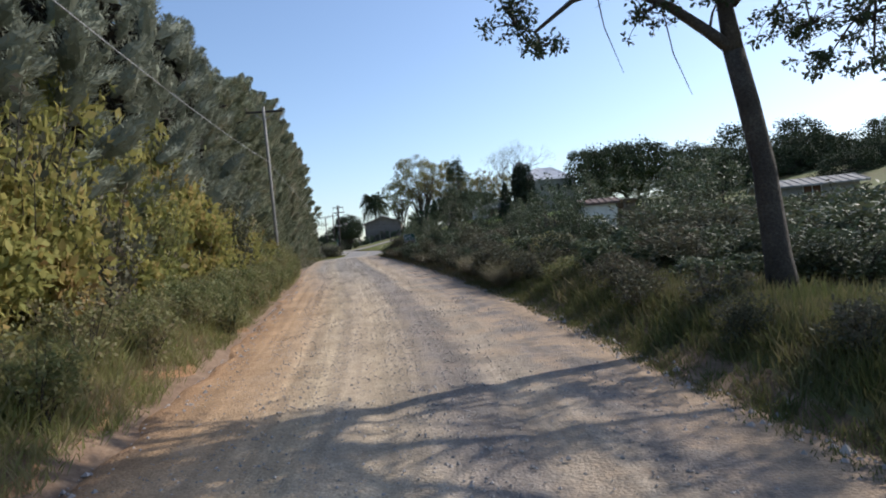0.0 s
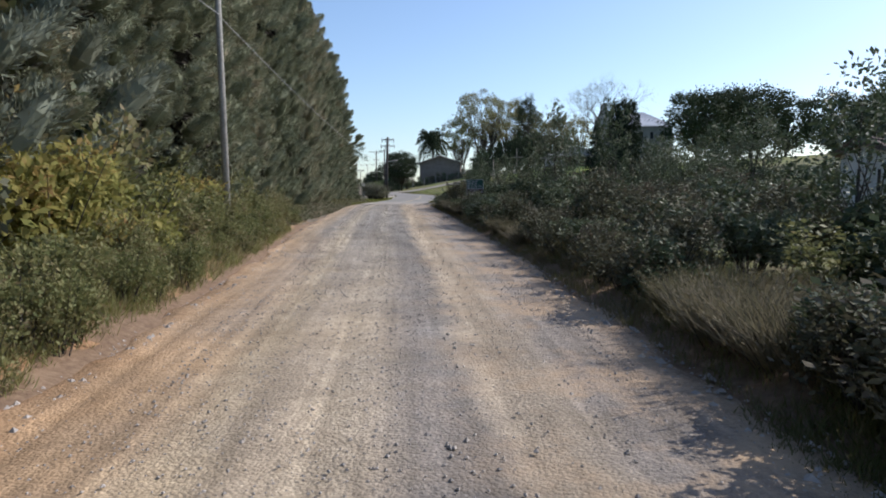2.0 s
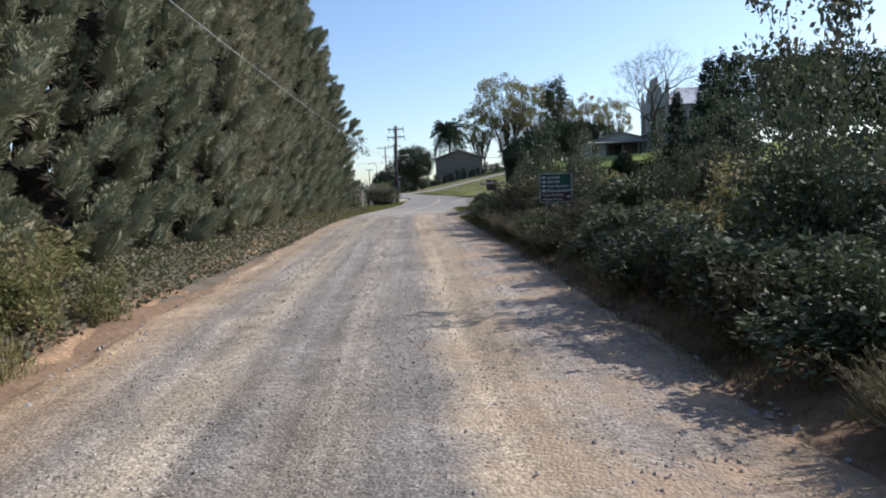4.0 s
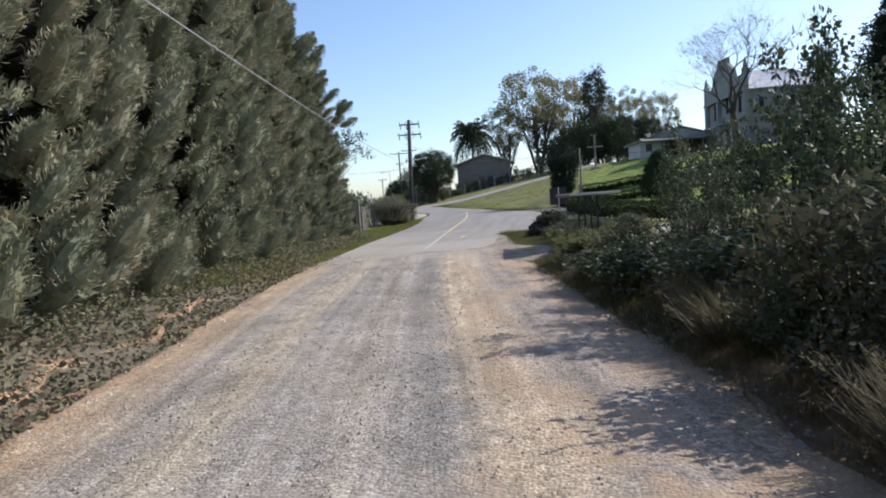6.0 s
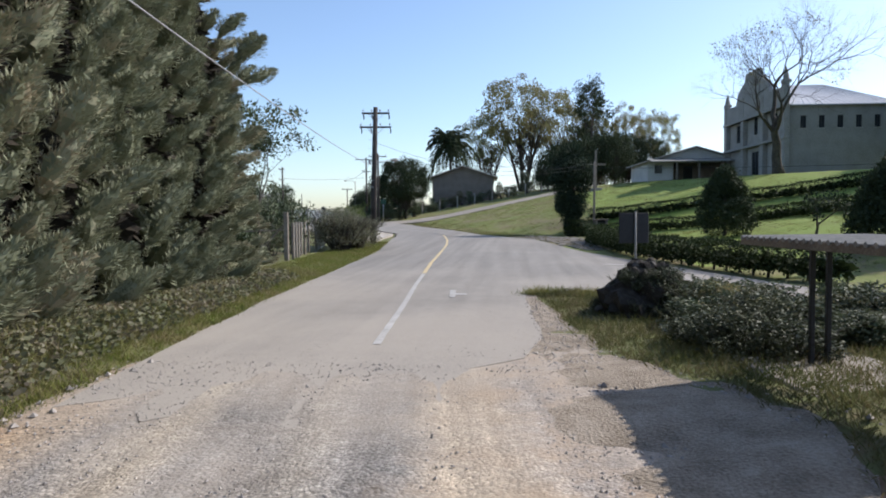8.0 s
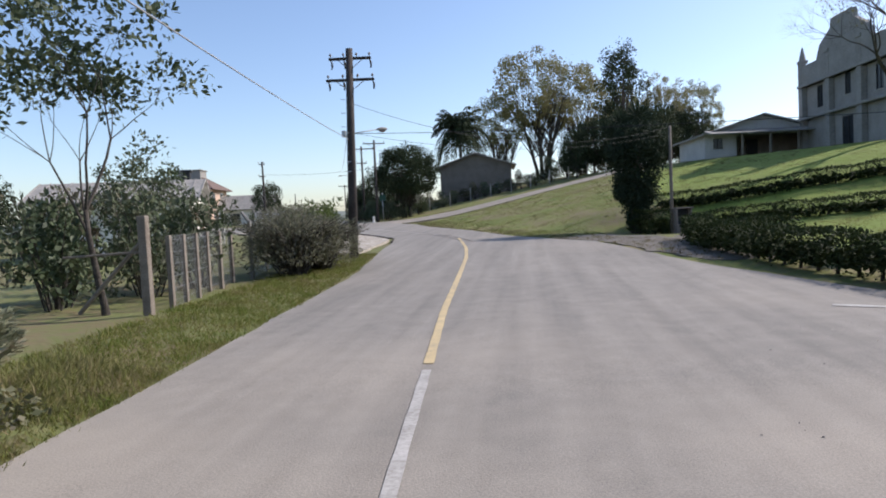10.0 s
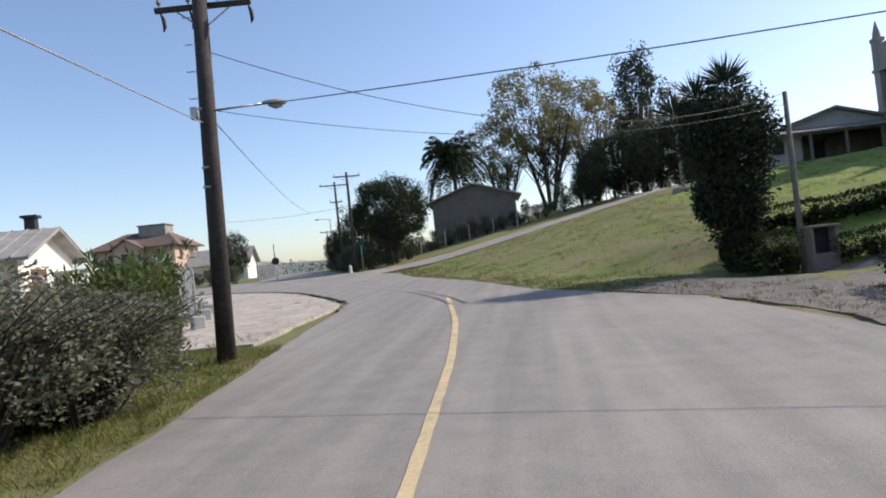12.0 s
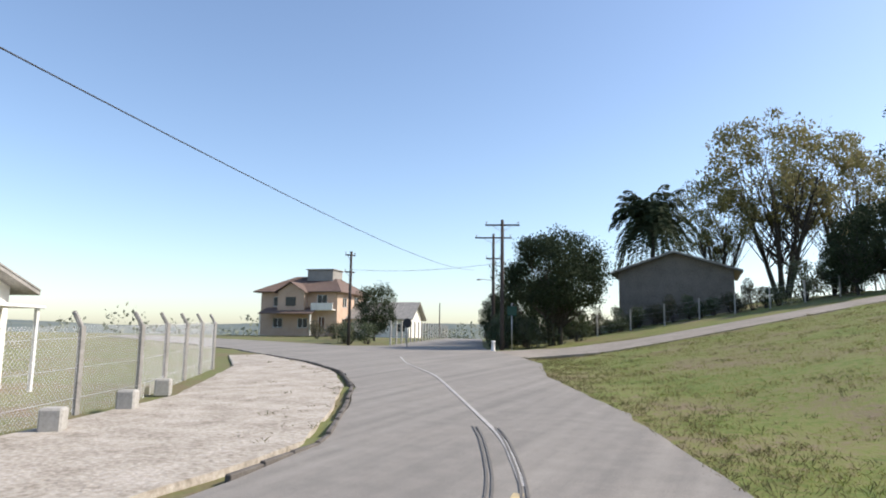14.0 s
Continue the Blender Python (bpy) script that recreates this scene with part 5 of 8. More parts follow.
# loose stones on the gravel road
r = np.random.default_rng(71)
OCT = np.array([(1, 0, 0), (0, 1, 0), (-1, 0, 0), (0, -1, 0), (0, 0, 0.7), (0, 0, -0.5)], float)
OCF = [(0, 1, 4), (1, 2, 4), (2, 3, 4), (3, 0, 4), (1, 0, 5), (2, 1, 5), (3, 2, 5), (0, 3, 5)]
n = 42000
y = r.uniform(2, 78, n)
bands = np.array([0.17, 0.33, 0.5, 0.58, 0.84, 0.03, 0.97])
u = np.clip(bands[r.integers(0, 7, n)] + r.normal(size=n) * 0.05, -0.02, 1.02)
u = np.where(r.random(n) < 0.25, r.random(n), u)
x = xl(y) + (xr(y) - xl(y)) * u
x = np.where(r.random(n) < 0.05, xr(y) + 0.2 + 1.4 * r.random(n), x)
s = 0.009 + 0.016 * r.random(n) ** 2
s = np.where((y < 34) & (u > 0.5) & (r.random(n) < 0.25), s * 1.4, s)
s = np.where((np.abs(u - 0.5) > 0.46) & (r.random(n) < 0.25), s * 2.6, s)
z = gy(y) + np.where(y > 74, 0.04, 0.05 * (1 - (2 * u - 1) ** 2) + 0.012)
z = np.where(x > xr(y), land(x, y) + 0.03, z)
ang = r.random(n) * math.tau
V = OCT[None] * (0.75 + 0.5 * r.random((n, 6, 1)))
V = np.stack([V[..., 0] * np.cos(ang)[:, None] - V[..., 1] * np.sin(ang)[:, None] * 0.8, V[..., 0] * np.sin(ang)[:, None] + V[..., 1] * np.cos(ang)[:, None] * 0.8, V[..., 2]], -1)
V = V * s[:, None, None] + np.stack([x, y, z], -1)[:, None]
me = bpy.data.meshes.new("loose_stones")
me.from_pydata(V.reshape(-1, 3).tolist(), [], [tuple(a + 6 * k for a in q) for k in range(n) for q in OCF])
me.materials.append(M["pebble"])
whole("loose_stones", me, "loose grey gravel stones on the road", "gravel", kind="stuff")


# ---- street furniture ----
def utility_pole(x, y, top, radius, arms, material, label, base=None, lean=(0, 0)):
    """arms: height below the top, length, direction in degrees, insulators."""
    zb = float(land(x, y)) if base is None else base
    h = top - zb
    ob = thing("utility_pole", label, "utility pole", pose(x, y, zb))
    tip = Vector((lean[0], lean[1], h))
    part("shaft", Shape().tube([(0, 0, -0.4), tip * 0.5, tip], [radius, radius * 0.86, radius * 0.7], 12).mesh("pole_shaft", material, True), ob)
    for drop, length, turn, pins in arms:
        c = tip * ((h - drop) / h)
        m = Matrix.Translation(c) @ pose(0, 0, 0, 0, 0, turn)
        arm = part("crossarm", Shape().box(-length / 2, radius * 0.75, -0.055, length / 2, radius * 0.75 + 0.09, 0.055, 0.01).mesh("crossarm", M["pole_wood"]), ob, m=m)
        sh = Shape().tube([(-0.5 * length * 0.55, radius, -0.06), (0, radius * 0.6, -0.5)], [0.018, 0.018], 5).tube([(0.5 * length * 0.55, radius, -0.06), (0, radius * 0.6, -0.5)], [0.018, 0.018], 5)
        part("brace", sh.mesh("crossarm_brace", M["galvanised"]), ob, m=m)
        for k in range(pins):
            px = -length * 0.46 + length * 0.92 * k / max(1, pins - 1)
            pin = Shape().tube([(px, radius + 0.03, 0.05), (px, radius + 0.03, 0.12), (px, radius + 0.03, 0.15), (px, radius + 0.03, 0.2), (px, radius + 0.03, 0.24)], [0.012, 0.012, 0.05, 0.045, 0.03], 8)
            part("insulator", pin.mesh("insulator", M["porcelain"], True), arm)
            if pins == 4 and k in (0, 1, 3):
                hang = Shape().tube([(px, radius + 0.10, -0.03), (px + 0.04, radius + 0.12, -0.14), (px + 0.05, radius + 0.12, -0.30), (px + 0.02, radius + 0.12, -0.40)], [0.02, 0.045, 0.04, 0.015], 7)
                part("fuse_holder", hang.mesh("fuse_holder", M["dark_paint"], True), arm, "dark hanging fuse holder")
    return ob


utility_pole(-10.0, 36.0, 8.8, 0.105, [(0.25, 2.1, 6, 2)], M["slim_pole"], "slim pale utility pole beside the hedge", lean=(-0.12, 0))
pole_a = utility_pole(-19.9, 110.4, 9.0, 0.2, [(0.35, 1.75, 8, 4), (1.22, 2.0, 8, 4)], M["pole_wood"], "thick dark wooden utility pole with two crossarms", lean=(0.35, -0.2))
utility_pole(-28.8, 154.6, 10.6, 0.15, [(0.35, 2.4, 20, 2)], M["pole_wood"], "dark wooden utility pole beside the junction")
utility_pole(-32.0, 161.6, 10.8, 0.14, [(0.3, 3.0, 20, 2), (2.0, 1.2, 20, 2)], M["pole_wood"], "dark wooden utility pole among trees", lean=(0, 0))
utility_pole(-42.9, 157.5, 9.3, 0.14, [(0.3, 0.9, 60, 2), (1.7, 0.9, 60, 1)], M["pole_wood"], "dark utility pole with short brackets at the street corner")
utility_pole(-54.5, 200.4, 7.3, 0.1, [], M["pole_wood"], "thin far utility pole by the descending road")
utility_pole(-43.0, 193.0, 8.0, 0.11, [(0.2, 2.0, 20, 2)], M["pole_wood"], "far utility pole behind the trees")
utility_pole(-5.0, 119.45, 6.1, 0.1, [], M["weathered_wood"], "plain weathered wooden post beside the meter cabinet", lean=(0.05, 0.1))

# fittings of the large pole: steps, straps, street lamp
for k in range(9):
    a = pose(0, 0, 0, 0, 0, 8 + 180 * (k % 2))
    z = 5.6 + 0.28 * k
    part("step_bolt", Shape().tube([(0.10, 0, 0), (0.27, 0, 0), (0.27, 0, 0.04)], [0.012, 0.012, 0.012], 5).mesh("step_bolt", M["galvanised"]), pole_a, m=Matrix.Translation((0.02 * z, -0.012 * z, z - 0.4)) @ a)
for z in (3.6, 4.0, 5.2):
    part("strap", Shape().tube([(0.035 * z, -0.02 * z, z), (0.036 * z, -0.021 * z, z + 0.05)], [0.215 - 0.007 * z] * 2, 12).mesh("strap", M["galvanised"], True), pole_a)
lamp = thing("street_lamp", "grey cobra-head street lamp on a pole bracket", "street lamp", pose(-19.72, 110.2, 5.55, 0, 0, 38))
part("arm", Shape().tube([(0.12, 0, 0), (0.7, 0, 0.1), (1.25, 0, 0.2)], [0.024, 0.022, 0.02], 8).mesh("lamp_arm", M["galvanised"], True), lamp)
part("head", Shape().tube([(1.2, 0, 0.19), (1.3, 0, 0.215), (1.5, 0, 0.24), (1.68, 0, 0.235), (1.74, 0, 0.22)], [0.025, 0.05, 0.07, 0.06, 0.02], 10).mesh("lamp_head", M["slim_pole"], True), lamp)
part("lens", Shape().tube([(1.34, 0, 0.16), (1.5, 0, 0.125), (1.64, 0, 0.16)], [0.03, 0.05, 0.03], 8).mesh("lamp_lens", M["porcelain"], True), lamp, "clear bowl lens")
sbox = part("control_box", Shape().box(-0.08, -0.08, -0.13, 0.08, 0.08, 0.13, 0.015).mesh("control_box", M["galvanised"]), pole_a, "grey metal control box", m=pose(-0.12, 0.0, 5.2))


def cable(a, b, sag, r, label, material="cable"):
    a, b = Vector(a), Vector(b)
    n = 26
    pts = [a.lerp(b, t) - Vector((0, 0, 4 * sag * t * (1 - t))) for t in (i / n for i in range(n + 1))]
    return whole("overhead_cable", Shape().tube(pts, [r] * (n + 1), 5).mesh("overhead_cable", M[material]), label, "cable")


cable((-10.1, 36.0, 5.7), (-19.75, 110.2, 5.3), 0.9, 0.013, "grey overhead cable running along the hedge", "bright_cable")
cable((-4.6, -6.0, 5.4), (-10.05, 36.0, 5.7), 0.5, 0.013, "grey overhead cable above the bank", "bright_cable")
cable((-19.75, 110.3, 5.56), (40.0, 95.0, 6.0), 1.4, 0.011, "thin black cable crossing over the road")
cable((-19.6, 110.3, 6.8), (-5.0, 119.5, 6.05), 1.2, 0.009, "thin black service wire to the wooden post")
cable((-19.7, 110.3, 5.6), (-5.0, 119.5, 5.7), 0.75, 0.007, "second thin black service wire to the wooden post")
cable((-19.9, 110.5, 5.7), (-37.4, 171.0, 8.9), 0.75, 0.011, "thick black cable running to the junction poles")
cable((-42.9, 157.5, 7.8), (-28.8, 154.6, 7.6), 0.3, 0.012, "black cable between street corner poles")

# second lamp post near the junction
lp = thing("street_lamp", "thin grey street lamp post at the junction", "street lamp", pose(-37.2, 176.0, float(land(-37.2, 176))))
part("post", Shape().tube([(0, 0, -0.3), (0, 0, 6.4)], [0.09, 0.06], 8).mesh("lamp_post", M["concrete"], True), lp)
part("arm", Shape().tube([(0, 0, 6.3), (-0.9, 0, 6.5), (-1.5, 0, 6.5)], [0.035, 0.03, 0.03], 6).mesh("lamp_post_arm", M["galvanised"]), lp)
part("head", Shape().tube([(-1.4, 0, 6.5), (-1.6, 0, 6.5), (-1.9, 0, 6.48)], [0.05, 0.1, 0.05], 8).mesh("lamp_post_head", M["concrete"], True), lp)

# road sign with place names
sx, sy = -4.70, 57.9
sz = float(land(sx, sy))
sign = thing("direction_sign", "green and brown direction sign with white lettering on two posts", "road sign", pose(sx, sy, 0, 0, 0, 8))
W, Z0, Z1 = 1.0, 0.71, 1.60
part("panel", Shape().box(0, 0, Z0, W, 0.03, Z1, 0.006).mesh("sign_panel", M["sign_green"]), sign)
part("panel_lower", Shape().box(0.015, -0.004, Z0 + 0.015, W - 0.015, 0.001, Z0 + 0.32).mesh("sign_lower", M["sign_brown"]), sign, "brown lower panel")
for k in (0.2, W - 0.2):
    part("post", Shape().box(k - 0.04, 0.035, sz - 0.3, k + 0.04, 0.1, Z1 - 0.05, 0.008).mesh("sign_post", M["weathered_wood"]), sign)
border = Shape()
for a, b, c, d in ((0, Z0, W, Z0 + 0.012), (0, Z1 - 0.012, W, Z1), (0, Z0, 0.012, Z1), (W - 0.012, Z0, W, Z1), (0, Z0 + 0.32, W, Z0 + 0.332)):
    border.box(a, -0.008, b, c, -0.002, d)
part("border", border.mesh("sign_border", M["sign_white"]), sign, "white border line")


def lettering(text, x, z, size, parent):
    cu = bpy.data.curves.new("lettering", "FONT")
    cu.body, cu.size, cu.extrude = text, size, 0.002
    ob = bpy.data.objects.new("lettering", cu)
    scene.collection.objects.link(ob)
    me = bpy.data.meshes.new_from_object(ob.evaluated_get(bpy.context.evaluated_depsgraph_get()))
    bpy.data.objects.remove(ob)
    me.materials.clear()
    me.materials.append(M["sign_white"])
    return part("lettering", me, parent, "white lettering", m=pose(x, -0.008, z, 90, 0, 0))


for k, (text, way) in enumerate((("Linha 80", 1), ("ERS 448", 1), ("Pinto Bandeira", -1), ("Bento Gonçalves", -1))):
    z = Z1 - 0.165 - 0.132 * k
    lettering(text, 0.24, z, 0.116, sign)
    c = z + 0.045
    tri = [(0.20, c), (0.14, c + 0.05), (0.14, c - 0.05)] if way > 0 else [(0.06, c), (0.12, c - 0.05), (0.12, c + 0.05)]
    stem = (0.06, 0.14) if way > 0 else (0.12, 0.20)
    sh = Shape().add([(a, -0.008, b) for a, b in tri], [(0, 1, 2)]).box(stem[0], -0.008, c - 0.018, stem[1], -0.004, c + 0.018)
    part("arrow", sh.mesh("sign_arrow", M["sign_white"]), sign)
lettering("Casa De Boas", 0.08, Z0 + 0.19, 0.118, sign)
lettering("Museu Sueco", 0.09, Z0 + 0.06, 0.118, sign)
sh = Shape().add([(0.96, -0.008, Z0 + 0.16), (0.90, -0.008, Z0 + 0.21), (0.90, -0.008, Z0 + 0.11)], [(0, 1, 2)]).box(0.84, -0.008, Z0 + 0.142, 0.90, -0.004, Z0 + 0.178)
part("arrow", sh.mesh("sign_arrow", M["sign_white"]), sign)

# sign seen from its back on the island
bs_z = float(land(-7.75, 86.6))
back = thing("road_sign", "dark back of a square road sign on a thin steel pole", "road sign", pose(-7.75, 86.6, bs_z, 0, 0, 10))
part("pole", Shape().tube([(0, 0, -0.3), (0, 0, 2.1)], [0.03, 0.03], 8).mesh("sign_pole", M["slim_pole"], True), back)
part("panel", Shape().box(-0.42, 0.03, 1.28, 0.36, 0.055, 2.06, 0.01).mesh("sign_back", M["dark_paint"]), back, "dark sign panel seen from behind")

# bus shelter with a flat roof on paired posts
shz = float(land(-7.0, 76.4))
shelter = thing("bus_shelter", "small open shelter with flat pale roof on paired posts", "bus shelter", pose(-7.05, 76.4, 0, 0, 0, 6))
part("roof", Shape().box(-0.75, -1.55, 1.60, 0.75, 1.55, 1.655, 0.012).mesh("shelter_roof", M["concrete"]), shelter)
part("fascia", Shape().box(-0.78, -1.58, 1.57, -0.752, 1.58, 1.66, 0.004).mesh("shelter_fascia", M["weathered_wood"]), shelter)
for yy in (-1.2, 1.2):
    for xx in (-0.08, 0.12):
        part("post", Shape().box(xx - 0.028, yy - 0.028, shz - 0.3, xx + 0.028, yy + 0.028, 1.60, 0.005).mesh("shelter_post", M["dark_paint"]), shelter)
part("slab", Shape().box(-0.85, -1.65, shz - 0.3, 0.85, 1.65, shz + 0.0, 0.02).mesh("shelter_slab", M["dirt_lane"]), shelter)
ridges = Shape()
for k in range(22):
    ridges.tube([(-0.8, -1.5 + k * 0.143, 1.66), (0.78, -1.5 + k * 0.143, 1.66)], [0.03, 0.03], 6)
part("sheeting", ridges.mesh("shelter_sheeting", M["roof_cement"]), shelter, "corrugated cement roof sheeting")

# white concrete bollard
bz = float(land(-29.0, 153.4))
whole("bollard", Shape().tube([(0, 0, -0.1), (0, 0, 0.1), (0, 0, 0.55), (0, 0, 0.62), (0, 0, 0.68)], [0.2, 0.14, 0.11, 0.16, 0.08], 10).mesh("bollard", M["white_paint"], True), "small white concrete bollard at the junction", "bollard", pose(-29.0, 153.4, bz))

# green street sign on two posts and round sign
s2 = thing("street_sign", "small green street sign on a post by the trees", "street sign", pose(-28.3, 155.2, float(land(-28.3, 155.2)), 0, 0, 20))
part("post", Shape().tube([(0, 0, -0.3), (0, 0, 3.2)], [0.04, 0.04], 8).mesh("street_sign_post", M["galvanised"], True), s2)
part("panel", Shape().box(-0.34, -0.05, 2.35, 0.34, -0.02, 3.0, 0.01).mesh("street_sign_panel", M["sign_green"]), s2)
s3 = thing("stop_sign", "dark round road sign seen from behind", "road sign", pose(-36.6, 155.6, float(land(-36.6, 155.6)), 0, 0, 20))
part("post", Shape().tube([(0, 0, -0.3), (0, 0, 2.1)], [0.035, 0.035], 8).mesh("stop_post", M["galvanised"], True), s3)
part("panel", Shape().tube([(0, -0.05, 1.8), (0, -0.03, 1.8)], [0.36, 0.36], 8).mesh("stop_panel", M["dark_paint"]), s3)

# wooden cross on the lawn
cz = float(land(-1.25, 149.9))
cross = thing("wooden_cross", "tall weathered wooden cross on a stone base", "cross", pose(-1.25, 149.9, cz, 0, 0, 15))
part("upright", Shape().box(-0.11, -0.11, 0.2, 0.11, 0.11, 4.8, 0.015).mesh("cross_upright", M["weathered_wood"]), cross)
part("beam", Shape().box(-1.15, -0.15, 3.0, 1.15, 0.08, 3.22, 0.015).mesh("cross_beam", M["weathered_wood"]), cross)
part("plinth", Shape().box(-0.6, -0.6, -0.3, 0.6, 0.6, 0.3, 0.04).mesh("cross_plinth", M["stone_wall"]), cross)

# meter cabinet
mz = float(land(-4.5, 119.3))
cab = thing("meter_cabinet", "concrete meter cabinet with an open dark front", "cabinet", Matrix.LocRotScale((-4.5, 119.3, mz - 0.02), Euler((0, 0, 0.2)), (0.72, 0.8, 0.86)))
body = Shape().box(-0.6, -0.3, -0.3, 0.6, 0.35, 0.62, 0.015).box(-0.6, -0.3, 0.62, -0.48, 0.35, 1.55, 0.01).box(0.48, -0.3, 0.62, 0.6, 0.35, 1.55, 0.01).box(-0.48, 0.25, 0.62, 0.48, 0.35, 1.55)
part("body", body.mesh("cabinet_body", M["old_plaster"]), cab)
part("slab", Shape().box(-0.68, -0.38, 1.553, 0.68, 0.42, 1.63, 0.012).mesh("cabinet_slab", M["old_plaster"]), cab)
part("meter_panel", Shape().box(-0.47, 0.12, 0.63, 0.47, 0.16, 1.54).mesh("meter_panel", M["dark_paint"]), cab, "dark recessed meter panel")


# ---- buildings ----
def walls_with_openings(sh, w, h, holes, thick, m):
    """A wall from (0,0) to (w,h) in its own plane, with openings cut through and their reveals."""
    xs = sorted({0, w, *[v for q in holes for v in (q[0], q[2])]})
    zs = sorted({0, h, *[v for q in holes for v in (q[1], q[3])]})
    solid = {}
    for i in range(len(xs) - 1):
        for j in range(len(zs) - 1):
            cx, cz = (xs[i] + xs[i + 1]) / 2, (zs[j] + zs[j + 1]) / 2
            solid[i, j] = not any(q[0] < cx < q[2] and q[1] < cz < q[3] for q in holes)
    for (i, j), full in solid.items():
        if not full:
            continue
        a, b, c, d = xs[i], xs[i + 1], zs[j], zs[j + 1]
        P = [(a, 0, c), (b, 0, c), (b, 0, d), (a, 0, d), (a, thick, c), (b, thick, c), (b, thick, d), (a, thick, d)]
        f = [(0, 1, 2, 3), (5, 4, 7, 6)]
        for di, dj, q in ((-1, 0, (4, 0, 3, 7)), (1, 0, (1, 5, 6, 2)), (0, -1, (4, 5, 1, 0)), (0, 1, (3, 2, 6, 7))):
            if not solid.get((i + di, j + dj), False):
                f.append(q)
        sh.add([m @ Vector(p) for p in P], f)


def house(name, label, x, y, turn, w, d, eave, ridge, wall, roof, over=0.5, holes=(), base=None, ridge_along="x", hip=0.0, shutters=None, gable_mat=None):
    """A house with its front in the plane y=0 of its own, w wide and d deep. holes: side f, r, b or l, then x0, z0, x1, z1, kind."""
    zb = float(min(land(x, y), land(x + 2, y + 2))) if base is None else base
    ob = thing(name, label, "house" if name != "church" else "church", pose(x, y, zb, 0, 0, turn))
    sides = {"f": (w, pose(0, 0, 0)), "r": (d, pose(w, 0, 0, 0, 0, 90)), "b": (w, pose(w, d, 0, 0, 0, 180)), "l": (d, pose(0, d, 0, 0, 0, -90))}
    for s, (length, m) in sides.items():
        mine = [q for q in holes if q[0] == s]
        sh = Shape()
        inset = 0.25 if s in "rl" else 0.0
        lo = Matrix.Translation((0, 0, 0))
        cut = [(q[1] - inset, q[2] + 0.4, q[3] - inset, q[4] + 0.4) for q in mine]
        walls_with_openings(sh, length - 2 * inset, eave + 0.4, cut, 0.25, m @ pose(inset, 0, -0.4) @ lo)
        part("wall", sh.mesh("house_wall", wall, weld=True), ob)
        for q in mine:
            a, c, b, e = q[1], q[2], q[3], q[4]
            if q[5] == "void":
                continue
            win = part("window" if q[5] != "door" else "door", Shape().box(a + 0.003, 0.10, c + 0.003, b - 0.003, 0.13, e - 0.003).mesh("opening_pane", M["dark_glass"] if q[5] != "door" else M["brown_paint"]), ob, m=m)
            fr = Shape()
            t = 0.06
            for p in ((a, c, a + t, e), (b - t, c, b, e), (a + t, c, b - t, c + t), (a + t, e - t, b - t, e), ((a + b) / 2 - t / 2, c + t, (a + b) / 2 + t / 2, e - t)):
                fr.box(p[0] + 0.004, 0.05, p[1] + 0.004, p[2] - 0.004, 0.096, p[3] - 0.004)
            part("window_frame", fr.mesh("opening_frame", M["white_paint"] if q[5] != "dark" else M["dark_paint"]), win)
            part("sill", Shape().box(a - 0.08, -0.07, c - 0.08, b + 0.08, 0.0, c - 0.01, 0.008).mesh("opening_sill", M["concrete"]), win)
            if shutters:
                half = (b - a) / 2
                for x0 in (a, a + half):
                    leaf = Shape().box(x0 + 0.006, -0.03, c + 0.006, x0 + 0.07, 0.01, e - 0.006).box(x0 + half - 0.07, -0.03, c + 0.006, x0 + half - 0.006, 0.01, e - 0.006)
                    for j in range(11):
                        z0 = c + 0.02 + (e - c - 0.04) * j / 11
                        leaf.add([(x0 + 0.06, -0.028, z0), (x0 + half - 0.06, -0.028, z0), (x0 + half - 0.06, 0.006, z0 + 0.1), (x0 + 0.06, 0.006, z0 + 0.1)], [(0, 1, 2, 3)])
                    part("shutter", leaf.mesh("shutter", shutters), win)
    t, o = 0.12, over
    sl = Shape()
    if ridge_along == "x":
        g = ridge
        R0_, R1_ = (-o + hip, d / 2, g), (w + o - hip, d / 2, g)
        drop = (g - eave) * o / (d / 2)
        c = [(-o, -o, eave - drop), (w + o, -o, eave - drop), (w + o, d + o, eave - drop), (-o, d + o, eave - drop)]
        top = [(0, 1, 5, 4), (2, 3, 4, 5)] + ([(1, 2, 5), (3, 0, 4)] if hip else [])
        v = c + [R0_, R1_]
        gable = [[(0.003, 0, eave), (0.003, d, eave), (0.003, d / 2, g)], [(w - 0.003, 0, eave), (w - 0.003, d, eave), (w - 0.003, d / 2, g)]]
    else:
        g = ridge
        R0_, R1_ = (w / 2, -o + hip, g), (w / 2, d + o - hip, g)
        drop = (g - eave) * o / (w / 2)
        c = [(-o, -o, eave - drop), (w + o, -o, eave - drop), (w + o, d + o, eave - drop), (-o, d + o, eave - drop)]
        top = [(1, 2, 5, 4), (3, 0, 4, 5)] + ([(0, 1, 4), (2, 3, 5)] if hip else [])
        v = c + [R0_, R1_]
        gable = [[(0, 0.003, eave), (w, 0.003, eave), (w / 2, 0.003, g)], [(0, d - 0.003, eave), (w, d - 0.003, eave), (w / 2, d - 0.003, g)]]
    n = len(v)
    sl.add(v + [(p[0], p[1], p[2] + t) for p in v], [tuple(reversed(q)) for q in top] + [tuple(i + n for i in q) for q in top])
    edges = {}
    for q in top:
        for i in range(len(q)):
            e = (q[i], q[(i + 1) % len(q)])
            edges[frozenset(e)] = None if frozenset(e) in edges else e
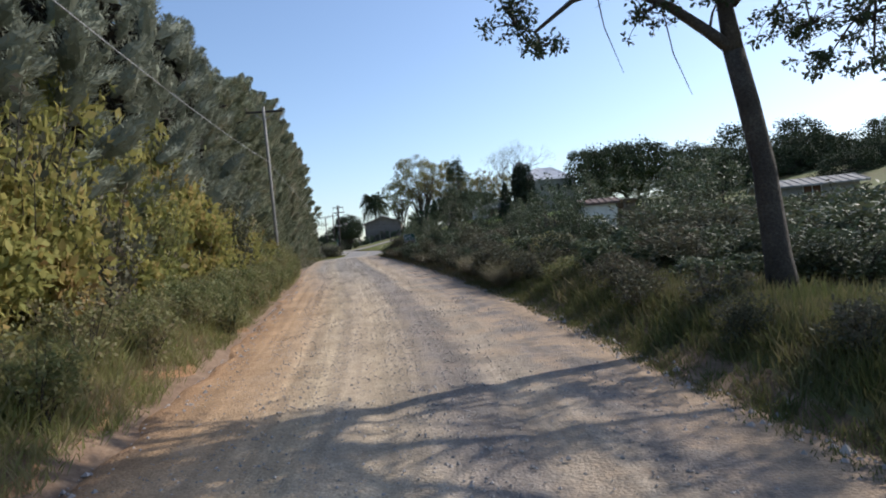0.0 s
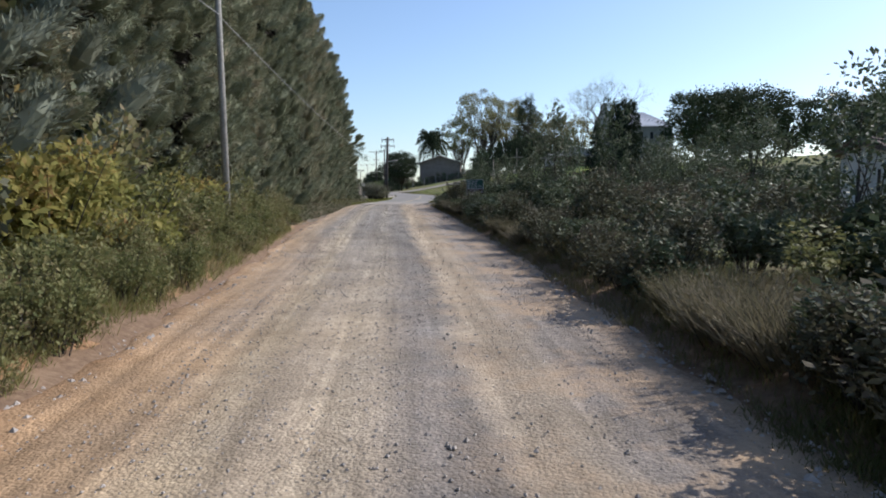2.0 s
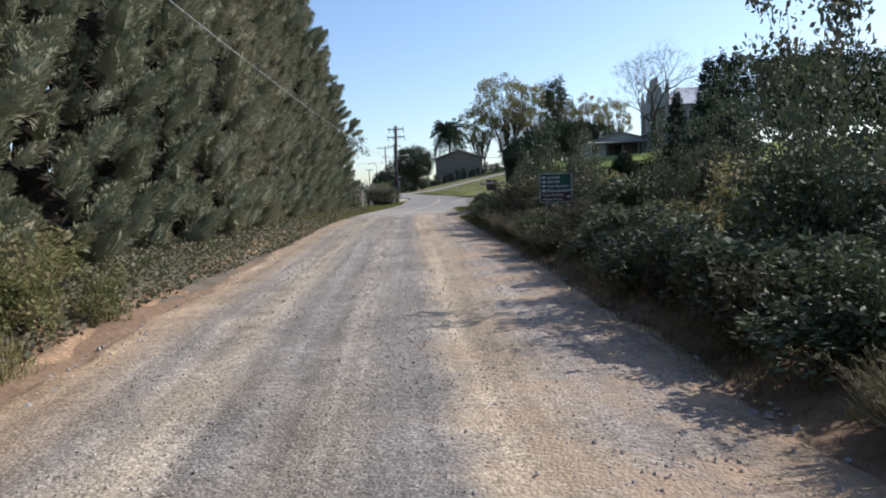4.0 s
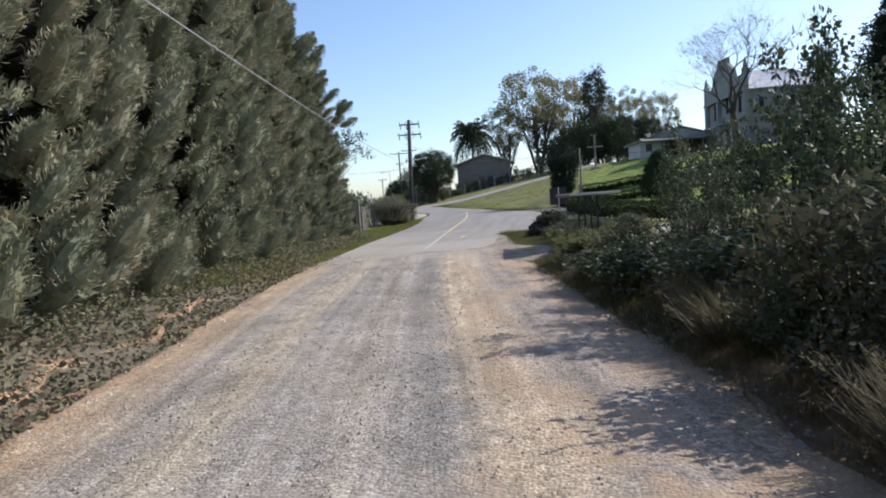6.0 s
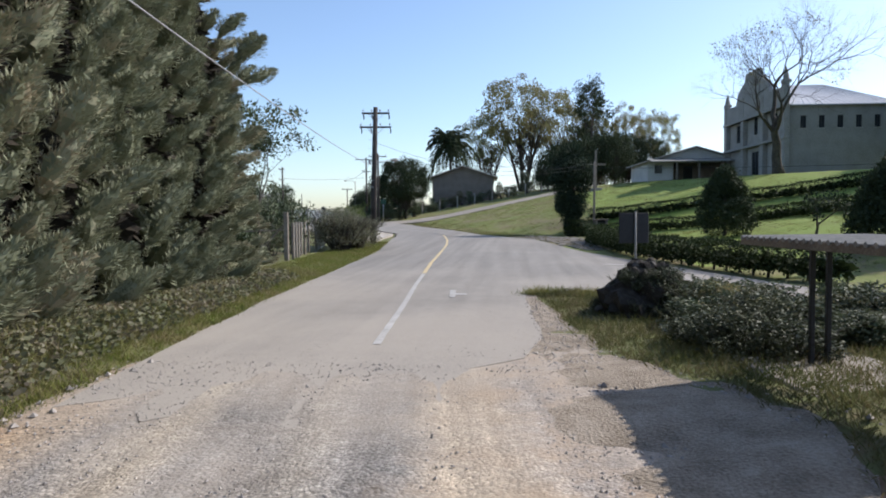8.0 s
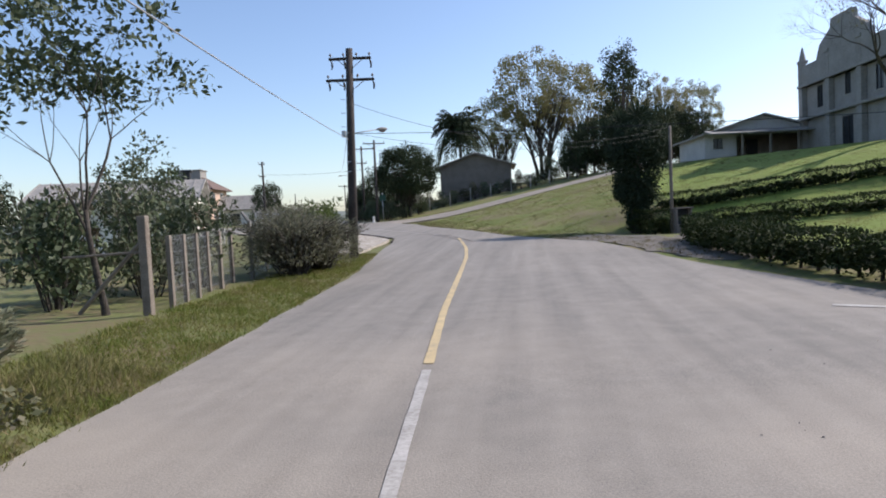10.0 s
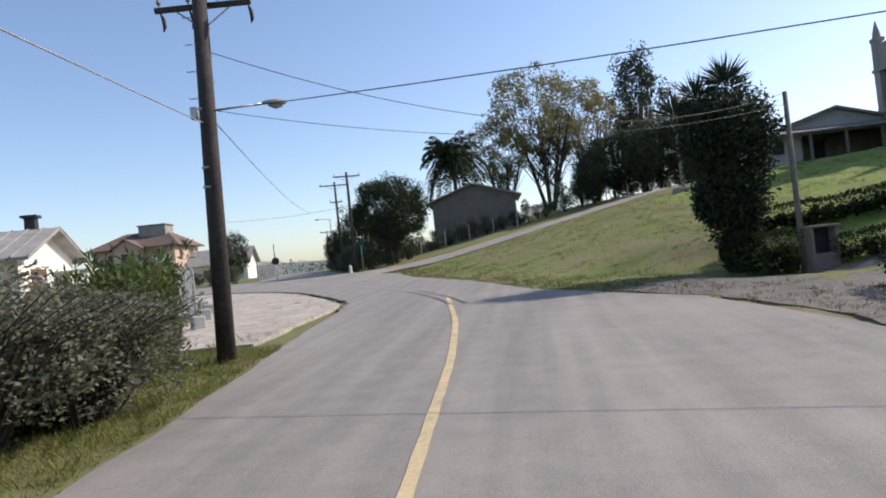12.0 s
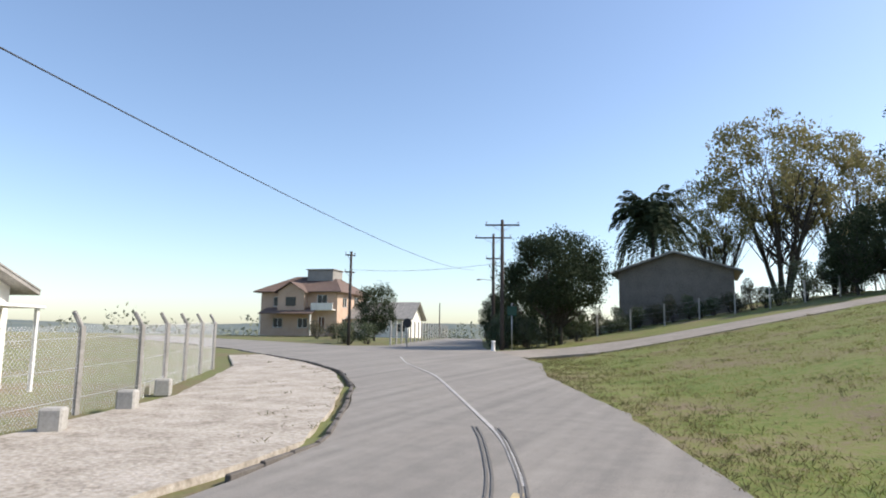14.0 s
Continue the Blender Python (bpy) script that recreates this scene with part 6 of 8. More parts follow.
    for e in edges.values():
        if e:
            sl.add([v[e[0]], v[e[1]], (v[e[1]][0], v[e[1]][1], v[e[1]][2] + t), (v[e[0]][0], v[e[0]][1], v[e[0]][2] + t)], [(0, 1, 2, 3)])
    roof_ob = part("roof", sl.mesh("house_roof", roof), ob)
    if not hip:
        for q in gable:
            part("gable", Shape().add(q, [(0, 1, 2)]).mesh("house_gable", gable_mat or wall), ob)
    # seams or tile rows on the slopes
    ribs = Shape()
    for q in top:
        if len(q) != 4:
            continue
        A, B, C, D = (Vector(v[i]) + Vector((0, 0, t + 0.02)) for i in q)
        m_ = max(6, int((B - A).length / 0.55))
        for i in range(m_ + 1):
            p, s_ = A.lerp(B, i / m_), D.lerp(C, i / m_)
            ribs.tube([p, s_], [0.035, 0.035], 4)
    part("roof_rib", ribs.mesh("roof_ribs", roof), roof_ob)
    return ob


# plank house beside the junction
hz = float(land(-19, 173))
house("house", "low grey-brown plank house with shallow gable roof on the slope", -23.9, 172.6, 3, 9.6, 8.5, 4.4, 6.0, M["plank_wall"], M["roof_cement"], 0.7,
      [("l", 3.0, 1.2, 4.0, 2.6, "dark"), ("l", 5.8, 1.2, 6.6, 2.4, "dark")], base=4.1, ridge_along="y")

# white house with shutters inside the fence
wz = float(land(-33, 122))
wh = house("house", "small white plastered house with closed brown shutters and ribbed roof", -38.9, 115.9, 20, 8.0, 5.8, 2.9, 3.95, M["white_wall"], M["roof_cement"], 0.55,
           [("r", 1.1, 1.3, 2.6, 2.45, "win"), ("f", 4.6, 1.2, 5.8, 2.3, "win"), ("f", 1.4, 1.2, 2.6, 2.3, "win")], ridge_along="x", base=0.85, shutters=M["brown_paint"])
part("chimney", Shape().box(7.25, 3.0, 3.2, 7.65, 3.4, 4.55, 0.02).box(7.15, 2.9, 4.55, 7.75, 3.5, 4.66, 0.01).mesh("house_chimney", M["dark_paint"]), wh, "dark square chimney with a flat cap")
part("canopy", Shape().box(8.01, 3.4, 2.28, 9.3, 5.6, 2.36, 0.01).mesh("house_canopy", M["white_paint"]), wh, "thin white canopy over the side door")
for k in (3.5, 5.4):
    part("canopy_post", Shape().box(9.1, k, -0.4, 9.2, k + 0.1, 2.28, 0.008).mesh("house_canopy_post", M["white_paint"]), wh)
part("side_door", Shape().box(8.003, 4.1, 0.0, 8.04, 4.95, 2.05, 0.008).mesh("house_side_door", M["brown_paint"]), wh)

# two-storey house with a water tank
bh = house("house", "two-storey beige house with brown tile hip roof and balconies", -79.0, 190, 10, 12.2, 11, 6.3, 8.6, M["beige_wall"], M["roof_tile"], 0.9,
           [("f", 2, 0.8, 3.6, 2.2, "win"), ("f", 6, 0.8, 7.6, 2.2, "win"), ("f", 9.3, 0.2, 10.3, 2.4, "door"), ("f", 2, 3.9, 3.6, 5.3, "win"), ("f", 6, 3.9, 7.6, 5.3, "win"), ("f", 9.0, 3.6, 10.6, 5.6, "win"),
            ("r", 2, 0.8, 3.6, 2.2, "win"), ("r", 2, 3.9, 3.6, 5.3, "win"), ("r", 6.5, 3.6, 8.4, 5.6, "win")], ridge_along="x", hip=3.8, base=2.6)
part("water_tank", Shape().box(5.6, 3.6, 7.4, 9.8, 7.2, 9.6, 0.03).box(5.4, 3.4, 9.6, 10.0, 7.4, 9.75, 0.02).mesh("water_tank", M["stone_wall"]), bh, "grey rendered water tank block")
for xx, yy, s in ((8.6, -1.2, "f"), (12.2, 6.0, "r")):
    bal = Shape().box(xx, yy, 3.3, xx + (3.4 if s == "f" else 1.2), yy + (1.2 if s == "f" else 3.2), 3.45, 0.02).box(xx, yy, 3.45, xx + (3.4 if s == "f" else 1.2), yy + 0.12, 4.35, 0.02)
    part("balcony", bal.mesh("house_balcony", M["white_wall"]), bh, "white balcony parapet")
wing = [(3.4, -1.3), (7.6, -1.3), (7.6, -0.003), (3.4, -0.003)]
part("wing", Shape().prism(wing, 2.9, 6.0).mesh("house_wing", M["beige_wall"]), bh, "projecting upper storey under its own gable")
part("wing_roof", Shape().add([(3.0, -1.8, 5.8), (5.5, -1.8, 7.3), (8.0, -1.8, 5.8), (3.0, 2.6, 5.8), (5.5, 4.6, 7.3), (8.0, 2.6, 5.8), (3.0, -1.8, 5.92), (5.5, -1.8, 7.44), (8.0, -1.8, 5.92), (3.0, 2.6, 5.92), (5.5, 4.6, 7.44), (8.0, 2.6, 5.92)],
     [(1, 0, 3, 4), (2, 1, 4, 5), (6, 7, 10, 9), (7, 8, 11, 10), (0, 1, 7, 6), (1, 2, 8, 7), (0, 6, 9, 3), (2, 5, 11, 8)]).mesh("wing_roof", M["roof_tile"]), bh)
part("wing_gable", Shape().add([(3.4, -1.29, 6.0), (7.6, -1.29, 6.0), (5.5, -1.29, 7.25)], [(0, 1, 2)]).mesh("wing_gable", M["beige_wall"]), bh)
part("wing_window", Shape().box(4.7, -1.34, 3.9, 6.3, -1.302, 5.2, 0.01).mesh("wing_window", M["dark_glass"]), bh)
part("porch_roof", Shape().add([(1, -2.6, 2.7), (9.4, -2.6, 2.7), (9.4, 0, 3.6), (1, 0, 3.6), (1, -2.6, 2.82), (9.4, -2.6, 2.82), (9.4, 0, 3.72), (1, 0, 3.72)], [(3, 2, 1, 0), (4, 5, 6, 7), (0, 1, 5, 4), (1, 2, 6, 5), (3, 0, 4, 7)]).mesh("porch_roof", M["roof_tile"]), bh)
for k in (1.2, 9.1):
    part("porch_post", Shape().box(k, -2.5, -0.3, k + 0.18, -2.32, 2.72, 0.01).mesh("porch_post", M["white_wall"]), bh)

# house with a grey roof beyond
house("house", "pale house with steep grey roof beyond the fence", -67, 196, 12, 9, 7, 3.2, 5.4, M["white_wall"], M["roof_cement"], 0.7,
      [("f", 2, 1, 3.4, 2.2, "win"), ("f", 7, 1, 8.4, 2.2, "win")], base=2.0)

# church
cb = 5.4
CH_HOLES = [("f", 1.2 + 1.75 * k, 4.95, 1.75 + 1.75 * k, 6.15, "dark") for k in range(5)] + [("l", 6.3, 0.1, 8.0, 3.4, "dark"), ("l", 2.2, 4.8, 3.2, 6.8, "dark"), ("l", 11.2, 4.8, 12.2, 6.8, "dark"), ("l", 6.8, 5.2, 7.7, 7.4, "dark")]
church = house("church", "grey stone church with pale metal roof and small arched windows", 15.4, 136.6, 4, 10.3, 14.4, 7.2, 10.3, M["stone_wall"], M["roof_metal"], 0.3, CH_HOLES, base=cb, hip=3.6)
fac = Shape().prism([(-0.62, -0.3), (-0.02, -0.3), (-0.02, 14.7), (-0.62, 14.7)], -0.4, 0.0)
step_pts = [(0, 7.0), (0, 9.0), (3.0, 9.0), (3.6, 10.2), (5.4, 11.2), (5.6, 12.0), (8.8, 12.0), (9.0, 11.2), (10.8, 10.2), (11.4, 9.0), (14.4, 9.0), (14.4, 7.0)]
gv = [(-0.45, a, b) for a, b in step_pts] + [(-0.02, a, b) for a, b in step_pts]
n = len(step_pts)
part("facade_gable", Shape().add(gv, [tuple(range(n)), tuple(range(n, 2 * n))[::-1]] + [(i, (i + 1) % n, n + (i + 1) % n, n + i) for i in range(n)]).mesh("facade_gable", M["stone_wall"]), church)
for yy in (0.0, 4.7, 9.6, 14.4):
    part("pilaster", Shape().box(-0.5, yy - 0.35, -0.4, -0.003, yy + 0.35, 9.3 if yy in (0.0, 14.4) else 9.0, 0.03).mesh("pilaster", M["stone_wall"]), church)
    part("pinnacle", Shape().box(-0.55, yy - 0.4, 9.3, 0.15, yy + 0.4, 9.6, 0.03).tube([(-0.2, yy, 9.6), (-0.2, yy, 10.0), (-0.2, yy, 10.9)], [0.3, 0.26, 0.03], 6).mesh("pinnacle", M["stone_wall"]), church)
for zz in (3.9, 7.0):
    part("cornice", Shape().box(-0.62, -0.4, zz, -0.03, 14.8, zz + 0.25, 0.03).mesh("cornice", M["stone_wall"]), church)

# annex with a deep porch
an = house("house", "low pale annex with a deep dark porch under a ribbed roof", 4.9, 150.4, 4, 11.0, 8.0, 2.3, 3.9, M["grey_plaster"], M["roof_cement"], 0.6,
           [("f", 0.8, 0.9, 1.7, 1.9, "dark"), ("f", 3.0, 0.05, 10.6, 2.1, "void")], base=6.2, ridge_along="y")
part("back_wall", Shape().box(2.6, 3.2, -0.3, 10.7, 3.35, 2.3).mesh("annex_back_wall", M["old_plaster"]), an, "brown plaster wall at the back of the porch")
part("door", Shape().box(5.2, 3.12, -0.2, 6.3, 3.19, 1.95, 0.01).mesh("annex_door", M["dark_paint"]), an)
for k in (3.0, 5.6, 8.2, 10.7):
    part("porch_post", Shape().box(k - 0.09, -1.5, -0.6, k + 0.09, -1.32, 2.2, 0.01).mesh("annex_post", M["weathered_wood"]), an)
part("porch_roof", Shape().add([(0.0, -1.9, 2.1), (11.4, -1.9, 2.1), (11.4, 0.2, 2.6), (0.0, 0.2, 2.6), (0.0, -1.9, 2.2), (11.4, -1.9, 2.2), (11.4, 0.2, 2.7), (0.0, 0.2, 2.7)], [(3, 2, 1, 0), (4, 5, 6, 7), (0, 1, 5, 4), (1, 2, 6, 5), (2, 3, 7, 6), (3, 0, 4, 7)]).mesh("annex_porch_roof", M["roof_cement"]), an)

# houses beyond the thicket
house("outbuilding", "small pale rendered outbuilding with a brown roof behind the thicket", 6.85, 34.5, -4, 1.75, 2.6, 2.25, 2.5, M["white_wall"], M["roof_tile"], 0.16, [("r", 0.8, 0.2, 1.6, 1.9, "door")], base=-0.65)
lean = thing("lean_to", "open lean-to with a brown sheet roof beside the outbuilding", "shelter", pose(8.95, 34.6, -0.65, 0, 0, -4))
part("roof", Shape().box(0, -0.3, 2.36, 1.15, 2.3, 2.43, 0.01).mesh("lean_to_roof", M["weathered_wood"]), lean)
part("back_panel", Shape().box(0, 2.1, -0.2, 1.1, 2.16, 2.34, 0.01).mesh("lean_to_back", M["weathered_wood"]), lean)
for k in (0.05, 1.0):
    part("post", Shape().box(k, -0.1, -0.2, k + 0.08, -0.02, 2.35, 0.01).mesh("lean_to_post", M["weathered_wood"]), lean)
house("shed", "low shed with grey sheet roof beyond the thicket", 22.0, 45.5, -12, 5.5, 5, 2.0, 2.5, M["stone_wall"], M["roof_cement"], 0.5, [("f", 2.0, 0.2, 3.2, 2.0, "door")])


# ---- trees and hedges round the junction ----
DARK = [dome_meshes(s, M["dark_tree"], 10.0, 9.0, 1.2, 70, 140, 0.32, 1.3, 1, 0.25, hollow=0.5) for s in (81, 82)]
BIG = [dome_meshes(s, M["autumn"], 24.0, 17.0, 7.5, 100, 125, 0.42, 1.45, 5, 0.27, hollow=0.42, gaps=0.2, fan=0.34) for s in (83, 84)]
PINE = [pine_meshes(s, M["pine"]) for s in (85, 86)]


def tree(ms, x, y, top, native, label, widen=1.0, name="tree", z=None, group=""):
    zb = float(land(x, y)) if z is None else z
    s = (top - zb) / native
    return plant(name, ms, label, "tree", x, y, (s * widen, s * widen, s), R0.random() * 6.28, z=zb, group=group)


def crown_top(ms):
    n = len(ms[0].vertices)
    co = np.empty(n * 3, np.float32)
    ms[0].vertices.foreach_get("co", co)
    return float(np.percentile(co.reshape(-1, 3)[:, 2], 99.5))


DT, BT, PT = [crown_top(m) for m in DARK], [crown_top(m) for m in BIG], [11.0, 11.0]
JUNC = dome_meshes(88, M["dark_tree"], 10.0, 8.6, 3.0, 110, 330, 0.22, 1.2, 3, 0.16, hollow=0.72)
tree(JUNC, -26.2, 159.5, 10.2, crown_top(JUNC), "dense round-crowned dark green tree at the junction", 1.0)
for k, (x, y, top) in enumerate([(-31.5, 166, 7.6), (-34.5, 170, 6.6), (-37.0, 178, 6.4), (-30.0, 171, 8.0), (-40, 188, 6.0)]):
    tree(DARK[k % 2], x, y, top, DT[k % 2], "dark green bushy tree beside the descending road", 0.8, group="trees by the descending road")
for k, (x, y, top, wd) in enumerate([(-9.5, 195, 28.2, 1.05), (-2.5, 199, 26.5, 0.95), (-16.0, 193, 21.0, 0.95), (9.5, 190, 22.0, 0.75), (15, 192, 21, 0.75), (5, 198, 22.5, 0.7)]):
    tree(BIG[k % 2], x, y, top, BT[k % 2], "tall open-crowned tree with yellowing leaves and dark limbs", wd, group="tall trees behind the plank house")
COL = dome_meshes(87, M["dark_tree"], 20.0, 6.2, 2.0, 60, 150, 0.34, 1.3, 1, 0.3, hollow=0.5)
tree(COL, 1.3, 178, 24.2, crown_top(COL), "tall dark columnar tree on the hill", 1.0, "tree")
for k, (x, y, top) in enumerate([(-6.0, 168, 12.0), (-3.6, 170, 13.4), (-1.0, 168, 13.2), (1.4, 171, 14.6), (3.8, 169, 14.4), (6.5, 173, 14.6), (9.5, 173, 14.0), (-5.5, 181, 11.5)]):
    tree(DARK[k % 2], x, y, top, DT[k % 2], "dense dark evergreen tree on the hill", 0.8, group="dark trees on the hill")
for k, (x, y, top) in enumerate([(9.1, 91.2, 10.5), (9.65, 89.6, 10.5), (10.2, 88.0, 10.2), (7.6, 95.5, 8.8)]):
    tree(PINE[k % 2], x, y, top, 11.0, "dark pointed conifer in a close row", 1.0, "conifer", group="row of dark conifers")
for k, (x, y, top) in enumerate([(26, 123, 16.4), (30, 128, 17.0), (34.5, 132, 17.8), (38.3, 136, 18.8), (44.5, 137, 16.8), (41, 112, 14.2), (47, 106, 15.6), (38, 96, 11.5), (48, 90, 13.5), (56, 84, 12)]):
    tree(DARK[k % 2], x, y, top, DT[k % 2], "large dark round-crowned tree behind the village", 1.0, group="distant dark trees")

for k, (x, y, top) in enumerate([(27.6, 72, 7.2), (29.9, 75, 8.4), (32.2, 71, 7.0), (34.3, 75, 8.3), (36.6, 71, 7.6), (38.9, 75, 9.4), (40.6, 71, 7.8), (42.1, 75, 9.4), (44.4, 72, 7.4), (46.4, 75, 8.2), (49.5, 76, 8.6), (53, 74, 9.0), (56.5, 77, 9.6), (60.5, 75, 10.0), (64.5, 78, 10.4), (35.5, 59, 5.6), (39, 60.5, 6.4), (43, 61, 7.0), (47, 62, 7.4)]):
    tree(DARK[k % 2], x, y, top, DT[k % 2], "dark spreading tree in the wood beyond the scrub", 1.55, z=float(land(x, y)) - 1.8, group="wood beyond the scrub")

# palm above the plank house
r = np.random.default_rng(91)
sh, vs = Shape().tube([(0, 0, -0.3), (0.1, 0, 4), (0.1, 0.1, 8.2)], [0.28, 0.2, 0.17], 9), []
for k in range(92):
    a, up = r.random() * math.tau, r.uniform(-0.9, 1.3)
    w = np.array([math.cos(a), math.sin(a), 0])
    ln = 3.5 + 0.7 * r.random()
    t = np.linspace(0.05, 1, 44)
    arc = np.array([0.1, 0.1, 8.2]) + w * (np.sin(t * 1.25)[:, None] * ln * (1 - 0.25 * abs(up))) + np.c_[np.zeros((44, 2)), up * t * ln * 0.75 - 1.1 * t ** 2 * ln * 0.45]
    for s in (-1, 1):
        side = np.array([-w[1], w[0], 0]) * s
        vs.append(leaf_quads(arc, side + w * 0.5 + (0, 0, -0.55) + r.normal(size=(44, 3)) * 0.15, 0.95 * (1 - 0.5 * t), 0.10, r))
ob = thing("palm_tree", "dark feathery palm behind the plank house", "palm tree", Matrix.LocRotScale((-21.6, 178, float(land(-21.6, 178))), None, (1.15, 1.15, 1.3)))
part("trunk", sh.mesh("palm_trunk", M["bark"], True), ob)
part("crown", quad_mesh("palm_crown", np.concatenate(vs), M["dark_tree"]), ob)

# bare tree in front of the church
r = np.random.default_rng(97)
sh, tips = limbs(r, (0, 0, -0.3), 20.0, 0.50, (0.0, 0), 4, 5, 0.72, 8, 0.25, 0.15)
ob = thing("bare_tree", "leafless grey tree with spreading branches before the church", "tree", pose(13.0, 132.2, float(land(13.0, 132.2)), 0, 0, 40))
part("trunk", sh.mesh("bare_trunk", M["bark"], True), ob)
few = [blob_leaves(r, q, (0.35, 0.35, 0.3), 5, 0.16, 0, 0.1) for q, w in tips[:260]]
part("crown", quad_mesh("bare_leaves", np.concatenate(few), M["autumn"]), ob, "last few dry leaves")

# ivy-clad stump with yucca heads
r = np.random.default_rng(98)
vs = []
for k in range(60):
    t = r.random() ** 0.8
    rad = 0.08 + 1.6 * t ** 0.9 if t < 0.75 else 1.5 - 1.6 * (t - 0.75)
    a = r.random() * math.tau
    c = (math.cos(a) * rad * 0.75, math.sin(a) * rad * 0.75, 0.3 + t * 5.2)
    s = 0.26 + 0.42 * min(t * 1.6, 1) + 0.15 * r.random()
    vs.append(blob_leaves(r, c, (s, s, s * 1.1), 420, 0.15, -0.1, 0.3))
for c, n, ln in (((-0.75, 0.1, 5.95), 110, 0.95), ((0.15, -0.1, 6.3), 120, 1.0), ((-1.5, 0.1, 5.45), 100, 0.9), ((0.45, 0.3, 6.2), 80, 0.85)):
    w = unit(r.normal(size=(n, 3)) + (0, 0, 0.5))
    vs.append(leaf_quads(np.asarray(c) + w * 0.05, w, ln * (0.8 + 0.3 * r.random(n)), 0.06, r, 0.08))
ob = thing("yucca_tree", "ivy-covered trunk topped with spiky yucca heads", "tree", pose(-6.6, 120.6, float(land(-6.6, 120.6))))
part("trunk", Shape().tube([(0, 0, -0.3), (0, 0, 2.5), (0.1, 0, 5.6)], [0.4, 0.3, 0.2], 9).mesh("yucca_trunk", M["bark"], True), ob)
part("crown", quad_mesh("yucca_crown", np.concatenate(vs), M["pine"]), ob)


for x, y, s in ((-5.7, 120.9, 0.55), (-6.1, 121.6, 0.6)):
    plant("garden_shrub", GSH[0], "dark low shrub at the foot of the yucca", "shrub", x, y, (s, s, s * 0.9), x, group="shrubs at the yucca", crown="foliage", stem="stem")


# clipped hedges
def hedge_row(pts, width, height, label, gaps=False, seed=1, leaf=0.055):
    r = np.random.default_rng(seed)
    p = np.asarray(pts, float)
    t = np.r_[0, np.cumsum(np.hypot(*np.diff(p, axis=0).T))]
    n = int(t[-1] * (2 * height + width) * 230)
    s = r.random(n) * t[-1]
    c = np.stack([np.interp(s, t, p[:, 0]), np.interp(s, t, p[:, 1])], 1)
    way = np.stack([np.gradient(np.interp(np.linspace(0, t[-1], 60), t, p[:, i])) for i in (0, 1)], 1)
    way = unit(way)[np.minimum((s / t[-1] * 60).astype(int), 59)]
    side = np.stack([-way[:, 1], way[:, 0]], 1)
    q = r.random(n) * (2 * height + width)
    lo = 0.2 * height if gaps else 0.05
    u = np.where(q < height, -width / 2, np.where(q < 2 * height, width / 2, (q - 2 * height) - width / 2))
    h = np.where(q < height, lo + (height - lo) * q / height, np.where(q < 2 * height, lo + (height - lo) * (q - height) / height, height))
    bulge = 0.03 * np.sin(s * 1.7) + 0.02 * np.sin(s * 4.1 + 1)
    u, h = u * (1 + bulge), h + bulge
    pos = np.c_[c + side * u[:, None], h]
    pos[:, 2] += land(c[:, 0], c[:, 1])
    out = np.c_[side * np.sign(u)[:, None] * (q < 2 * height)[:, None], (q >= 2 * height)[:, None]]
    pos += r.normal(size=pos.shape) * 0.045
    ln = leaf * (0.7 + 0.8 * r.random(n))
    v = [leaf_quads(pos, out + r.normal(size=(n, 3)) * 0.7, ln * 1.6, ln, r)]
    k = int(t[-1] * 60)
    si = r.random(k) * t[-1]
    ci = np.c_[np.interp(si, t, p[:, 0]), np.interp(si, t, p[:, 1]), np.zeros(k)]
    ci[:, 2] = land(ci[:, 0], ci[:, 1]) + lo + (height - lo) * (0.1 + 0.45 * r.random(k))
    v.append(leaf_quads(ci, r.normal(size=(k, 3)) * (1, 1, 0.25), width * 0.42, width * 0.3, r))
    ob = thing("clipped_hedge", label, "hedge")
    part("foliage", quad_mesh("hedge_foliage", np.concatenate(v), M["hedge"]), ob)
    for a in np.arange(0.3, t[-1], 0.75):
        x, y = float(np.interp(a, t, p[:, 0])), float(np.interp(a, t, p[:, 1]))
        z = float(land(x, y))
        part("stem", Shape().tube([(x, y, z - 0.1), (x + 0.03, y, z + height * 0.6)], [0.05, 0.035], 6).mesh("hedge_stem", M["bark"]), ob)
    return ob


hedge_row([(-5.5, 112.6), (-6.2, 108), (-5.7, 103), (-4.6, 97), (-2.9, 91), (-1.8, 88.6)], 1.0, 0.95, "low clipped box hedge along the side street", True, 101)
hedge_row([(-6.75, 120.35), (-5.9, 120.0), (-5.0, 119.85)], 1.3, 1.25, "rounded clipped hedge beside the ivy-covered trunk", False, 105)
hedge_row([(-4.3, 110.8), (-3.6, 107.6)], 0.9, 0.8, "short clipped box hedge in the churchyard garden", True, 102)
hedge_row([(-3.9, 119.5), (-1.5, 117.6), (1.5, 115.4), (4.7, 109.5), (8.0, 104)], 0.9, 0.72, "dark clipped hedge on the lower terrace", False, 103)
hedge_row([(-5.0, 123.6), (-1.6, 122.4), (3.2, 121.7), (7.3, 120.4), (11, 117.5), (15, 112)], 0.9, 0.8, "long dark clipped hedge on the upper terrace", False, 104)


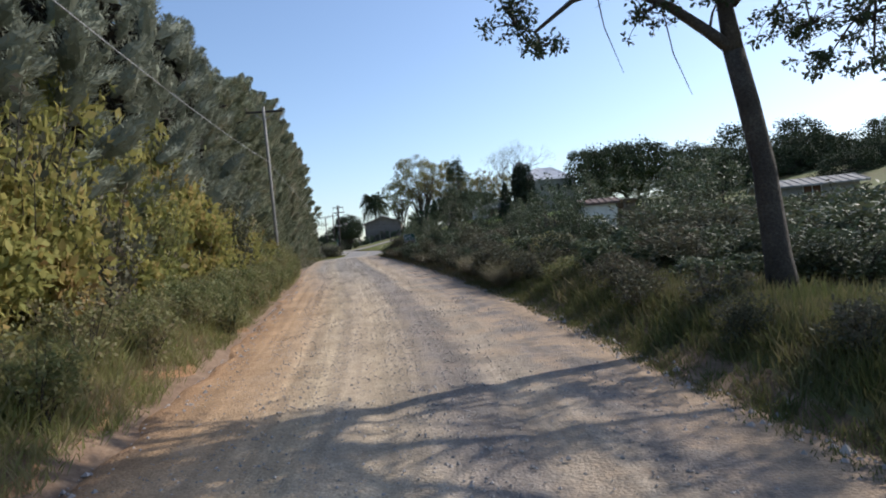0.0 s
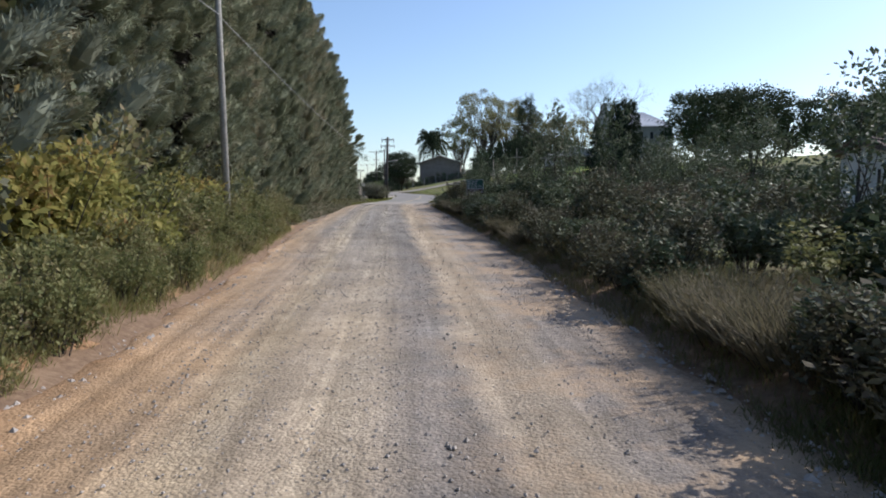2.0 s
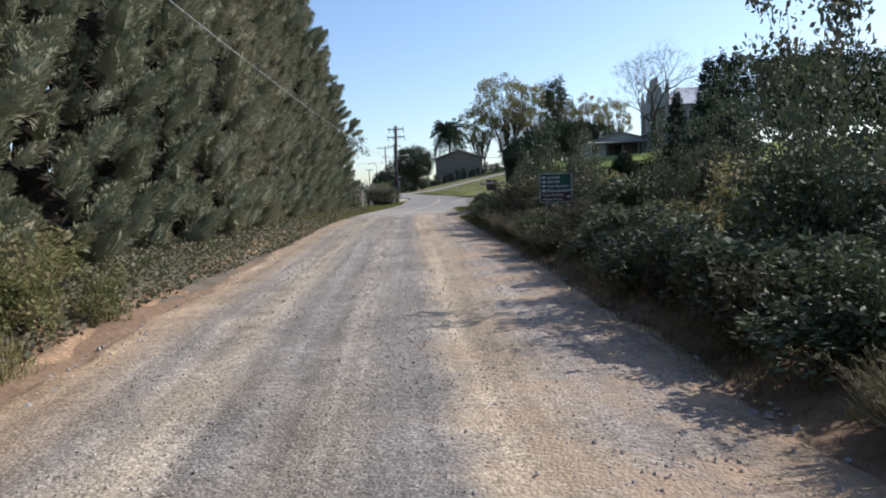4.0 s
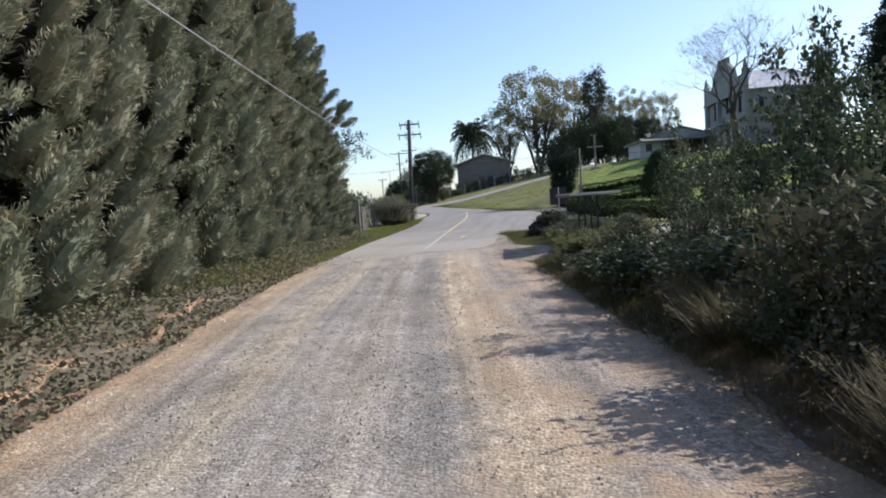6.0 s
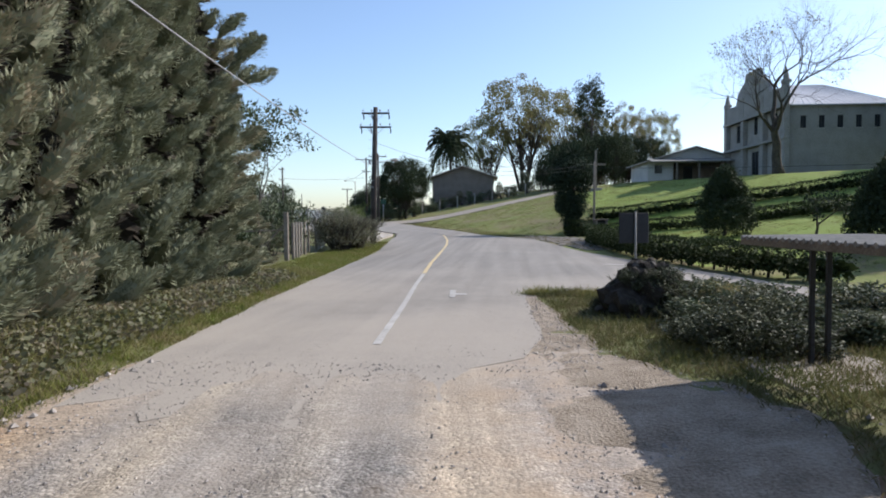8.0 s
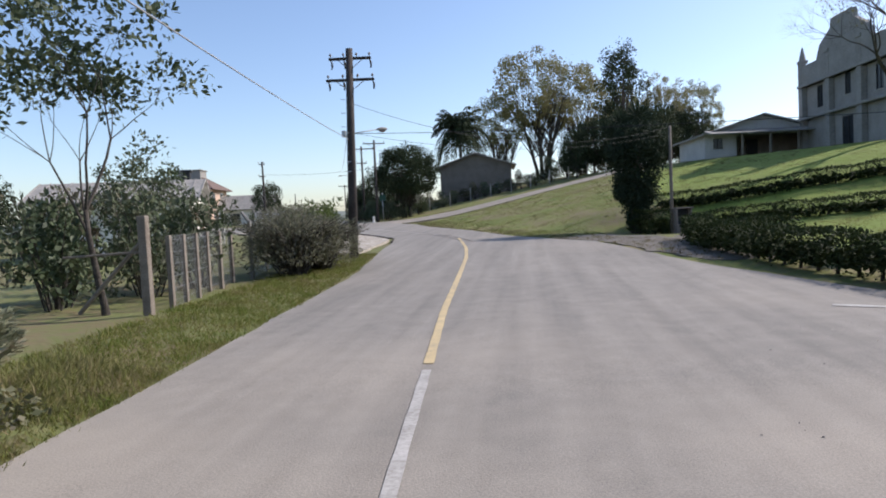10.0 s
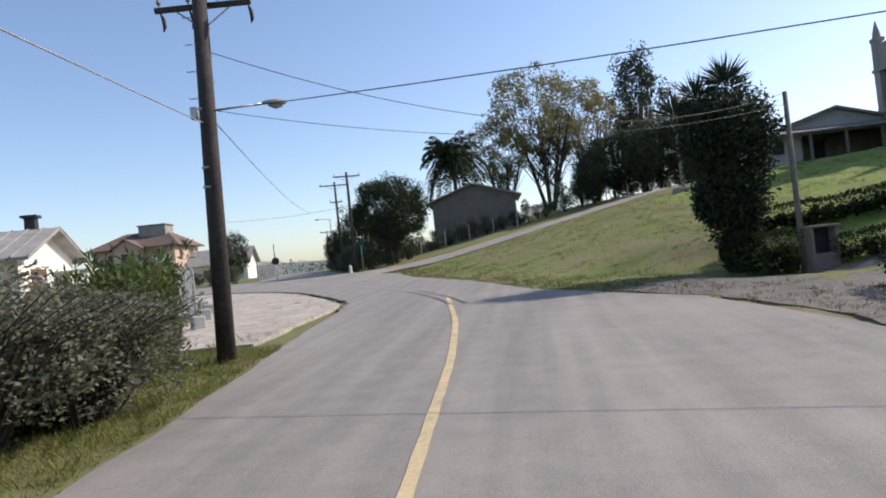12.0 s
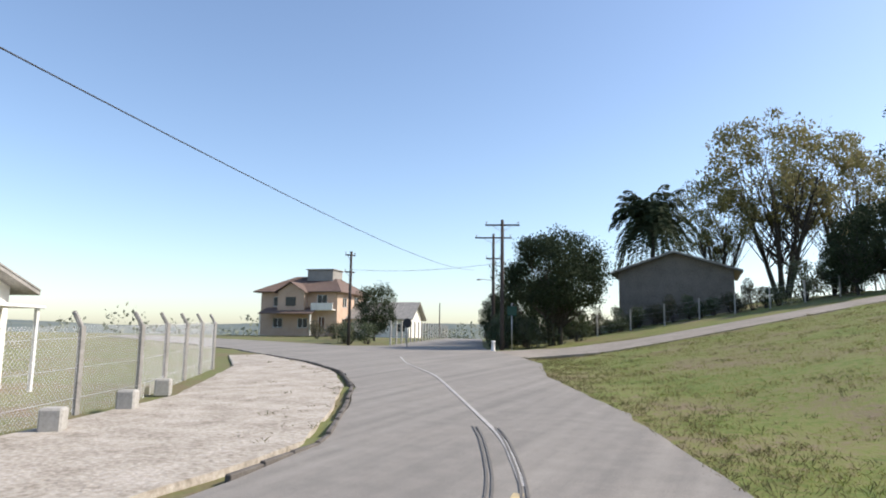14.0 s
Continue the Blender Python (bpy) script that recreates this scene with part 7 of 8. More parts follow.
# clipped conifer shrubs in the garden
def topiary(x, y, top, width, seed, label, material="dark_tree"):
    r = np.random.default_rng(seed)
    zb = float(land(x, y))
    H = top - zb
    vs = []
    for _ in range(64):
        t = r.random()
        rad = width / 2 * (1 - t ** 2.2) * (0.75 + 0.25 * r.random())
        a = r.random() * math.tau
        vs.append(blob_leaves(r, (math.cos(a) * rad * 0.75, math.sin(a) * rad * 0.75, 0.25 + t * (H - 0.6)), (0.5, 0.5, 0.5), 260, 0.13, 0.4, 0.4))
    ob = thing("garden_conifer", label, "shrub", pose(x, y, zb))
    part("foliage", quad_mesh("garden_foliage", np.concatenate(vs), M[material]), ob)
    part("trunk", Shape().tube([(0, 0, -0.2), (0, 0, H * 0.7)], [0.09, 0.05], 6).mesh("garden_trunk", M["bark"]), ob)


topiary(-0.2, 104.2, 4.4, 3.3, 111, "full rounded dark conifer shrub on the lawn")
topiary(3.2, 95.6, 4.0, 3.5, 112, "large full dark conifer shrub on the lawn")
topiary(9.4, 104, 5.6, 3.4, 113, "spreading dark green garden shrub")
topiary(12.5, 112, 6.4, 2.8, 114, "spreading dark green garden shrub")
YT2 = tree_meshes(115, M["dark_tree"], 3.4, 0.1, 0.17, 70, 0.5, 3, 2, 0.8, 0.4)
plant("garden_tree", YT2, "small round-headed garden tree on the lawn", "tree", 1.6, 98.4, 0.8, 1.0)

# after the hedge: small tree, gate post, fence, grey bush, oleander
ST = tree_meshes(116, M["shrub"], 6.5, 0.09, 0.16, 70, 0.6, 3, 3, 0.6, 0.4)
plant("small_tree", ST, "loose light-leaved tree at the end of the hedge", "tree", -21.6, 96.4, 1.0, 0.7)
plant("small_tree", YT[0], "leafy small tree inside the garden fence", "tree", -24.2, 102.5, (1.0, 1.0, 0.95), 0.4)
plant("small_tree", YT[1], "leafy small tree inside the garden fence", "tree", -26.4, 105.5, (1.0, 1.0, 0.95), 1.4)
for k, (x, y) in enumerate([(-22.6, 99.6), (-23.4, 97.2), (-22.2, 101.6), (-24.6, 99.0)]):
    plant("garden_shrub", (GSH + BSH)[k], "tall dark shrub inside the wire fence", "shrub", x, y, (1.3, 1.3, 1.5), k, group="shrubs inside the wire fence", crown="foliage", stem="stem")
gp = thing("gate_post", "weathered wooden gate post with diagonal brace", "gate post", pose(-20.5, 96.2, float(land(-20.5, 96.2)), 0, 0, 5))
part("post", Shape().box(-0.09, -0.09, -0.3, 0.09, 0.09, 2.1, 0.012).mesh("gate_post", M["weathered_wood"]), gp)
part("brace", Shape().tube([(-1.6, 0.2, 0.1), (-0.09, 0.02, 1.55)], [0.045, 0.04], 6).mesh("gate_brace", M["weathered_wood"]), gp)
part("rail", Shape().tube([(-1.8, 0.1, 1.3), (-0.09, 0.02, 1.35)], [0.03, 0.03], 6).mesh("gate_rail", M["weathered_wood"]), gp)


def wire_fence(pts, spacing, height, label, post="concrete", bent=0.0, wires=5, mesh_wire=False):
    p = np.asarray(pts, float)
    t = np.r_[0, np.cumsum(np.hypot(*np.diff(p, axis=0).T))]
    ob = thing("wire_fence", label, "fence")
    posts = []
    for s in np.arange(0, t[-1] + 0.01, spacing):
        x, y = float(np.interp(s, t, p[:, 0])), float(np.interp(s, t, p[:, 1]))
        z = float(land(x, y))
        sh = Shape().box(x - 0.055, y - 0.055, z - 0.3, x + 0.055, y + 0.055, z + height, 0.008)
        if bent:
            sh.tube([(x, y, z + height - 0.06), (x - bent, y - bent * 0.3, z + height + 0.3)], [0.055, 0.05], 6)
        part("post", sh.mesh("fence_post", M[post]), ob)
        posts.append((x, y, z))
    w = Shape()
    for a, b in zip(posts, posts[1:]):
        for k in range(wires):
            h = height * (k + 0.6) / wires
            w.tube([(a[0], a[1], a[2] + h), (b[0], b[1], b[2] + h)], [0.006, 0.006], 4, False)
        if mesh_wire:
            L = math.dist(a, b)
            m = int(L / 0.11)
            for k in range(-int(height / 0.11), m + 1):
                for s in (1, -1):
                    u0, u1 = k * 0.11, k * 0.11 + height
                    v0, v1 = (0, height) if s > 0 else (height, 0)
                    c0, c1 = max(u0, 0), min(u1, L)
                    if c1 <= c0:
                        continue
                    h0, h1 = v0 + (v1 - v0) * (c0 - u0) / height, v0 + (v1 - v0) * (c1 - u0) / height
                    q = [(a[i] + (b[i] - a[i]) * c / L + (h if i == 2 else 0)) for c, h in ((c0, h0), (c1, h1)) for i in range(3)]
                    w.tube([q[:3], q[3:]], [0.0025, 0.0025], 3, False)
    part("wire", w.mesh("fence_wire", M["galvanised"]), ob)
    return ob


wire_fence([(-20.6, 97.3), (-21.3, 100.5), (-21.7, 103.4)], 1.05, 1.65, "wire mesh fence with thin brown wooden posts beside the verge", "weathered_wood", 0, 6, True)
wire_fence([(-21.7, 104.2), (-22.5, 108), (-23.8, 114), (-27.8, 124), (-33.8, 133)], 2.6, 1.9, "chain-link fence with bent grey posts", "slim_pole", 0.22, 3, True)
wire_fence([(-39.6, 158.5), (-45, 175), (-50.5, 191), (-56, 207)], 2.6, 2.0, "tall fence of pale concrete posts beside the descending road", "concrete", 0, 4)
wire_fence([(-24.6, 166.0), (-14, 167.5), (-4, 171), (8, 175), (20, 178)], 2.6, 1.7, "fence of pale concrete posts along the dirt lane", "concrete", 0, 4)

LIL = [shrub_meshes(s, M["lilac"], 0.055, 9500, 20, 0.15, 0.4, 90, 1.5) for s in (121, 122)]
for k, (x, y, s) in enumerate([(-20.3, 104.4, 1.75), (-19.9, 106.0, 1.6), (-21.0, 105.8, 1.75)]):
    plant("flowering_bush", LIL[k % 2], "dense grey-green arching bush with small purplish leaves", "bush", x, y, (s, s, s * 0.70), k * 1.9, group="arching bush beside the fence", crown="foliage", stem="stem")
r = np.random.default_rng(123)
vs = []
for k in range(70):
    a, q = r.random() * math.tau, math.sqrt(r.random()) * 0.55
    b = np.array([math.cos(a) * q, math.sin(a) * q, 0.1])
    n = 34
    t = r.random((n, 1))
    pos = b * (1 + t * 0.5) + (0, 0, 1) * t * (1.5 + 0.8 * r.random())
    vs.append(leaf_quads(pos, r.normal(size=(n, 3)) * 0.6 + (0, 0, 0.7), 0.24, 0.045, r))
OL = quad_mesh("oleander_foliage", np.concatenate(vs), M["oleander"]), Shape().tube([(0, 0, -0.2), (0, 0, 1.2)], [0.05, 0.03], 5).mesh("oleander_stem", M["bark"])
for x, y, s in ((-20.75, 108.5, 1.0), (-21.0, 109.5, 1.05), (-21.7, 109.0, 0.95)):
    plant("oleander", OL, "upright light green oleander beside the pole", "bush", x, y, s, R0.random() * 6, group="oleanders by the pole", crown="foliage", stem="stem")

# verge island: rock pile, low shrubs
for k, (x, y, s) in enumerate([(-7.0, 83.6, 0.7), (-7.2, 81.4, 0.68), (-6.4, 82.0, 0.62), (-7.8, 80.6, 0.55), (-6.6, 80.4, 0.72), (-7.7, 79.3, 0.5), (-6.9, 78.9, 0.6), (-6.0, 79.6, 0.6), (-5.6, 81.2, 0.55), (-5.2, 78.4, 0.5)]):
    plant("low_shrub", (TSH + GSH)[k % 5], "low tangled dark green shrub on the verge", "shrub", x, y, (s * R0.uniform(0.85, 1.35), s * R0.uniform(0.85, 1.35), s * R0.uniform(0.32, 0.6)), k * 1.3, group="low shrubs on the island", crown="foliage", stem="stem")

for k in range(22):
    y = 66.5 + 0.5 * k
    x = float(xr(y)) + R0.uniform(1.0, 3.4)
    if math.hypot(x + 7.05, y - 76.4) < 1.9:
        continue
    s = R0.uniform(0.45, 0.75)
    plant("low_shrub", (TSH + GSH + WSH)[k % 7], "leafy green weeds on the verge island", "shrub", x, y, (s, s, s * R0.uniform(0.28, 0.5)), k * 2.1, group="low shrubs on the island", crown="foliage", stem="stem")

# heap of earth, brush and stones, the shade of its near side put into the colour
rk = np.random.default_rng(136)
HX, HY = -8.25, 82.9
bm = bmesh.new()
bmesh.ops.create_icosphere(bm, subdivisions=4, radius=1.0)
for p_ in bm.verts:
    q = p_.co.copy()
    bump = 1 + 0.22 * noise.noise(q * 1.6) + 0.16 * noise.noise(q * 5.0) + 0.16 * noise.noise(q * 11.0)
    p_.co = Vector((q.x * 0.84 * bump, q.y * 0.95 * bump, max(q.z, -0.1) * 1.0 * bump))
me = bpy.data.meshes.new("earth_mound")
bm.to_mesh(me)
bm.free()
me.materials.append(M["heap_shade"])
whole("earth_mound", me, "mound of earth and brush on the verge island, coloured as in shade", "earth mound", pose(HX, HY, float(land(HX, HY)) - 0.02))
for k in range(46):
    high = k < 20
    a, q = rk.random() * math.tau, (0.34 if high else 0.95) * math.sqrt(rk.random())
    s = 0.06 + 0.10 * rk.random()
    bm = bmesh.new()
    bmesh.ops.create_icosphere(bm, subdivisions=1, radius=s)
    for p_ in bm.verts:
        p_.co *= 0.62 + 0.7 * rk.random()
    me = bpy.data.meshes.new("rock")
    bm.to_mesh(me)
    bm.free()
    me.materials.append(M["heap_shade"] if k % 3 else M["kerb_dark"])
    rx, ry = HX + 0.05 + math.cos(a) * q, HY + math.sin(a) * q
    up = 0.92 + 0.30 * (1 - q / 0.34) * rk.random() if high else 0.78 * math.sqrt(max(0, 1 - (q / 0.95) ** 2))
    whole("rock", me, "dark rough rock in a roadside heap", "rock", pose(rx, ry, float(land(rx, ry)) + up, 30 * k, 50 * k, 0), group="rocks on the heap")
for k in range(40):
    x = HX + 0.5 + 3.0 * rk.random()
    y = HY - 4.2 + 4.6 * rk.random()
    if x < -8.5 or x + 0.28 * (y - 80) < -8.45:
        continue
    s = 0.34 + 0.3 * rk.random()
    plant("low_shrub", (ISH + TSH + WSH)[k % 5], "dark tangled bramble beside the earth heap", "shrub", x, y, (s * 1.3, s * 1.3, s * (0.5 + 0.35 * rk.random())), k * 1.9, group="brambles by the heap", crown="foliage", stem="stem")
for k, (x, y) in enumerate([(-8.15, 79.4), (-8.0, 78.7), (-7.7, 78.2), (-7.4, 78.9), (-7.2, 77.9)]):
    plant("low_shrub", ISH[k % 2], "dark tangled bramble beside the earth heap", "shrub", x, y, (0.6, 0.6, 0.34), k * 2.3, group="brambles by the heap", crown="foliage", stem="stem")
for k in range(26):
    a, q = -2.4 + 0.42 * k, 0.85 if k < 14 else 0.5
    s = 0.18 + 0.14 * rk.random()
    plant("low_shrub", ISH[k % 2], "dark weeds growing over the earth heap", "shrub", HX + q * math.cos(a), HY + q * math.sin(a), (s * 1.3, s * 1.3, s * 1.0), k * 1.3, z=float(land(HX, HY)) + (0.0 if k < 14 else 0.48), group="brambles by the heap", crown="foliage", stem="stem")

# gravel washed over the shoulder and the paving
r = np.random.default_rng(137)
n = 90000
x, y = r.uniform(-16, -6, n), 73 + 45 * r.random(n) ** 1.8
lane = np.where(y < 88, np.abs(x + 9.9 + 0.12 * (y - 80)) - 0.9, np.abs(x + 9.0 - 0.05 * (y - 95)) - 1.2)
keep = (inside(SHOULDER, x, y) & (r.random(n) < 0.9)) | inside(DRIVE, x, y) | (inside(ASPHALT, x, y) & (lane < 0.9 * r.random(n)) & (r.random(n) < np.where(y < 82, 0.07, 0.03))) | (inside(ASPHALT, x, y) & (r.random(n) < np.clip((79.5 - y) / 3.5, 0, 0.18)))
x, y = x[keep], y[keep]
n = len(x)
s = np.where(inside(SHOULDER, x, y), 0.006 + 0.030 * r.random(n) ** 4, 0.005 + 0.014 * r.random(n) ** 4)
V = OCT[None] * (1, 1, 0.7) * (0.7 + 0.6 * r.random((n, 6, 1))) * s[:, None, None] + np.stack([x, y, land(x, y) + np.where(inside(ASPHALT, x, y), 0.04, 0.03)], -1)[:, None]
me = bpy.data.meshes.new("shoulder_stones")
me.from_pydata(V.reshape(-1, 3).tolist(), [], [tuple(a + 6 * k for a in q) for k in range(n) for q in OCF])
me.materials.append(M["pebble"])
whole("shoulder_stones", me, "scattered gravel on the shoulder and paving", "gravel", kind="stuff")

# kerb of the sandy sidewalk
KERB = [(-19.95, 118.6), (-20.32, 121.3), (-22.3, 125.0), (-24.5, 128.8), (-27.9, 133.4), (-32.1, 137.3), (-38.6, 142)]
kb = thing("kerb", "dark broken concrete kerb round the sandy sidewalk", "kerb", kind="structure")
p = np.asarray(KERB)
t = np.r_[0, np.cumsum(np.hypot(*np.diff(p, axis=0).T))]
for s in np.arange(0, t[-1] - 0.8, 0.82):
    a = [float(np.interp(s, t, p[:, i])) for i in (0, 1)]
    b = [float(np.interp(s + 0.8, t, p[:, i])) for i in (0, 1)]
    ln, ang = math.dist(a, b), math.degrees(math.atan2(b[1] - a[1], b[0] - a[0]))
    part("kerb_stone", Shape().box(0, -0.05, -0.2, ln, 0.05, 0.085 + R0.uniform(-0.012, 0.012), 0.015).mesh("kerb_stone", M["kerb_dark"]), kb, m=pose(a[0], a[1], float(land(*a)), 0, 0, ang + R0.uniform(-1, 1)))
for x, y in ((-24.6, 117.2), (-25.8, 120.0), (-27.0, 122.6), (-28.4, 124.9)):
    whole("stone_block", Shape().box(-0.2, -0.2, -0.1, 0.2, 0.2, 0.36, 0.04).mesh("stone_block", M["concrete"]), "rough stone block at the foot of the fence", "stone block", pose(x + 0.5, y, float(land(x, y)) + 0.1, 0, 0, R0.uniform(0, 60)), group="stone blocks by the fence")

# low walls and flower bed shrubs at the foot of the plank house
for k in range(14):
    x = -23.5 + k * 0.95 + R0.uniform(-0.3, 0.3)
    plant("garden_shrub", (GSH + BSH)[k % 6], "low garden shrub under the plank house wall", "shrub", x, 169.5 + 0.08 * k + R0.uniform(-0.5, 0.5), (0.9, 0.9, 0.75 + 0.4 * R0.random()), k, group="shrubs below the plank house", crown="foliage", stem="stem")
for k in range(8):
    plant("garden_shrub", (GSH + BSH)[k % 6], "low garden shrub between the fence and the plank house", "shrub", -28.6 + k * 0.8 + R0.uniform(-0.2, 0.2), 167.4 + R0.uniform(-0.3, 0.3), (0.85, 0.85, 0.55 + 0.45 * R0.random()), k, group="shrubs below the plank house", crown="foliage", stem="stem")
for k in range(16):
    x = -9 + k * 2.0
    plant("garden_shrub", (GSH + BSH)[k % 6], "dark shrub along the fence under the trees", "shrub", x, 171 + 0.42 * (x + 9) + R0.uniform(1, 3), (1.7, 1.7, 1.5 + 0.9 * R0.random()), k, group="shrubs under the trees", crown="foliage", stem="stem")
for k, (x, y) in enumerate([(-29.6, 157.6), (-28.2, 158.6), (-30.4, 159.4), (-27.0, 160.0), (-29.0, 160.6), (-25.2, 161.4)]):
    plant("garden_shrub", GSH[k % 3], "tall dark shrub under the junction tree", "shrub", x, y, (1.3, 1.3, 1.3), k, group="shrubs under the junction tree", crown="foliage", stem="stem")
for k in range(9):
    plant("garden_shrub", (GSH + BSH)[k % 6], "dark shrub at the foot of the junction trees", "shrub", -30.5 - k * 0.9, 160 + k * 2.2, (1.2, 1.2, 1.1), k, group="shrubs at the junction", crown="foliage", stem="stem")
for k, (x, y) in enumerate([(-44.5, 160), (-46.0, 161.5), (-43.2, 161), (-58, 178), (-55, 176), (-61, 179)]):
    plant("garden_shrub", (GSH + BSH)[k % 6], "garden shrub inside the corner fence", "shrub", x, y, (1.1, 1.1, 1.0), k, group="corner garden shrubs", crown="foliage", stem="stem")
# low open shed beside the plank house
lz = float(land(-30.6, 167.2))
shed = thing("open_shed", "low open wooden shed with a flat dark roof", "shed", pose(-30.6, 167.2, lz, 0, 0, 3))
part("roof", Shape().box(-1.7, -1.1, 1.62, 1.7, 1.1, 1.70, 0.01).mesh("open_shed_roof", M["weathered_wood"]), shed)
for xx in (-1.55, 1.55):
    for yy in (-0.95, 0.95):
        part("post", Shape().box(xx - 0.06, yy - 0.06, -0.4, xx + 0.06, yy + 0.06, 1.62, 0.01).mesh("open_shed_post", M["weathered_wood"]), shed)
part("rail", Shape().box(-1.49, -0.98, 0.75, 1.49, -0.93, 0.87, 0.008).mesh("open_shed_rail", M["weathered_wood"]), shed)
tree(DARK[1], -47.8, 170, 7.6, DT[1], "round garden tree in front of the grey-roofed house", 0.75)
tree(DARK[0], -47, 121, 6.5, DT[0], "garden tree beside the white house", 0.8)

# lawn grass on the bank by the junction and in the garden
r = np.random.default_rng(131)
n = 110000
x, y = r.uniform(-24, 12, n), r.uniform(92, 156, n)
patch = np.array([noise.noise((a * 0.35, b * 0.35, 0)) + 0.6 * noise.noise((a * 1.1, b * 1.1, 4)) for a, b in zip(x, y)])
slope = (x + 12) * 0.925 + (y - 117.5) * 0.377
keep = ~inside(ASPHALT, x, y) & ~inside(LANE, x, y) & ~inside(DRIVE, x, y) & (slope > 0.2) & (patch > -0.22 - 0.3 * r.random(n)) & ((y > 104) | (x > -2))
x, y, patch = x[keep][:52000], y[keep][:52000], patch[keep][:52000]
whole("lawn_grass", grass_mesh("lawn_grass", np.c_[x, y, land(x, y) - 0.01], 0.05 + 0.05 * r.random(len(x)) + 0.05 * np.clip(patch, 0, 1), M["lawn"], 4, 132, 1.1), "patchy mown grass on the sloping bank", "grass", kind="stuff")
n = 9000
x, y = r.uniform(-24, 8, n), r.uniform(106, 155, n)
hum = np.array([noise.noise((a * 0.8, b * 0.8, 9)) for a, b in zip(x, y)])
slope = (x + 12) * 0.925 + (y - 117.5) * 0.377
keep = ~inside(ASPHALT, x, y) & ~inside(LANE, x, y) & ~inside(DRIVE, x, y) & (slope > 0.2) & (hum > 0.12)
x, y = x[keep], y[keep]
whole("lawn_tussocks", grass_mesh("lawn_tussocks", np.c_[x, y, land(x, y) - 0.01], 0.10 + 0.12 * r.random(len(x)), M["verge"], 8, 138, 0.7), "uncut darker tussocks on the sloping lawn", "grass", kind="stuff")
n = 26000
y = r.uniform(114, 152, n)
x = r.uniform(-26, -6, n)
slope = (x + 12) * 0.925 + (y - 117.5) * 0.377
edge = np.min([np.hypot(x - a, y - b) for a, b in zip(np.interp(np.linspace(0, 1, 60), np.linspace(0, 1, 8), (-29.3, -25.2, -22.2, -20.3, -16.2, -13.6, -11.4, -9.6)), np.interp(np.linspace(0, 1, 60), np.linspace(0, 1, 8), (153.6, 147, 141.2, 135, 126.6, 119.8, 116.2, 113.6)))], 0)
keep = ~inside(ASPHALT, x, y) & ~inside(LANE, x, y) & (edge < 3.0 * r.random(n))
x, y = x[keep], y[keep]
whole("edge_weeds", grass_mesh("edge_weeds", np.c_[x, y, land(x, y) - 0.01], 0.08 + 0.14 * r.random(len(x)) ** 2, M["verge"], 7, 135, 0.9), "dry straggling weeds along the asphalt edge", "weeds", kind="stuff")
n = 9000
y = r.uniform(75, 112, n)
x = xl(y) - 0.05 - 2.6 * r.random(n)
whole("roadside_grass", grass_mesh("roadside_grass", np.c_[x, y, land(x, y) - 0.01], 0.08 + 0.14 * r.random(n) ** 2, M["lawn"], 8, 133, 0.7), "short green grass beside the asphalt", "grass", kind="stuff")
n = 22000
x, y = r.uniform(-10.6, -3.6, n), r.uniform(63, 86.2, n)
keep = ~inside(ASPHALT, x, y) & ~inside(SHOULDER, x, y) & (x > xr(y) + 0.15)
x, y = x[keep], y[keep]
whole("island_grass", grass_mesh("island_grass", np.c_[x, y, land(x, y) - 0.01], 0.06 + 0.16 * r.random(len(x)) ** 1.6, M["verge_green"], 8, 134, 0.8), "short rough grass on the verge island", "grass", kind="stuff")

n = 900
k = r.random(n)
x, y = np.interp(k, [0, 0.5, 1], [-10.45, -8.35, -6.9]) + 0.16 * r.normal(size=n), np.interp(k, [0, 0.5, 1], [86.1, 85.75, 83.4]) - 0.2 * np.abs(r.normal(size=n))
whole("fringe_grass", grass_mesh("fringe_grass", np.c_[x, y, land(x, y) - 0.01], 0.12 + 0.2 * r.random(n), M["bank_grass"], 8, 139, 0.6), "uncut grass fringe at the asphalt edge", "grass", kind="stuff")
n = 700
x, y = r.uniform(-9, -2, n), r.uniform(104, 113, n)
keep = inside(DRIVE, x, y)
x, y = x[keep], y[keep]
whole("drive_weeds", grass_mesh("drive_weeds", np.c_[x, y, land(x, y)], 0.06 + 0.12 * r.random(len(x)), M["verge"], 9, 139, 0.8), "weeds growing through the rubble drive", "weeds", kind="stuff")

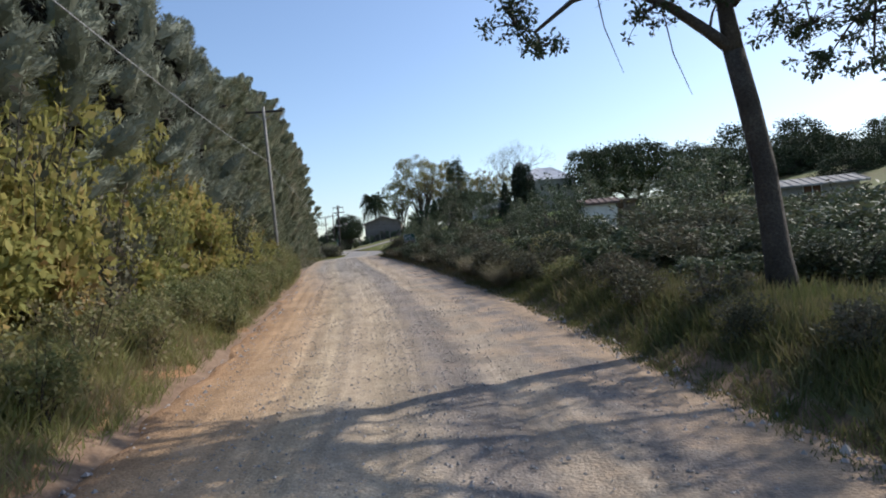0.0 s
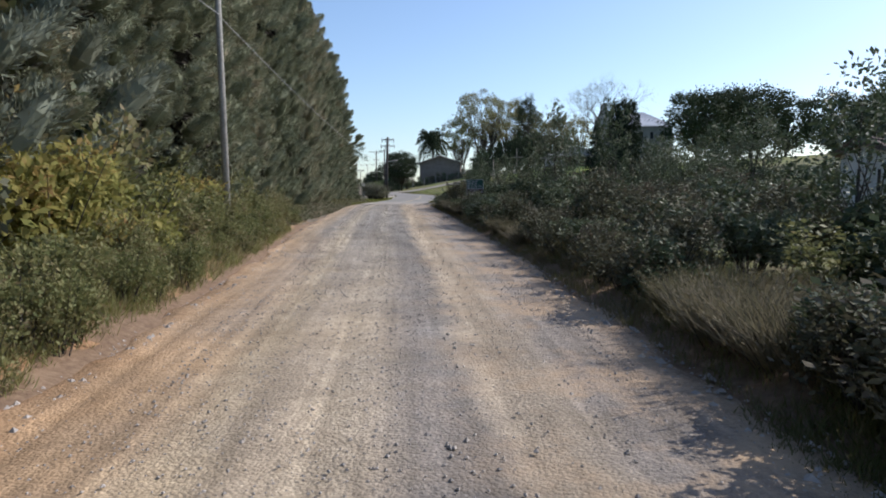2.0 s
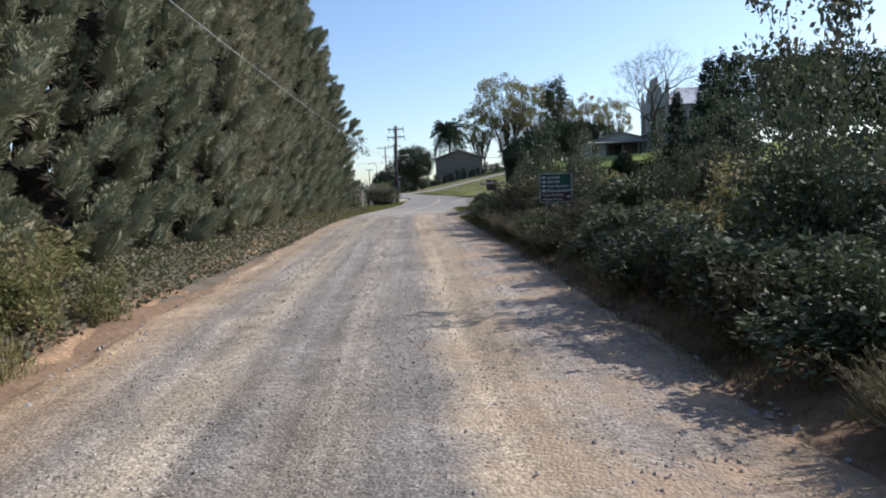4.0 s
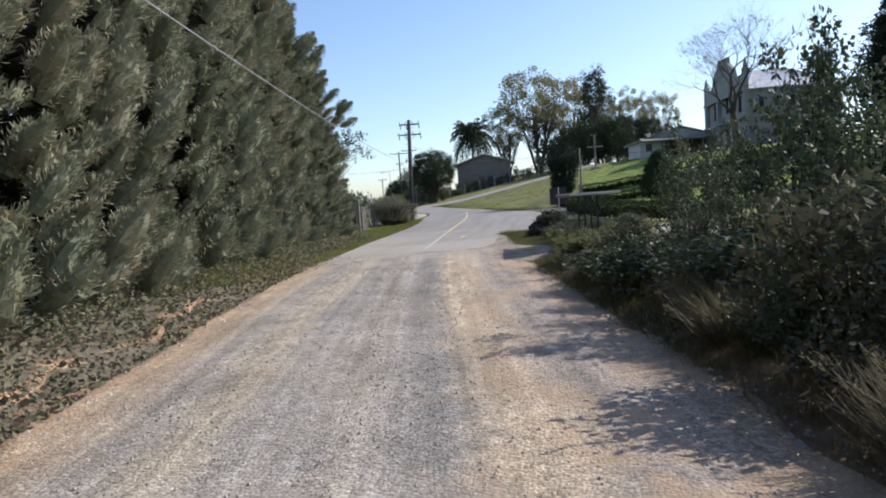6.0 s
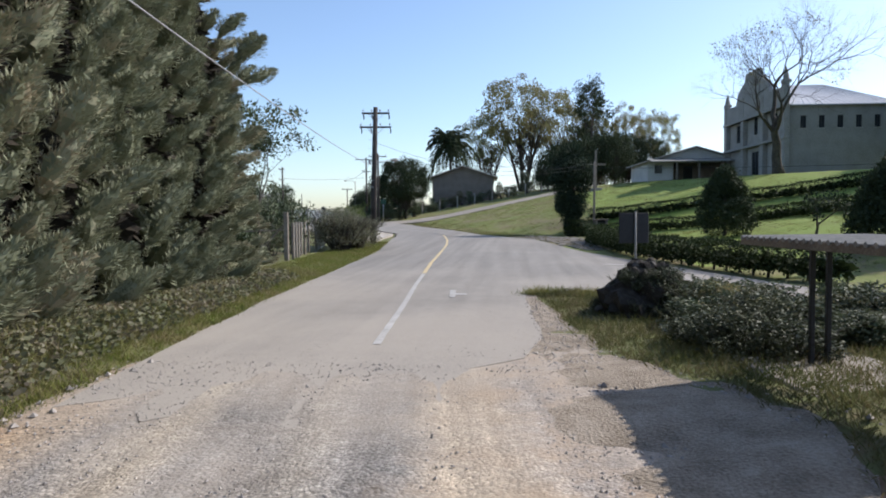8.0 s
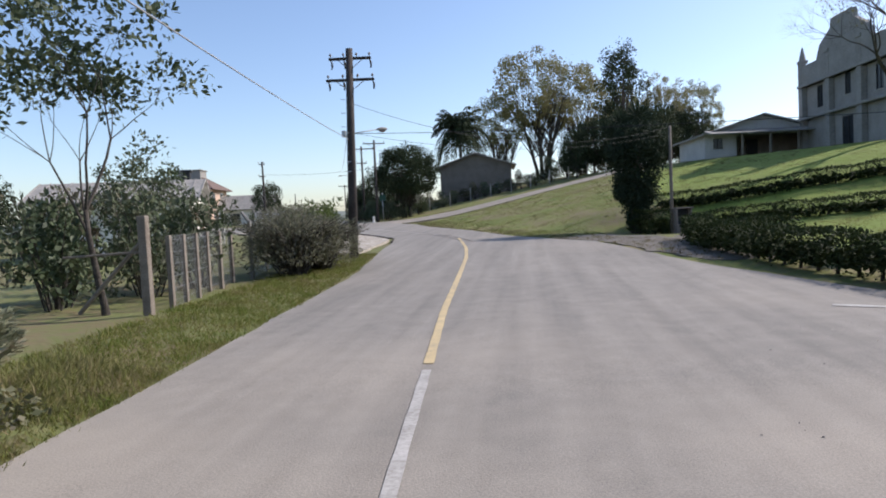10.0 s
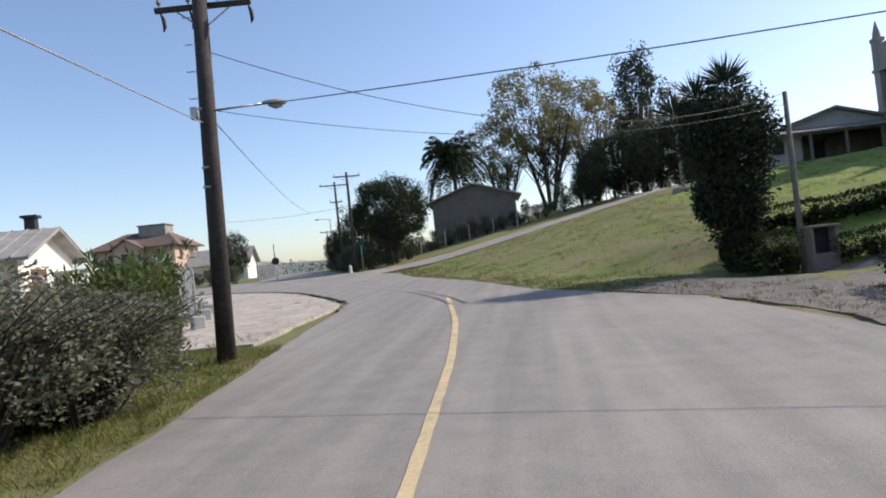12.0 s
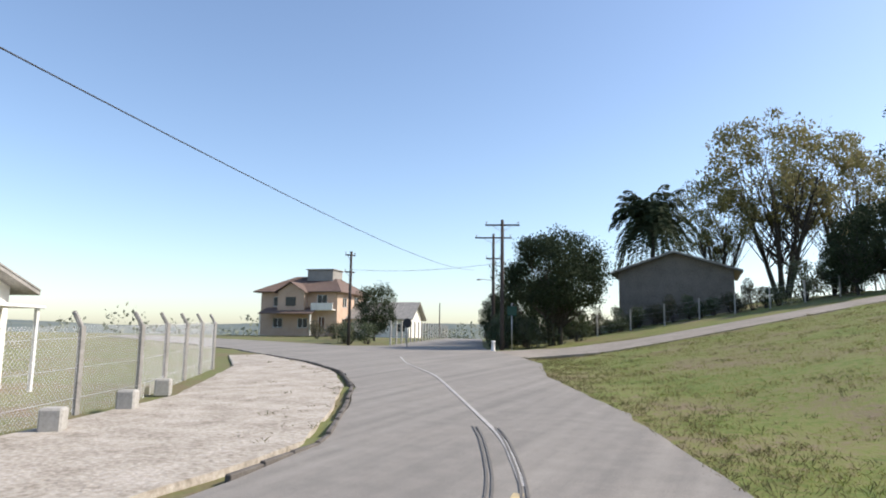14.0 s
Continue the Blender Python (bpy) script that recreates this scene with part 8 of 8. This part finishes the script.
n = 2600
x, y = r.uniform(-40, -19.6, n), r.uniform(110, 141, n)
clod = np.array([noise.noise((a * 0.9, b * 0.9, 6)) for a, b in zip(x, y)])
rim = np.min([np.hypot(x - a, y - b) for a, b in zip(np.interp(np.linspace(0, 6, 50), range(7), [q[0] for q in KERB]), np.interp(np.linspace(0, 6, 50), range(7), [q[1] for q in KERB]))], 0)
keep = (inside(SAND, x, y) & ((clod > 0.38) | ((rim < 1.1) & (clod > 0.0)))) | ((y < 114) & (x > -23.6) & (x < -20.1))
x, y = x[keep], y[keep]
whole("sidewalk_weeds", grass_mesh("sidewalk_weeds", np.c_[x, y, land(x, y) + np.where(inside(SAND, x, y), 0.05, 0.0)], 0.05 + 0.10 * r.random(len(x)) ** 2 + np.where(y < 114, 0.1, 0), M["grass"], 9, 141, 1.0), "dry weeds in tufts on the sandy sidewalk", "weeds", kind="stuff")

# far hills
for k, (dist, hgt, seed) in enumerate(((900, 16, 1.3), (1600, 34, 4.7), (2600, 60, 8.1))):
    v, f = [], []
    N_ = 120
    for i in range(N_):
        a = math.tau * i / N_
        h = hgt * (0.45 + 0.9 * abs(noise.noise((math.cos(a) * 3 + seed, math.sin(a) * 3, seed))))
        for rr, zz in ((0.93, -30), (1.0, h), (1.08, -30)):
            v.append((-12 + math.cos(a) * dist * rr, 100 + math.sin(a) * dist * rr, zz - 6))
    for i in range(N_):
        for j in range(2):
            a, b = i * 3 + j, ((i + 1) % N_) * 3 + j
            f.append((a, b, b + 1, a + 1))
    whole("backdrop_hill", Shape().add(v, f).mesh("backdrop_hill", M["far_hill"], True), "blue-grey wooded hills on the horizon", "hills", kind="structure")

# woods beyond the village
r = np.random.default_rng(141)
vs = []
for k in range(210):
    a = r.uniform(-1.35, 1.5)
    dist = r.uniform(230, 520)
    x, y = -14 - math.sin(a) * dist, 108 + math.cos(a) * dist
    z = float(land(x, y))
    s = r.uniform(3.0, 6.5)
    vs.append(blob_leaves(r, (x, y, z + s * 0.7), (s * 1.3, s * 1.3, s), 90, 1.5, 0.1, 0.4))
for k in range(60):
    x = r.uniform(-150, 40)
    y = 262 + 0.12 * abs(x + 60) + r.uniform(0, 40)
    z = float(land(x, y))
    s = r.uniform(2.2, 4.2)
    vs.append(blob_leaves(r, (x, y, z + s * 0.6), (s * 1.4, s * 1.4, s), 160, 0.9, 0.1, 0.5))
whole("far_woods", quad_mesh("far_woods", np.concatenate(vs), M["eucalypt"]), "hazy grey-green woods beyond the village", "woods", kind="stuff")
